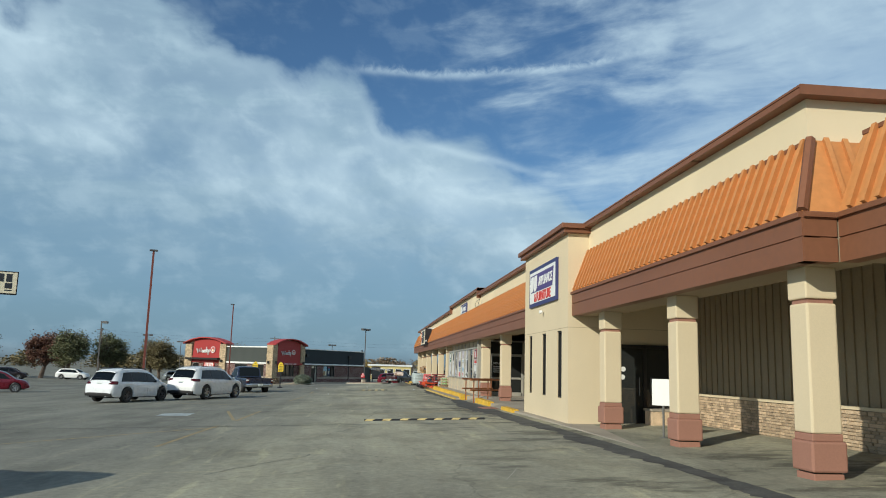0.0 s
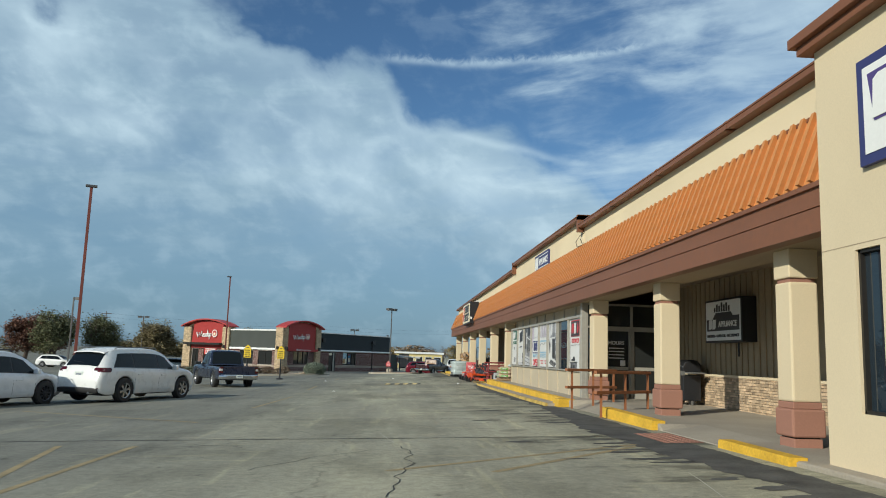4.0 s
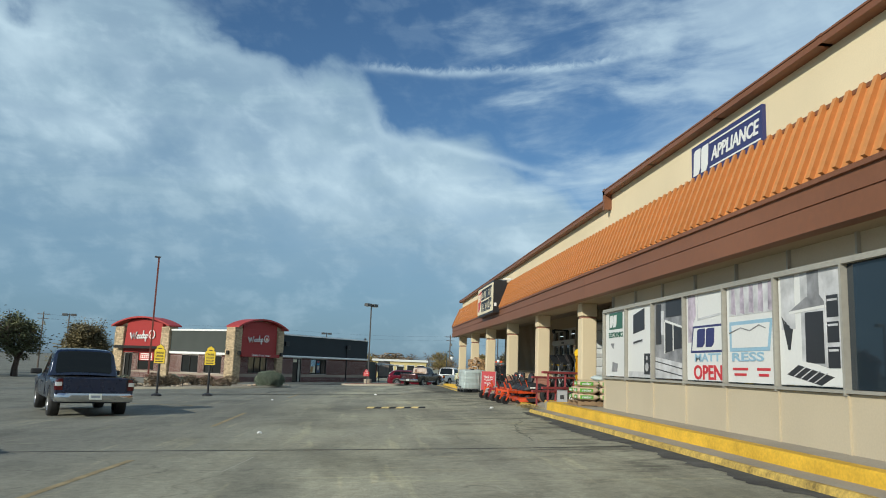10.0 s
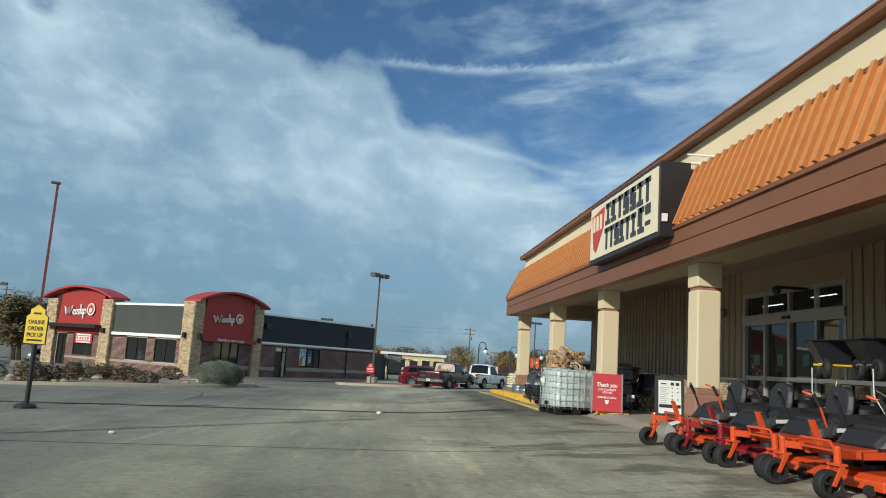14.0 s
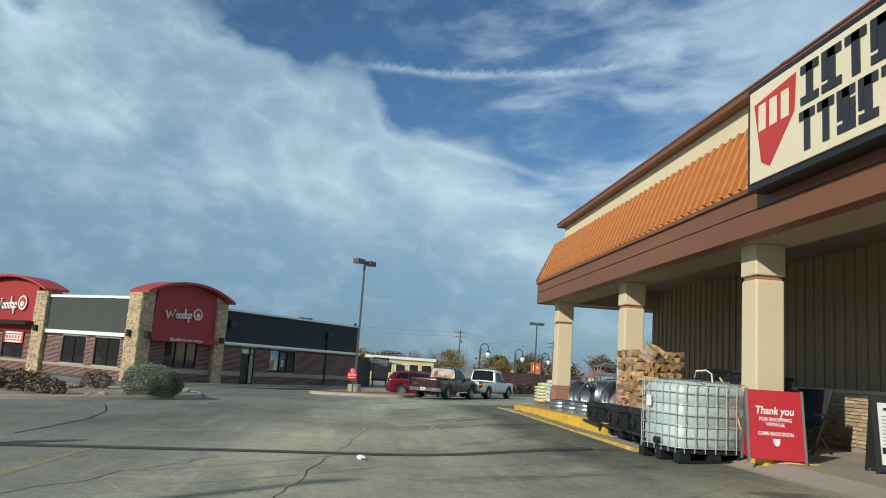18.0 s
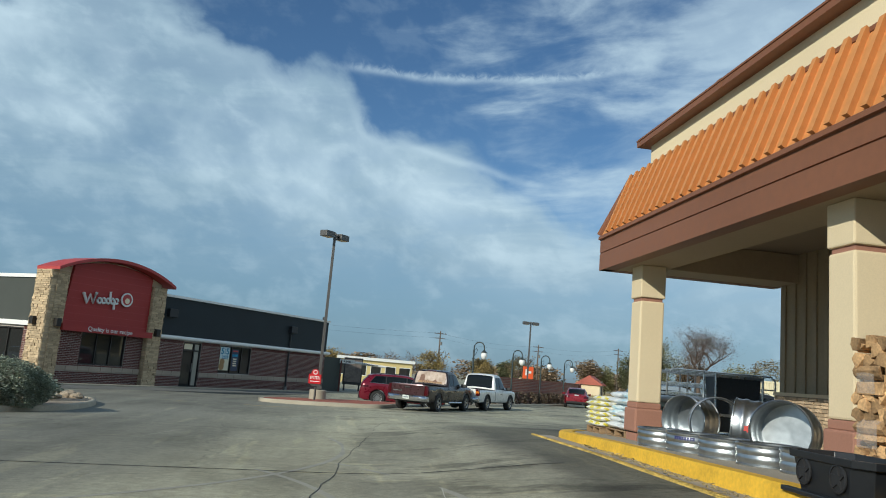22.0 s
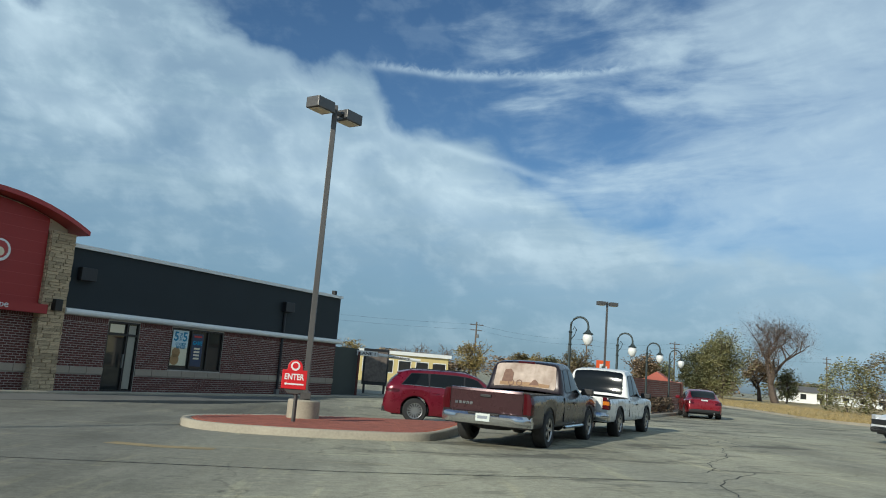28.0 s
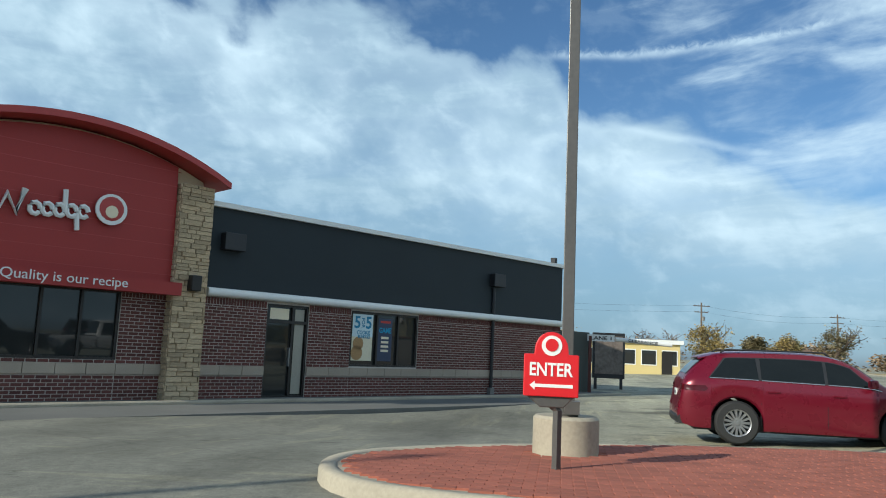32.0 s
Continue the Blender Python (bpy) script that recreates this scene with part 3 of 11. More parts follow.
def parapet(parent, y0, y1, top, corner=(False, False), x=6.15, depth=0.35, top1=None):
    t1 = top if top1 is None else top1
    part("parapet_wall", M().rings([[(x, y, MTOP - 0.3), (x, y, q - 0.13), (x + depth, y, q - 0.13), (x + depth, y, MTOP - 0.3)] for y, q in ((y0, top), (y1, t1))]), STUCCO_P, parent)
    a, b = y0 - (0.2 if corner[0] else 0), y1 + (0.2 if corner[1] else 0)
    prof = [(-0.2, -0.15), (-0.2, -0.055), (-0.215, -0.05), (-0.215, -0.02), (-0.19, 0), (depth + 0.03, 0), (depth + 0.03, -0.15)]
    part("cornice", M().rings([[(x + p, y, q + z) for p, z in prof] for y, q in ((a, top), (b, t1))]), BROWN, parent)
    # the coping sheets lap every three metres
    k = max(1, int((b - a) / 3.05))
    for i in range(1, k):
        y, q = a + (b - a) * i / k, top + (t1 - top) * i / k
        part("coping_lap", M().rings([[(x + p * 1.02 - 0.002, yy, q + z * 1.02 + 0.003) for p, z in prof] for yy in (y - 0.05, y + 0.05)]), BROWN, parent)


def wall_back(parent, y0, y1, x=WALLX, doors=(), stone_top=1.06):
    """The shop wall under the canopy: ribbed siding over a split-face brick base with a sill. doors: openings (y0, y1, top)."""
    cuts = sorted(doors)
    spans, a = [], y0
    for d0, d1, top in cuts:
        spans.append((a, d0))
        part("wall_above_door", M().box(x, x + 0.25, d0, d1, top, 3.72), SIDING, parent)
        a = d1
    spans.append((a, y1))
    bat = to_mesh("batten", M().box(-0.03, 0.0, -0.045, 0.045, stone_top + 0.05, 3.7), SIDING)
    o = origin_of(parent)
    for p, q in spans:
        wall = part("wall", M().box(x, x + 0.25, p, q, floor_z((p + q) / 2) - 0.4, SOF + 0.6), SIDING, parent)
        base = part("brick_base", M().box(x - 0.09, x - 0.001, p, q, floor_z((p + q) / 2) - 0.35, stone_top), MORTAR, parent)
        part("sill", M().box(x - 0.13, x, p, q, stone_top, stone_top + 0.06), STUCCO, parent)
        k = max(1, int((q - p) / 0.31))
        for i in range(k):
            piece("batten", bat, wall, Matrix.Translation(Vector((x - 0.001, p + (i + 0.5) * (q - p) / k, 0)) - o))
        STONE_RUNS.append((base, p, q, x - 0.09, floor_z((p + q) / 2) - 0.02, stone_top, o))


STONE_RUNS = []


def column(y, x=6.273, w=0.445, group="canopy columns"):
    """A square stucco column: base block with a plinth, shaft, groove and head."""
    z = floor_z(y)
    t = thing("column", "tan stucco canopy column with terracotta base block", "column", (x, y, z), group)
    h = SOF - z

    def tier(z0, z1, hw):
        c = 0.03
        ring = lambda zz, r: [(sx * r, sy * r, zz) for sx, sy in ((-1, -1), (1, -1), (1, 1), (-1, 1))]
        return M().rings([ring(z0, hw), ring(z1, hw)])
    part("plinth", tier(-0.25, 0.13, w / 2 - 0.005), TERRA, t, bev=0.012)
    part("base", tier(0.15, 0.56, w / 2 + 0.035), TERRA, t, bev=0.03)
    part("base_joint", tier(0.13, 0.15, w / 2 - 0.03), DFRAME, t)
    part("base_collar", tier(0.56, 0.66, w / 2), TERRA, t, bev=0.012)
    part("shaft", tier(0.66, 2.45, w / 2), STUCCO, t, bev=0.03)
    part("groove", tier(2.45, 2.51, w / 2 - 0.03), TERRA, t)
    part("head", tier(2.51, h + 0.008, w / 2 + 0.01), STUCCO, t, bev=0.02)
    return t


def shops():
    # furniture store, nearest block, and the set-back block before it
    t = thing("furniture_store", "tan stucco store block with sloped copper-brown metal roof", "store", (7.5, 9, 0.2), world=True)
    canopy(t, 1.02, 12.38, hip0=True)
    hip_end(t, 1.0, -1, x1=6.14, roof_to=14)
    canopy(t, -22.0, 0.98, dx=0.5)
    parapet(t, 1.6, 12.38, 5.8, (True, False))
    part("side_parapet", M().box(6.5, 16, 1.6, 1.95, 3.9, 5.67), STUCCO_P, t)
    part("side_cornice", M().box(6.53, 16, 1.4, 1.98, 5.65, 5.8), BROWN, t)
    wall_back(t, -22.0, 12.3)
    part("roof_deck", M().box(6.5, 22, -22, 19, 3.9, 4.0), CONC, t)
    # stair-like tower with the big sign
    tw = thing("corner_tower", "tan stucco tower with brown cornice and slit windows", "tower", (7.2, 15.2, 0.1), world=True)
    x0, y0, y1, top = 5.54, 12.37, 18.05, 5.52
    slits = [(17.36, 16.89), (15.48, 14.94), (13.58, 13.05)]
    ys = [y0] + sorted(v for s in slits for v in s) + [y1]
    for k in range(0, len(ys), 2):
        part("wall", M().box(x0, x0 + 0.3, ys[k], ys[k + 1], 0.0, top), STUCCO, tw)
    for b, a in slits:
        part("wall", M().box(x0, x0 + 0.3, a, b, 0.0, 0.86), STUCCO, tw)
        part("wall", M().box(x0, x0 + 0.3, a, b, 2.77, top), STUCCO, tw)
        win = part("window", M().box(x0 + 0.1, x0 + 0.12, a, b, 0.86, 2.77), GLASS_B, tw)
        f = M()
        for q0, q1, z0, z1 in ((a, a + 0.04, 0.86, 2.77), (b - 0.04, b, 0.86, 2.77), (a, b, 0.86, 0.9), (a, b, 2.73, 2.77)):
            f.box(x0 + 0.04, x0 + 0.14, q0, q1, z0, z1)
        part("frame", f, DFRAME, win)
    part("wall_side", M().box(x0 + 0.3, 9.0, y0, y0 + 0.3, 0.0, top), STUCCO, tw)
    part("wall_side", M().box(x0 + 0.3, 9.0, y1 - 0.3, y1, 0.0, top), STUCCO, tw)
    part("plinth", M().box(x0 - 0.03, x0, y0 - 0.0, y1, 0.0, 0.19), CONC, tw)
    # thin surface strips for the reveal; its groove shadow is painted as darker stucco
    g = M()
    g.box(x0 - 0.003, x0 - 0.001, y0, y1, 2.83, 2.842)
    g.box(x0, 9.0, y0 - 0.003, y0 - 0.001, 2.83, 2.842)
    part("reveal_line", g, mat("shadowed_reveal", (0.38, 0.30, 0.20), 0.9, var=0.1), tw)
    cor = M()
    for z0, z1, e in ((top - 0.02, top + 0.1, 0.16), (top + 0.1, top + 0.24, 0.24)):
        cor.box(x0 - e, 9.1, y0 - e, y1 + e, z0, z1)
    part("cornice", cor, BROWN, tw, bev=0.01)
    part("roof_deck", M().box(x0 + 0.3, 9.0, y0 + 0.3, y1 - 0.3, top - 0.2, top - 0.1), CONC, tw)
    # appliance store
    a = thing("appliance_store", "tan stucco appliance store with sloped copper-brown metal roof", "store", (7.5, 32, 0.25), world=True)
    canopy(a, 18.06, 46.2)
    parapet(a, 18.06, 32.4, 5.72)
    parapet(a, 32.4, 45.5, 5.99, x=6.13)
    for yy in (32.4, 45.35):
        part("parapet_end", M().box(5.93, 6.5, yy, yy + 0.15, 5.45, 6.01), BROWN, a)
    wall_back(a, 18.06, 32.2)
    part("roof_deck", M().box(6.5, 22, 19, 46, 3.9, 4.0), CONC, a)
    # farm supply store
    f = thing("farm_supply_store", "tan stucco farm supply store with sloped copper-brown metal roof", "store", (7.5, 62, 0.2), world=True)
    canopy(f, 46.21, 77.40, hip1=True)
    hip_end(f, 77.42, 1, x1=9.3)
    parapet(f, 45.5, 76.3, 5.73, (False, True), top1=5.55)
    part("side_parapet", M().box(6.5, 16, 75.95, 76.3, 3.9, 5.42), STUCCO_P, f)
    part("side_cornice", M().box(6.53, 16, 75.92, 76.5, 5.4, 5.55), BROWN, f)
    wall_back(f, 46.3, 77.0, x=9.2, doors=((59.6, 63.7, 3.12),))
    part("end_wall", M().box(9.45, 22, 76.75, 77.0, 0, 4.0), SIDING, f)
    part("roof_deck", M().box(6.5, 22, 46, 76.7, 3.9, 4.0), CONC, f)
    # block walls that close the shops round and behind
    back = M().box(21.8, 22, -22, 77, -0.3, 4.0)
    back.box(9, 22, -22.2, -22, -0.3, 4.0)
    solo("wall_back", back, STUCCO, "plain stucco back wall of the shops", "wall", "structure")
    for y in (1.75, 6.2, 10.7):
        column(y, 6.2)
    for y in (-3, -7.5):
        column(y, 6.6)
    for y in (20.03, 25.53, 31.11):
        column(y)
    for y in (48.0, 53.65, 59.37, 65.22, 70.8, 76.46):
        column(y)


shops()


def walk_z(x, y):
    """Height of the walk: raised behind its kerb, but level with the lot before the farm store's doors."""
    if 27.0 < y < 30.45 or 20.5 < y < 23.2:
        return float(np.interp(x, [5.25, 6.1], [ground_z(5.25, y) + 0.012, floor_z(y)]))
    if 49 < y < 68.9:
        return float(np.interp(x, [4.3, 5.75, 6.15], [ground_z(4.3, y) + 0.004, ground_z(5.7, y) + 0.004, 0.05]))
    return floor_z(y)


def walkway():
    """The concrete walk in front of the shops."""
    rings = []
    for y in list(range(-30, 20, 2)) + [20.4, 20.6, 22, 23.1, 23.3, 25, 26.9, 27.1, 29, 30.4, 30.5] + list(range(32, 48, 2)) + [48.3, 48.9, 49.1] + list(range(51, 69, 2)) + [68.8, 69.0] + list(range(70, 77, 2)) + [77.4, 78, 79.4]:
        z, e = floor_z(y), 5.6 if 49 < y < 68.9 else (6.05 if y > 78.5 else 5.5 if y > 77.5 else 5.25)
        a = walk_z(e, y)
        rings.append([(e, y, ground_z(e, y) - 0.3), (e, y, a - 0.02), (e + 0.03, y, a), (5.75, y, walk_z(5.75, y)), (6.15, y, walk_z(6.15, y)), (9.3, y, walk_z(9.3, y)), (9.3, y, z - 0.4)])
    solo("walkway", M().rings(rings), CONC, "pale grey concrete walk in front of the shops", "walkway", "structure")


walkway()


def kerb(name, y0, y1, x0, x1, z0, z1, material, label, n=None, bev=0.03):
    """A kerb with a rounded top edge along y; z may be a function of y."""
    f0 = z0 if callable(z0) else (lambda y: z0)
    f1 = z1 if callable(z1) else (lambda y: z1)
    k = n or max(1, int((y1 - y0) / 2))
    rings = []
    for i in range(k + 1):
        y = y0 + (y1 - y0) * i / k
        wv = 0.008 * math.sin(y * 1.7)
        rings.append([(x0 + wv, y, f0(y)), (x0 + wv + 0.01, y, f1(y) - bev), (x0 + wv + bev, y, f1(y)), (x1, y, f1(y)), (x1, y, f0(y))])
    return solo(name, M().rings(rings), material, label, "kerb", "structure", smooth=0.9)


low = lambda y: ground_z(5, y) - 0.2
kerb("kerb_1", 31.2, 47.8, 5.17, 5.42, low, lambda y: floor_z(y) + 0.006, YELLOW, "yellow painted kerb beside the show window")
kerb("kerb_2", 30.5, 31.25, 4.93, 5.42, low, lambda y: floor_z(y) + 0.012, YELLOW, "yellow painted kerb end")
kerb("gutter_1", 31.0, 48.3, 4.72, 5.18, low, lambda y: ground_z(5, y) + 0.075, CONC, "low concrete gutter ledge")
kerb("gutter_edge_1", 31.0, 48.35, 4.65, 4.74, low, lambda y: ground_z(5, y) + 0.08, YWORN, "yellow painted ledge edge")
kerb("kerb_3", 23.3, 26.9, 5.12, 5.4, low, lambda y: floor_z(y) + 0.05, YELLOW, "short yellow kerb beside a column")
kerb("kerb_4", 18.3, 20.4, 5.15, 5.4, low, lambda y: floor_z(y) + 0.04, YELLOW, "short yellow kerb beside a column")
kerb("kerb_5", 51.2, 52.7, 5.28, 5.5, low, lambda y: ground_z(5, y) + 0.1, YELLOW, "low worn yellow kerb")
kerb("kerb_6", 51.15, 52.55, 6.1, 6.75, lambda y: -0.1, lambda y: 0.16, YELLOW, "yellow painted concrete block")
kerb("kerb_7", 69.0, 77.4, 5.17, 5.42, low, lambda y: floor_z(y) + 0.012, YELLOW, "yellow painted kerb before the farm store")
kerb("kerb_14", 47.75, 48.4, 5.18, 6.05, low, lambda y: floor_z(y) + 0.008, YELLOW, "yellow painted kerb end beside the column", bev=0.05)
lip = lambda y: ground_z(4.75, y) + float(np.interp(y, [67, 70, 76], [0.055, 0.03, 0.02]))
kerb("gutter_2", 66.5, 78.3, 4.86, 5.18, low, lip, CONC, "low concrete gutter ledge")
kerb("gutter_edge_2", 66.4, 78.5, 4.78, 4.87, low, lambda y: lip(y) + 0.006, YWORN, "yellow painted ledge edge")
rg = []
for x, y, a in ((5.175, 77.41, 0), (5.2, 77.8, -8), (5.29, 78.25, -20), (5.45, 78.65, -30), (5.7, 79.05, -42), (6.02, 79.4, -50)):
    zb, zt = ground_z(x, y) - 0.2, floor_z(y) + 0.012
    c, s = math.cos(radians(a)), math.sin(radians(a))
    at = lambda d: (x + c * d, y + s * d)
    rg.append([(*at(0), zb), (*at(0.01), zt - 0.03), (*at(0.04), zt), (*at(0.26), zt), (*at(0.26), zb)])
solo("kerb_12", M().rings(rg), YELLOW, "yellow painted kerb curving round the walk's end", "kerb", "structure", smooth=0.9)

# ---- burger restaurant ----
W_O, W_TH = Vector((-12.54, 100.97, -1.05)), 54.0


def restaurant():
    """In its own frame: x along the shaded drive-through side, y into the building, z up; its sunlit side is x = 0."""
    t = thing("burger_restaurant", "brick burger restaurant with red arched towers and charcoal panels", "restaurant", tuple(W_O), turn=W_TH)
    LEN, DEP = 21.6, 17.2
    BAND0, BAND1, TOP = 2.56, 2.78, 4.84

    # drive-through side: brick below, charcoal above, openings cut out
    def side(name, L, holes, put, zt, parent=t, material=BRICKM, thick=0.3, z0=-0.3):
        xs = sorted({0, L, *[h[0] for h in holes], *[h[1] for h in holes]})
        zs = sorted({z0, zt, *[h[2] for h in holes], *[h[3] for h in holes]})
        for i in range(len(xs) - 1):
            cx = (xs[i] + xs[i + 1]) / 2
            run = None
            for j in range(len(zs) - 1):
                cz = (zs[j] + zs[j + 1]) / 2
                solid = not any(h[0] < cx < h[1] and h[2] < cz < h[3] for h in holes)
                if solid and run is None:
                    run = zs[j]
                if not solid and run is not None:
                    part(name, put(xs[i], xs[i + 1], run, zs[j], 0, thick), material, parent)
                    run = None
            if run is not None:
                part(name, put(xs[i], xs[i + 1], run, zt, 0, thick), material, parent)

    se = lambda a, b, z0, z1, d0, d1: M().box(a, b, d0, d1, z0, z1)
    sw = lambda a, b, z0, z1, d0, d1: M().box(d0, d1, a, b, z0, z1)
    se_holes = [(1.95, 4.55, 0.92, 2.5), (8.45, 9.8, 0.0, 2.5), (11.3, 14.0, 0.88, 2.5)]
    sw_holes = [(1.6, 3.95, 0.78, 2.45), (4.8, 7.15, 0.78, 2.45), (11.2, 13.7, 0.8, 2.5), (14.6, 15.8, 0.0, 2.45)]
    side("wall", LEN, se_holes, se, 2.6)
    side("wall", DEP, sw_holes, sw, 2.6)
    part("wall_rear", M().box(LEN - 0.3, LEN, 0.3, DEP, -0.3, 2.6), BRICKM, t)
    part("wall_rear", M().box(0.3, LEN, DEP - 0.3, DEP, -0.3, 2.6), BRICKM, t)
    # the drive-through side's panel is darker than the charcoal on the other sides
    part("upper_panel", M().box(6.0, LEN, -0.04, 0.25, 2.6, TOP), WBLACK, t, "near-black upper wall panel")
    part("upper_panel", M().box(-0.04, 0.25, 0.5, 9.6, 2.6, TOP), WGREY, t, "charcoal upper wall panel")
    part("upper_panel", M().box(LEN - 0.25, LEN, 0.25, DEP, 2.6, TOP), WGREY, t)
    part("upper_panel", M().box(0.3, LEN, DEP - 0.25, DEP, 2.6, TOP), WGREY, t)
    part("coping", M().box(6.4, LEN + 0.06, -0.14, 0.3, TOP, TOP + 0.13), WHITE, t, "white metal coping")
    part("coping", M().box(-0.12, 0.3, 0.9, 9.1, TOP, TOP + 0.17), WHITE, t, "white metal coping")
    part("coping", M().box(LEN - 0.3, LEN + 0.06, 0.3, DEP, TOP, TOP + 0.13), GREY, t)
    part("roof", M().box(0.2, LEN - 0.2, 0.2, DEP - 0.2, TOP - 0.35, TOP - 0.25), CONC, t)
    part("light_band", M().lathe([(0.02, 6.6), (0.11, 6.62), (0.11, LEN + 0.28), (0.02, LEN + 0.3)], 12, (0, -0.1, 2.67), "x"), WHITE, t, "white tubular light band", smooth=0.8)
    part("light_band", M().box(-0.16, -0.04, 0.85, 9.0, 2.56, 2.78), WHITE, t, "white light band")
    # brick courses stand for the single bricks high up and far off; a stone belt runs round at sill height
    g, s = M(), M()
    for a, b in ((0, 1.95), (1.95, 4.55), (4.55, 8.45), (9.8, 11.3), (11.3, 14.0), (14.0, LEN)):
        n = max(1, round((b - a) / 0.6))
        for i in range(n):
            part("belt_stone", M().box(a + (b - a) * i / n + 0.006, a + (b - a) * (i + 1) / n - 0.006, -0.05, 0, 0.60, 0.84), BAND, t, bev=0.008)
    for a, b in ((0, 14.6), (15.8, DEP)):
        n = max(1, round((b - a) / 0.6))
        for i in range(n):
            part("belt_stone", M().box(-0.05, 0, a + (b - a) * i / n + 0.006, a + (b - a) * (i + 1) / n - 0.006, 0.55, 0.72), BAND, t, bev=0.008)
    SE_BRICK.append((t, [(0.6, 1.95), (1.95, 4.55), (4.55, 5.65), (6.62, 8.45), (9.8, 11.3), (11.3, 14.0), (14.0, LEN)], se_holes))
    SW_BRICK.append((t, [(0.85, 1.6), (1.6, 3.95), (3.95, 4.8), (4.8, 7.15), (7.15, 8.9), (10.05, 11.2), (11.2, 13.7), (13.7, 14.6)], sw_holes))
    # towers
    def tower(put, L0, L1, p0, p1, rise, base, face, n=18):
        """Ledge-stone piers at both ends, red panel between, arched roof above."""
        for a, b in ((L0, L0 + p0), (L1 - p1, L1)):
            pier = part("stone_pier", put(a, b, -0.3, base, -0.28, 0.4), MORTAR, t)
            PIERS.append((pier, put, a, b, base))
        mid, hw = (L0 + L1) / 2, (L1 - L0) / 2 + 0.26
        R = (hw * hw + rise * rise) / (2 * rise)
        arc = [(mid - hw + 2 * hw * i / n) for i in range(n + 1)]
        za = lambda x: base + 0.0 + math.sqrt(max(R * R - (x - mid) ** 2, 0)) - (R - rise)
        pts = [(x, za(x)) for x in arc]
        panel = [(L0 + p0, 2.55)] + [(x, za(x) - 0.1) for x in arc if L0 + p0 <= x <= L1 - p1] + [(L1 - p1, 2.55)]
        panel = [(min(max(x, L0 + p0), L1 - p1), z) for x, z in panel]
        return pts, panel, za

    # corner tower over the drive-through side
    pts, panel, za = tower(se, 0.0, 6.46, 0.55, 0.81, 0.85, 5.22, None)
    part("red_panel", M().prism(panel, -0.16, 0.2, "y"), WRED, t, "dark red panel with lettering")
    g = M()
    for k in range(1, 9):
        g.box(0.56, 5.64, -0.164, -0.158, 2.6 + 0.36 * k, 2.615 + 0.36 * k)
    part("panel_joint", g, WROOF, t)
    arch = [(x, z) for x, z in pts] + [(x, z + 0.15) for x, z in reversed(pts)]
    part("arched_roof", M().prism(arch, -0.7, 1.0, "y"), WROOF, t, "red metal arched roof", smooth=0.6)
    fill = [(0.0, 4.8)] + [(x, z - 0.02) for x, z in pts if 0.0 <= x <= 6.46] + [(6.46, 4.8)]
    part("tower_wall", M().prism(fill, 0.02, 0.85, "y"), STUCCO, t)
    part("awning_band", M().box(0.5, 5.75, -0.5, -0.02, 2.48, 2.78), WRED, t, "red band over the windows")
    # entrance tower on the sunlit side
    pts, panel, za = tower(sw, 8.9, 17.3, 1.15, 1.35, 0.9, 5.22, None)
    part("red_panel", M().prism([(y, z) for y, z in panel], -0.16, 0.2, "x"), WRED, t, "bright red sunlit panel with lettering")
    arch = [(x, z) for x, z in pts] + [(x, z + 0.15) for x, z in reversed(pts)]
    part("arched_roof", M().prism(arch, -0.7, 1.0, "x"), WROOF, t, "red metal arched roof", smooth=0.6)
    fill = [(8.9, 4.8)] + [(x, z - 0.02) for x, z in pts if 8.9 <= x <= 17.3] + [(17.3, 4.8)]
    part("tower_wall", M().prism(fill, 0.3, 0.85, "x"), STUCCO, t)
    # the corner pier returns along the sunlit side
    pier = part("stone_pier", M().box(-0.28, -0.002, -0.277, 0.86, -0.3, 5.217), MORTAR, t)
    PIERS.append((pier, sw, -0.25, 0.83, 5.22))
    part("canopy", M().box(-0.9, -0.05, 9.9, 16.6, 2.95, 3.22), DFRAME, t, "black flat entrance canopy")
    # windows and doors
    def glazed(put, a, b, z0, z1, mull, name="window"):
        w = part(name, put(a, b, z0, z1, 0.1, 0.12), GLASS, t)
        fr = M()
        rails = [(a, a + 0.06), (b - 0.06, b)] + [(m - 0.03, m + 0.03) for m in mull]
        for p, q in rails:
            k = put(p, q, z0, z1, 0.03, 0.15)
            fr.add(k.v, k.f)
        for zz in (z0, z1 - 0.06):
            k = put(a, b, zz, zz + 0.06, 0.03, 0.15)
            fr.add(k.v, k.f)
        part("frame", fr, DFRAME, w)
        return w
    glazed(se, 1.95, 4.55, 0.92, 2.5, [3.25 - 0.4, 3.25 + 0.45])
    d = glazed(se, 8.45, 9.8, 0.0, 2.5, [9.3], "door")
    part("handle", M().box(9.16, 9.2, -0.08, 0.0, 0.85, 1.35), GREY, d)
    part("transom_bar", M().box(8.45, 9.8, 0.02, 0.16, 2.0, 2.08), DFRAME, d)
    part("blind", M().box(8.6, 9.2, 0.085, 0.095, 2.1, 2.4), CREAM, d)
    part("door_panel", M().box(9.4, 9.7, 0.085, 0.096, 0.1, 2.4), mat("pale_inner_door", (0.35, 0.33, 0.27), 0.5, var=0.06), d)
    w = glazed(se, 11.3, 14.0, 0.88, 2.5, [12.35, 13.2])
    post = part("poster", M().box(11.42, 12.2, 0.075, 0.09, 1.05, 2.42), mat("poster_cream", (0.72, 0.66, 0.48), 0.5, var=0.05), w, "cookie poster, blue and cream")
    part("poster_top", M().box(11.42, 12.2, 0.07, 0.074, 1.75, 2.42), mat("poster_blue", (0.60, 0.73, 0.76), 0.5, var=0.05), post)
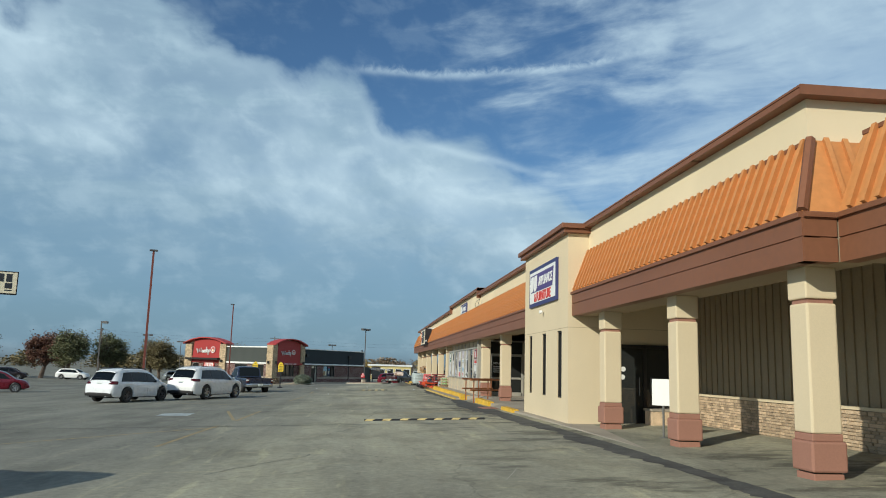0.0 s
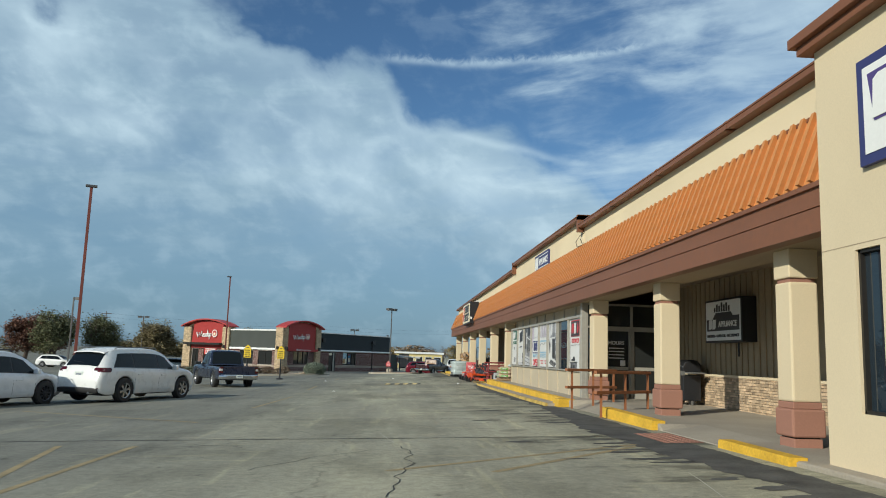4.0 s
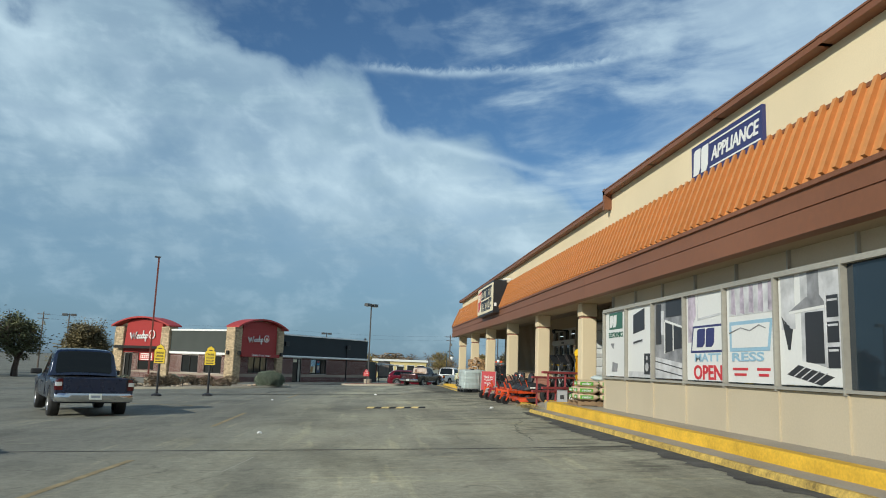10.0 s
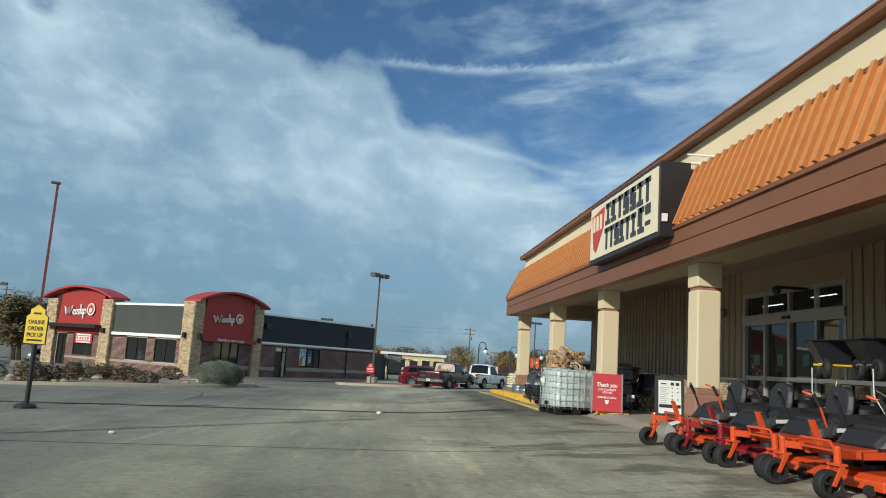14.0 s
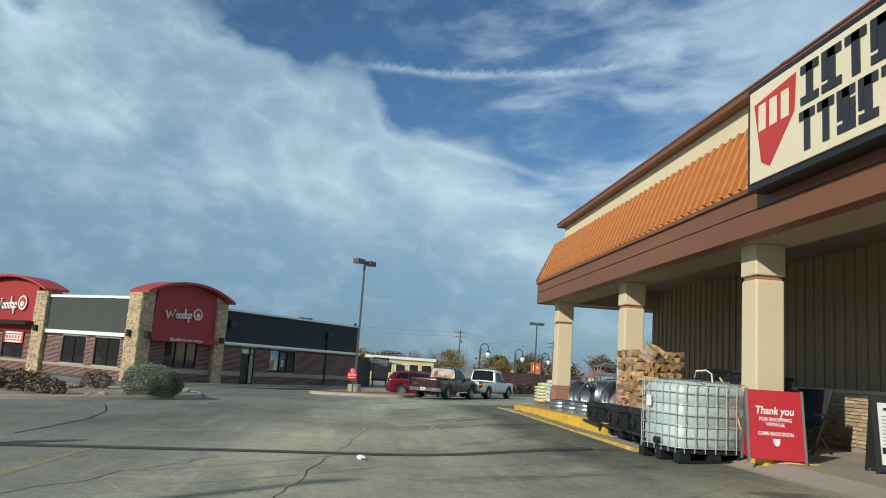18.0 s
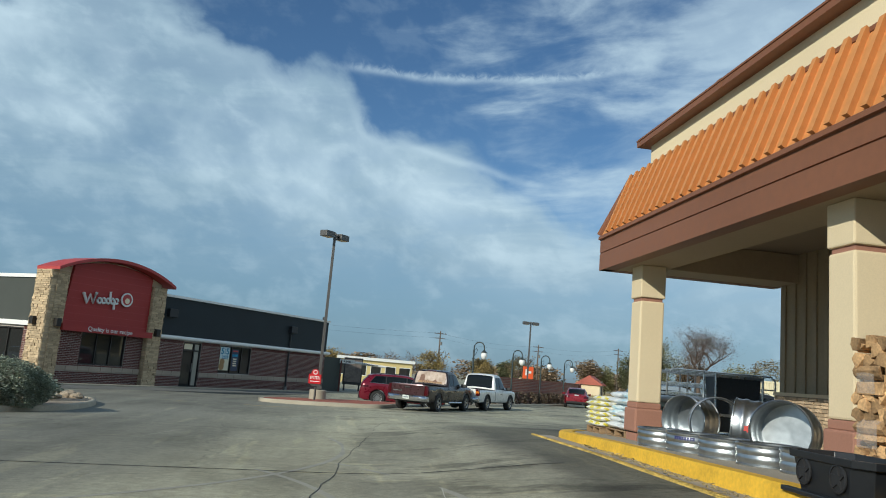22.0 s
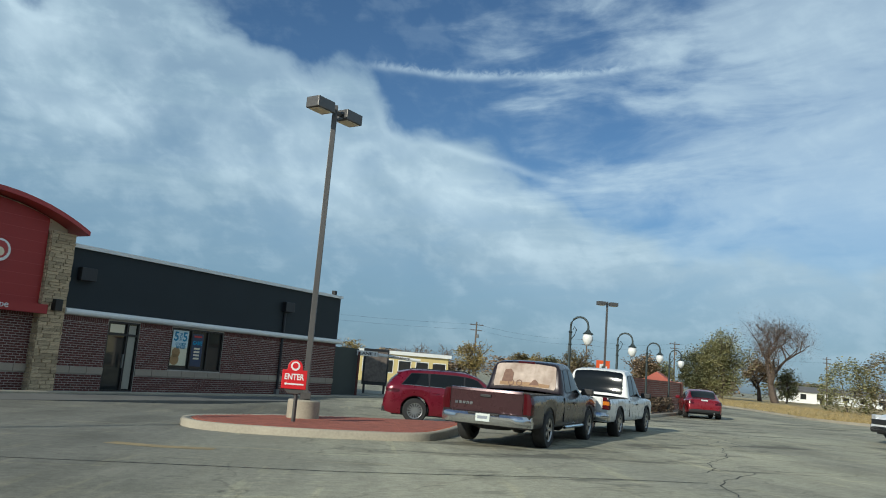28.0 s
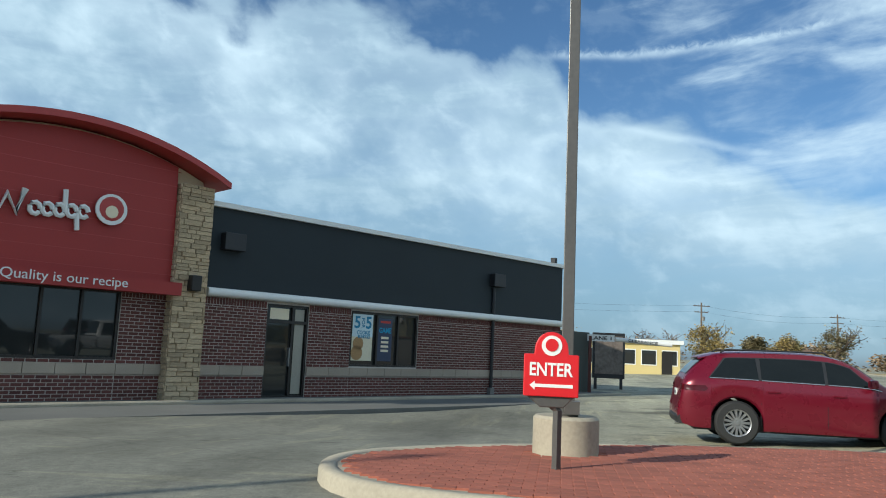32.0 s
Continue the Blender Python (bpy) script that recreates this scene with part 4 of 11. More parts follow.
    blue = mat("poster_ink_blue", (0.02, 0.22, 0.38), 0.5, var=0.05)
    words(post, "5", 0.5, blue, Matrix.Translation((11.6, 0.066, 2.18)), bold=True, depth=0.003)
    words(post, "FOR", 0.16, blue, Matrix.Translation((11.82, 0.066, 2.16)) @ pose(0, 0, 0, 0, 90, 0), bold=True, depth=0.003)
    words(post, "5", 0.5, blue, Matrix.Translation((12.03, 0.066, 2.18)), bold=True, depth=0.003)
    words(post, "COOKIE", 0.16, blue, Matrix.Translation((11.85, 0.066, 1.88)), width=0.5, bold=True, depth=0.003)
    words(post, "BUNDLES", 0.13, blue, Matrix.Translation((11.87, 0.066, 1.76)), width=0.46, bold=True, depth=0.003)
    ck = mat("cookie", (0.40, 0.24, 0.10), 0.7, var=0.2, small=30)
    part("cookie", M().lathe([(0.01, 0), (0.2, 0), (0.2, 0.003), (0.01, 0.003)], 14, (11.66, 0.066, 1.55), "y"), ck, post)
    part("cookie", M().lathe([(0.01, 0), (0.22, 0), (0.22, 0.003), (0.01, 0.003)], 14, (11.62, 0.066, 1.28), "y"), ck, post)
    p2 = part("poster", M().box(12.42, 12.98, 0.075, 0.09, 1.05, 2.34), mat("poster_navy", (0.03, 0.045, 0.09), 0.5, var=0.1), w, "dark game poster")
    words(p2, "GAME", 0.22, mat("poster_cyan", (0.02, 0.30, 0.5), 0.5), Matrix.Translation((12.7, 0.07, 1.98)), width=0.48, bold=True, depth=0.003)
    bars(p2, [(12.5, 12.9, 2.2, 2.27)], SIGNRED, Matrix.Translation((0, 0.074, 0)), depth=0.004)
    bars(p2, [(12.55, 12.85, 1.72 - 0.13 * i, 1.79 - 0.13 * i) for i in range(4)], CREAM, Matrix.Translation((0, 0.074, 0)), depth=0.004)
    glazed(sw, 1.6, 3.95, 0.78, 2.45, [2.78])
    glazed(sw, 4.8, 7.15, 0.78, 2.45, [5.98])
    e = glazed(sw, 11.2, 13.7, 0.8, 2.5, [])
    bn = part("banner", M().box(-0.03, -0.015, 11.3, 13.5, 1.75, 2.55), SIGNRED, e, "red and white notice banner")
    for k, (zz, hh, mt2) in enumerate(((2.42, 0.12, WHITE), (2.13, 0.32, WHITE), (1.84, 0.1, WHITE))):
        bars(bn, [(-0.9 + 0.02 * k, 0.9, -hh / 2, hh / 2)], mt2, Matrix.Translation((-0.032, 12.4, zz)) @ FACE_W)
    bars(bn, [(-0.8 + 0.33 * i, -0.62 + 0.33 * i, -0.1, 0.1) for i in range(5)], SIGNRED, Matrix.Translation((-0.04, 12.4, 2.13)) @ FACE_W)
    glazed(sw, 14.6, 15.8, 0.0, 2.45, [15.2], "door")
    # lettering: the maker's mark becomes plain strokes
    def wordmark(m, w, material, shade):
        g = M()
        h = w * 0.22
        xs = [-0.5, -0.41, -0.33, -0.25, -0.17]
        zs = [0.5, -0.5, 0.35, -0.5, 0.6]
        g.tube([(x * w, 0, z * h) for x, z in zip(xs, zs)], 0.035 * w, 6)
        for k in range(5):
            cx = (-0.08 + 0.115 * k) * w
            r = 0.05 * w
            g.tube([(cx + r * math.cos(a), 0, -0.22 * h + 1.2 * r * math.sin(a)) for a in [i * 0.7 for i in range(9)]], 0.026 * w, 6)
            if k in (2, 3):
                g.tube([(cx + r, 0, -0.3 * h), (cx + r * 1.1, 0, (0.75 if k == 2 else -1.1) * h)], 0.026 * w, 6)
        part("wordmark", g.moved(m), material, t, "white brush-like wordmark", smooth=0.8)
        c = (0.66 * w, 0.0, 0.0 * h)
        disc = M().lathe([(0.01, -0.05), (0.165 * w, -0.05), (0.165 * w, 0.0), (0.01, 0.0)], 24, c, "y").moved(m)
        emb = part("round_emblem", disc, WHITE, t, "round white and red emblem")
        part("emblem_shape", M().lathe([(0.01, -0.07), (0.11 * w, -0.065), (0.13 * w, -0.052)], 14, (c[0], 0, 0.03 * h), "y").moved(m), WROOF, emb)
        part("emblem_center", M().lathe([(0.01, -0.08), (0.065 * w, -0.078), (0.07 * w, -0.06)], 12, (c[0], 0, -0.12 * h), "y").moved(m), CREAM, emb)
    wordmark(Matrix.Translation((2.6, -0.24, 4.2)) @ pose(0, 0, 0, 0, -4, 0), 2.15, WHITE, None)
    wordmark(Matrix.Translation((-0.24, 13.45, 4.3)) @ FACE_W @ pose(0, 0, 0, 0, -3, 0), 2.9, WHITE, None)
    words(t, "Quality is our recipe", 0.3, WHITE, Matrix.Translation((3.15, -0.51, 2.63)), width=2.6, depth=0.01)
    # wall lamps, boxes, pipes
    for put, a in ((se, 0.25), (se, 6.1)):
        part("wall_lamp", put(a - 0.13, a + 0.13, 2.62, 3.0, -0.55, -0.28), DFRAME, t, bev=0.02)
    for a in (0.4, 9.5):
        part("wall_lamp", M().box(-0.55, -0.28, a - 0.13, a + 0.13, 2.62, 3.0), DFRAME, t, bev=0.02)
    for a, z in ((7.2, 3.75), (17.6, 3.75)):
        part("floodlight", M().box(a - 0.3, a + 0.3, -0.3, -0.04, z, z + 0.45), BLACK, t, bev=0.02)
    part("downspout", M().tube([(17.5, -0.1, 3.7), (17.5, -0.1, 0.25)], 0.06), BLACK, t)
    part("downspout_foot", M().box(17.4, 17.6, -0.18, -0.02, 0.0, 0.25), GREY, t)
    part("camera_mount", M().box(21.0, 21.15, -0.1, 0.1, TOP + 0.13, TOP + 0.35), BLACK, t)
    part("rooftop_unit", M().box(14.0, 16.0, 7, 9, TOP - 0.3, TOP + 0.25), GREY, t)
    # charcoal trash enclosure past the building
    solo_local = part("enclosure_wall", M().box(LEN + 0.02, LEN + 2.6, 0.4, 0.6, -0.1, 2.45), WGREY, t, "charcoal enclosure panel")
    part("enclosure_wall", M().box(LEN + 2.4, LEN + 2.6, 0.6, 5, -0.1, 2.45), WGREY, t)
    # pavement round the restaurant
    kb = part("kerb_13", M().prism([(-1.45, -0.2), (-1.45, 0.07), (-1.42, 0.1), (-1.3, 0.1), (-1.3, -0.2)], -1.2, LEN + 2.8, "x"), CURBC, None)
    kb.matrix_basis = pose(*W_O, 0, 0, W_TH)
    tagged(kb, "pale concrete kerb along the drive-through wall", "kerb", kind="structure")
    walk_m = M().box(-1.6, LEN + 3.5, -3.6, DEP + 2, -0.5, 0.02)
    ob = part("pavement", walk_m, mat("dark_grey_pavement", (0.13, 0.13, 0.12), 0.85, var=0.15, big=0.5, small=30, bump=0.2), None)
    ob.matrix_basis = pose(*W_O, 0, 0, W_TH)
    tagged(ob, "grey concrete pavement round the restaurant", "pavement", kind="structure")


SE_BRICK, SW_BRICK, PIERS = [], [], []
restaurant()

# ---- vehicles ----
def paint(name, color, metal=0.3, rough=0.28):
    return mat(name, color, rough, metal, var=0.012, big=1.0, small=5, bump=0.0, coat=0.45)


P_WHITE, P_PEARL = paint("white_car_paint", (0.74, 0.74, 0.72), 0.0), paint("pearl_white_paint", (0.72, 0.73, 0.74), 0.0)
P_NAVY, P_MAROON = paint("navy_car_paint", (0.012, 0.02, 0.05)), paint("maroon_car_paint", (0.062, 0.026, 0.031))
P_CHAR_SHADED, P_RED = paint("charcoal_and_shaded_maroon_paint", (0.019, 0.011, 0.012)), paint("red_car_paint", (0.15, 0.005, 0.018))
P_SILVER, P_BLACK = paint("silver_car_paint", (0.34, 0.38, 0.40), 0.5), paint("black_car_paint", (0.012, 0.012, 0.014))
P_SED = paint("bright_red_car_paint", (0.22, 0.01, 0.018))
AUTOGLASS = glass_mat("tinted_car_glass", (0.006, 0.008, 0.009), 0.03)
AUTOGLASS.node_tree.nodes["Principled BSDF"].inputs["Specular IOR Level"].default_value = 0.3
CHROME = mat("chrome", (0.55, 0.56, 0.57), 0.16, 0.95, var=0.03, bump=0)
RIM = mat("alloy_rim", (0.42, 0.42, 0.42), 0.3, 0.8, var=0.05, bump=0)
RIM_D = mat("dark_alloy_rim", (0.10, 0.10, 0.11), 0.35, 0.7, var=0.05, bump=0)
TAIL = mat("red_lamp_lens", (0.06, 0.003, 0.006), 0.12, var=0.05, bump=0)
AMBER = mat("amber_lens", (0.55, 0.16, 0.01), 0.2, var=0.05, bump=0)
HEADL = mat("clear_lamp_lens", (0.55, 0.57, 0.58), 0.08, 0.2, var=0.03, bump=0)
PLASTIC = mat("black_plastic", (0.02, 0.02, 0.021), 0.6, var=0.1, small=60, bump=0.1)
PLATE = mat("number_plate", (0.62, 0.66, 0.62), 0.4, var=0.05)


def wheel(parent, x, y, r, w, side, rim=RIM, spokes=5, zc=0.0):
    """A tyre with a dished, spoked rim; side +1 shows its face to +y."""
    prof = [(r * 0.6, 0.0), (r * 0.62, -w / 2), (r * 0.9, -w / 2), (r * 0.985, -w * 0.36), (r, -w * 0.2), (r, w * 0.2), (r * 0.985, w * 0.36), (r * 0.9, w / 2),
            (r * 0.62, w / 2), (r * 0.6, 0.0)]
    ring = lambda q, h: [(x + q * math.sin(2 * math.pi * k / 28), y + h, zc + r + q * math.cos(2 * math.pi * k / 28)) for k in range(28)]
    ty = part("wheel", M().rings([ring(*p) for p in prof], cap=False), RUBBER, parent, "black rubber tyre", smooth=0.7)
    part("rim_well", M().lathe([(r * 0.04, side * w * 0.1), (r * 0.6, side * w * 0.06), (r * 0.61, 0.0)], 20, (x, y, zc + r), "y"), BLACK, ty)
    g = M().lathe([(r * 0.04, side * w * 0.2), (r * 0.14, side * w * 0.18), (r * 0.14, side * w * 0.1)], 12, (x, y, zc + r), "y")
    ring2 = lambda q, h: [(x + q * math.sin(2 * math.pi * k / 24), y + h, zc + r + q * math.cos(2 * math.pi * k / 24)) for k in range(24)]
    g.rings([ring2(*p) for p in ((r * 0.56, side * w * 0.38), (r * 0.6, side * w * 0.46), (r * 0.655, side * w * 0.5), (r * 0.67, side * w * 0.46))], cap=False)
    for k in range(spokes):
        a = 2 * math.pi * k / spokes + 0.3
        d = Vector((math.sin(a), 0, math.cos(a)))
        n = Vector((math.cos(a), 0, -math.sin(a)))
        wd = 0.42 * r / spokes ** 0.5 * 0.45
        c = Vector((x, y, zc + r))
        o0, o1 = Vector((0, side * w * 0.40, 0)), Vector((0, side * w * 0.44, 0))
        ring = lambda q, ww, o: [c + d * q + n * ww + o, c + d * q - n * ww + o, c + d * q - n * ww + o * 0.3, c + d * q + n * ww + o * 0.3]
        g.rings([ring(r * 0.06, wd * 0.8, o0), ring(r * 0.62, wd * 1.15, o1)])
    g.lathe([(0.01, side * w * 0.46), (r * 0.12, side * w * 0.45), (r * 0.13, side * w * 0.2)], 12, (x, y, zc + r), "y")
    part("rim", g, rim, ty, smooth=0.5)


def interp(table):
    """A smooth curve through a table that does not overshoot it."""
    xs, zs = np.array([p[0] for p in table], float), np.array([p[1] for p in table], float)
    h, d = np.diff(xs), np.diff(zs) / np.diff(xs)
    g = np.zeros(len(xs))
    g[0], g[-1] = d[0], d[-1]
    for i in range(1, len(xs) - 1):
        if d[i - 1] * d[i] > 0:
            w0, w1 = 2 * h[i] + h[i - 1], h[i] + 2 * h[i - 1]
            g[i] = (w0 + w1) / (w0 / d[i - 1] + w1 / d[i])

    def f(x):
        x = min(max(x, xs[0]), xs[-1])
        i = int(min(max(np.searchsorted(xs, x) - 1, 0), len(h) - 1))
        u = (x - xs[i]) / h[i]
        return float((1 + 2 * u) * (1 - u) ** 2 * zs[i] + u * (1 - u) ** 2 * h[i] * g[i] + u * u * (3 - 2 * u) * zs[i + 1] + u * u * (u - 1) * h[i] * g[i + 1])
    return f


def car(name, label, at, az, L, Wd, body, spec, rim=RIM, spokes=5, category="car", trim=None, bed=None, group="", low=False, size=1.0):
    """A car along +x of its own frame. spec: top, belt, half-width factors along the length, wheels and glass."""
    x, y = at
    t = thing(name, label, category, (x, y, ground_z(x, y)), group, 90 - az)
    t.matrix_basis = t.matrix_basis @ Matrix.Diagonal((size, size, size, 1))
    wx, r, tw = spec["wheels"], spec["r"], spec.get("tyre", 0.24)
    top, belt0, plan, roofw = interp(spec["top"]), interp(spec["belt"]), interp(spec["plan"]), interp(spec["roofw"])
    belt = lambda q: min(belt0(q), top(q) - 0.03)
    sill = spec.get("sill", 0.28)
    hw, h = Wd / 2, L / 2

    def bottom(s):
        z = sill + 0.10 * max(0, (s - h + 0.45) / 0.45) ** 2 + spec.get("tail_up", 0.10) * max(0, (-s - h + 0.4) / 0.4) ** 2
        for c in wx:
            d = abs(s - c)
            R = r * 1.15
            if d < R:
                z = max(z, r + math.sqrt(R * R - d * d) * 0.98)
        return z

    def section(s):
        """Half outline from sill to the roof's middle."""
        w, zb, zl, zt, wr = hw * plan(s), bottom(s), belt(s), top(s), roofw(s) * hw
        sp = zl - zb
        pts = [(w * 0.93, zb), (w * 0.972, zb + sp * 0.10), (w * 0.985, zb + sp * 0.32), (w * 0.992, zb + sp * 0.52), (w, zb + sp * 0.68), (w * 0.994, zb + sp * 0.80),
               (w * 0.975, zb + sp * 0.92), (w * 0.945, zl)]
        hh = zt - zl
        pts += [(wr + (w * 0.935 - wr) * 0.45, zl + hh * 0.55), (wr, zl + hh * 0.86), (wr * 0.94, zl + hh * 0.955), (wr * 0.82, zt), (wr * 0.45, zt + 0.018), (0, zt + 0.024)]
        return pts

    def body_y(s, z):
        p = section(s)
        return float(np.interp(z, [q[1] for q in p[:10]], [q[0] for q in p[:10]]))

    def rear_x(z):
        s = -h
        while top(s) < z and s < 0:
            s += 0.01
        return s
    n = 30 if low else 110
    st = sorted({-h + L * i / n for i in range(n + 1)} | {c + q * r * 1.15 for c in wx for q in (-1, -0.995, -0.93, 0.93, 0.995, 1)} | set(spec.get("cuts", ())) | {-h + 0.02, -h + 0.05, h - 0.02, h - 0.05})
    skip = bed or (9, 9)
    g = M()
    halves = [section(s) for s in st]
    for side in (1, -1):
        for i in range(len(st) - 1):
            a, b = halves[i], halves[i + 1]
            inbed = skip[0] - 1e-6 <= st[i] and st[i + 1] <= skip[1] + 1e-6
            for j in range(len(a) - 1):
                if inbed and j >= 7:
                    continue
                q = [(st[i], side * a[j][0], a[j][1]), (st[i + 1], side * b[j][0], b[j][1]),
                     (st[i + 1], side * b[j + 1][0], b[j + 1][1]), (st[i], side * a[j + 1][0], a[j + 1][1])]
                g.add(q, [(0, 1, 2, 3)])
    for s, hf in ((st[0], halves[0]), (st[-1], halves[-1])):
        ring = [(s, p[0], p[1]) for p in hf] + [(s, -p[0], p[1]) for p in reversed(hf[:-1])]
        g.add(ring, [tuple(range(len(ring)))])
    ob = part("body", g, body, t)
    bm = bmesh.new()
    bm.from_mesh(ob.data)
    bmesh.ops.remove_doubles(bm, verts=bm.verts, dist=0.002)
    bmesh.ops.recalc_face_normals(bm, faces=bm.faces)
    for f in bm.faces:
        f.smooth = True
    for e in bm.edges:
        if len(e.link_faces) == 2 and e.calc_face_angle(0) > 0.6:
            e.smooth = False
    bm.to_mesh(ob.data)
    bm.free()
    if bed:
        b0, b1 = bed
        zf, zr = 0.72, belt((b0 + b1) / 2)
        bt = M().box(b0 + 0.06, b1 - 0.02, -hw * 0.86, hw * 0.86, zf, zf + 0.03)
        for sd in (1, -1):
            bt.box(b0 + 0.02, b1, min(sd * hw * 0.86, sd * hw * 0.95), max(sd * hw * 0.86, sd * hw * 0.95), zf, zr + 0.012)
        bt.box(b1 - 0.08, b1 - 0.02, -hw * 0.95, hw * 0.95, zf, zr)
        part("bed_liner", bt, PLASTIC, t)
        for sd in (1, -1):
            yy = sd * hw * 0.975
            part("cab_gap", M().box(b1 - 0.012, b1 + 0.012, min(yy, yy + sd * 0.025), max(yy, yy + sd * 0.025), sill + 0.1, zr - 0.05), BLACK, t)
        part("gate_top", M().box(b0 - 0.012, b0 + 0.07, -hw * 0.94, hw * 0.94, zf - 0.02, zr + 0.012), body, t, bev=0.012)
    part("underbody", M().box(-h + 0.3, h - 0.3, -hw * 0.78, hw * 0.78, sill - 0.04, sill + 0.25), PLASTIC, t)
    for c in wx:
        for sd in (1, -1):
            wheel(t, c, sd * (hw - tw * 0.55), r, tw, sd, rim, spokes)
            if trim:
                arch = []
                for k in range(15):
                    a = math.pi * k / 14
                    arch.append([(c + q * r * math.cos(a), sd * (hw * plan(c) * 0.985 + o), r + q * r * math.sin(a) * 0.99) for q, o in ((1.13, -0.05), (1.13, 0.014), (1.22, 0.014), (1.22, -0.03))])
                part("arch_trim", M().rings(arch), trim, t)

    # side glass follows the body a little proud
    def sheet_side(s0, s1, f0, f1, sd, cut0=0.0, cut1=0.0, k=8, lift=0.008):
        m = M()
        rows2 = []
        for i in range(k + 1):
            col = []
            for q in (0, 0.35, 0.7, 1):
                f = f0 + (f1 - f0) * q
                s = (s0 + cut0 * q) + ((s1 - cut1 * q) - (s0 + cut0 * q)) * i / k
                w, zl, zt, wr = hw * plan(s), belt(s), top(s), roofw(s) * hw
                hh = zt - zl
                zz = zl + hh * f
                prof = [(w * 0.945, zl), (wr + (w * 0.935 - wr) * 0.45, zl + hh * 0.55), (wr, zl + hh * 0.86)]
                ww = float(np.interp(zz, [p[1] for p in prof], [p[0] for p in prof]))
                col.append((s, sd * (ww + lift), zz))
            rows2.append(col)
        m.rings(rows2, close=False, cap=False)
        return m
    fa, fb = spec.get("glass_f", (0.09, 0.74))
    gs = spec["glass"]
    for sd in (1, -1):
        part("window_surround", sheet_side(gs[0][0] - 0.03, gs[-1][1] + 0.03, fa - 0.035, fb + 0.03, sd, gs[0][2], gs[-1][3], 16, 0.005), BLACK, t, smooth=1.0)
        for s0, s1, c0, c1 in gs:
            gl = part("window", sheet_side(s0, s1, fa, fb, sd, c0, c1, 8, 0.009), AUTOGLASS, t, smooth=1.0)
            if spec.get("chrome"):
                v = sheet_side(s0, s1, fa - 0.04, fa - 0.03, sd, 0, 0, 6, 0.01).v
                part("window_trim", M().tube([v[i * 4] for i in range(7)], 0.011, 4), CHROME, gl)

    def sheet_top(s0, s1, wk, k=8):
        m = M()
        rows2 = []
        for i in range(k + 1):
            s = s0 + (s1 - s0) * i / k
            zt, wr = top(s), roofw(s) * hw
            a, b = top(s - 0.02), top(s + 0.02)
            nrm = Vector((-(b - a), 0, 0.04)).normalized() * 0.016
            kk = wk * (1 - 0.05 * (1 if i in (0, k) else 0))
            rows2.append([(s + nrm.x, v * wr * kk, zt + nrm.z + (0.022 if abs(v) < 0.5 else -0.012 if abs(v) > 0.9 else 0.0)) for v in (-1, -0.86, -0.4, 0, 0.4, 0.86, 1)])
        return m.rings(rows2, close=False, cap=False)
    s0, s1 = spec["windshield"]
    part("windshield", sheet_top(s0, s1, 0.9), AUTOGLASS, t, smooth=1.0)
    s0, s1 = spec["rear_glass"]
    rg = part("rear_window", sheet_top(s0, s1, spec.get("rgw", 0.92)), spec.get("rear_mat", AUTOGLASS), t, spec.get("rear_label", ""), smooth=1.0)
    if low:
        part("tail_lamp", M().box(-h - 0.01, -h + 0.1, -hw * 0.7, hw * 0.7, 0.75, 0.9), TAIL, t)
        return t

    # lamps wrap round the rear corners of the body
    def rear_lamp(sd, z0, z1, ya, wrap, off=0.008):
        rings = []
        for q in (0, 0.25, 0.5, 0.75, 1):
            z = z0 + (z1 - z0) * q
            xr = rear_x(z)
            yb = body_y(xr + 0.012, z)
            row = [(xr - off, sd * (ya * hw + (yb - ya * hw) * k), z) for k in (0, 0.4, 0.8)]
            row += [(xr + wrap * k * (1 - 0.25 * abs(q - 0.5)), sd * (body_y(xr + max(wrap * k, 0.012), z) + off), z) for k in (0.02, 0.15, 0.4, 0.7, 1)]
            rings.append(row)
        return M().rings(rings, close=False, cap=False)
    zr = spec["tail_z"]
    for sd in (1, -1):
        a, _ = spec.get("tail_y", (0.55, 0.94))
        lamp = part("tail_lamp", rear_lamp(sd, zr[0], zr[1], a, spec.get("tail_wrap", 0.22)), TAIL, t, smooth=0.9)
        if spec.get("amber"):
            zc = zr[0] + (zr[1] - zr[0]) * 0.36
            part("signal_lens", rear_lamp(sd, zc, zc + 0.1, a + 0.02, 0.04, 0.013), AMBER if spec["amber"] == 2 else HEADL, lamp, smooth=0.9)
        y0, y1 = sorted((sd * hw * 0.5, sd * hw * (0.88 if bed else 0.8)))
        part("headlamp", M().box(h - 0.35, h - (0.0 if bed else 0.13), y0, y1, 0.68, 0.86), HEADL, t, bev=0.03)
        mx = spec["mirror"]
        mz = belt(mx) + 0.1
        y0, y1 = sorted((sd * (hw * 0.96), sd * (hw + spec.get("mirror_w", 0.18))))
        part("mirror", M().box(mx - 0.05, mx + 0.08, y0, y1, mz - 0.08, mz + 0.08), spec.get("mirror_mat", body), t, bev=0.035)
        for hx in spec["handles"]:
            zz = belt(hx) - 0.17
            y0 = sd * body_y(hx, zz)
            part("door_handle", M().box(hx - 0.11, hx + 0.11, min(y0, y0 + sd * 0.03), max(y0, y0 + sd * 0.03), zz - 0.018, zz + 0.018), spec.get("handle_mat", body), t, bev=0.008)
        for dx2 in spec["doors"]:
            zz = [sill + 0.1, sill + 0.3, sill + 0.5, belt(dx2) - 0.04]
            rings = [[(dx2 - 0.005, sd * (body_y(dx2, z) + 0.0025), z), (dx2 + 0.005, sd * (body_y(dx2, z) + 0.0025), z)] for z in zz]
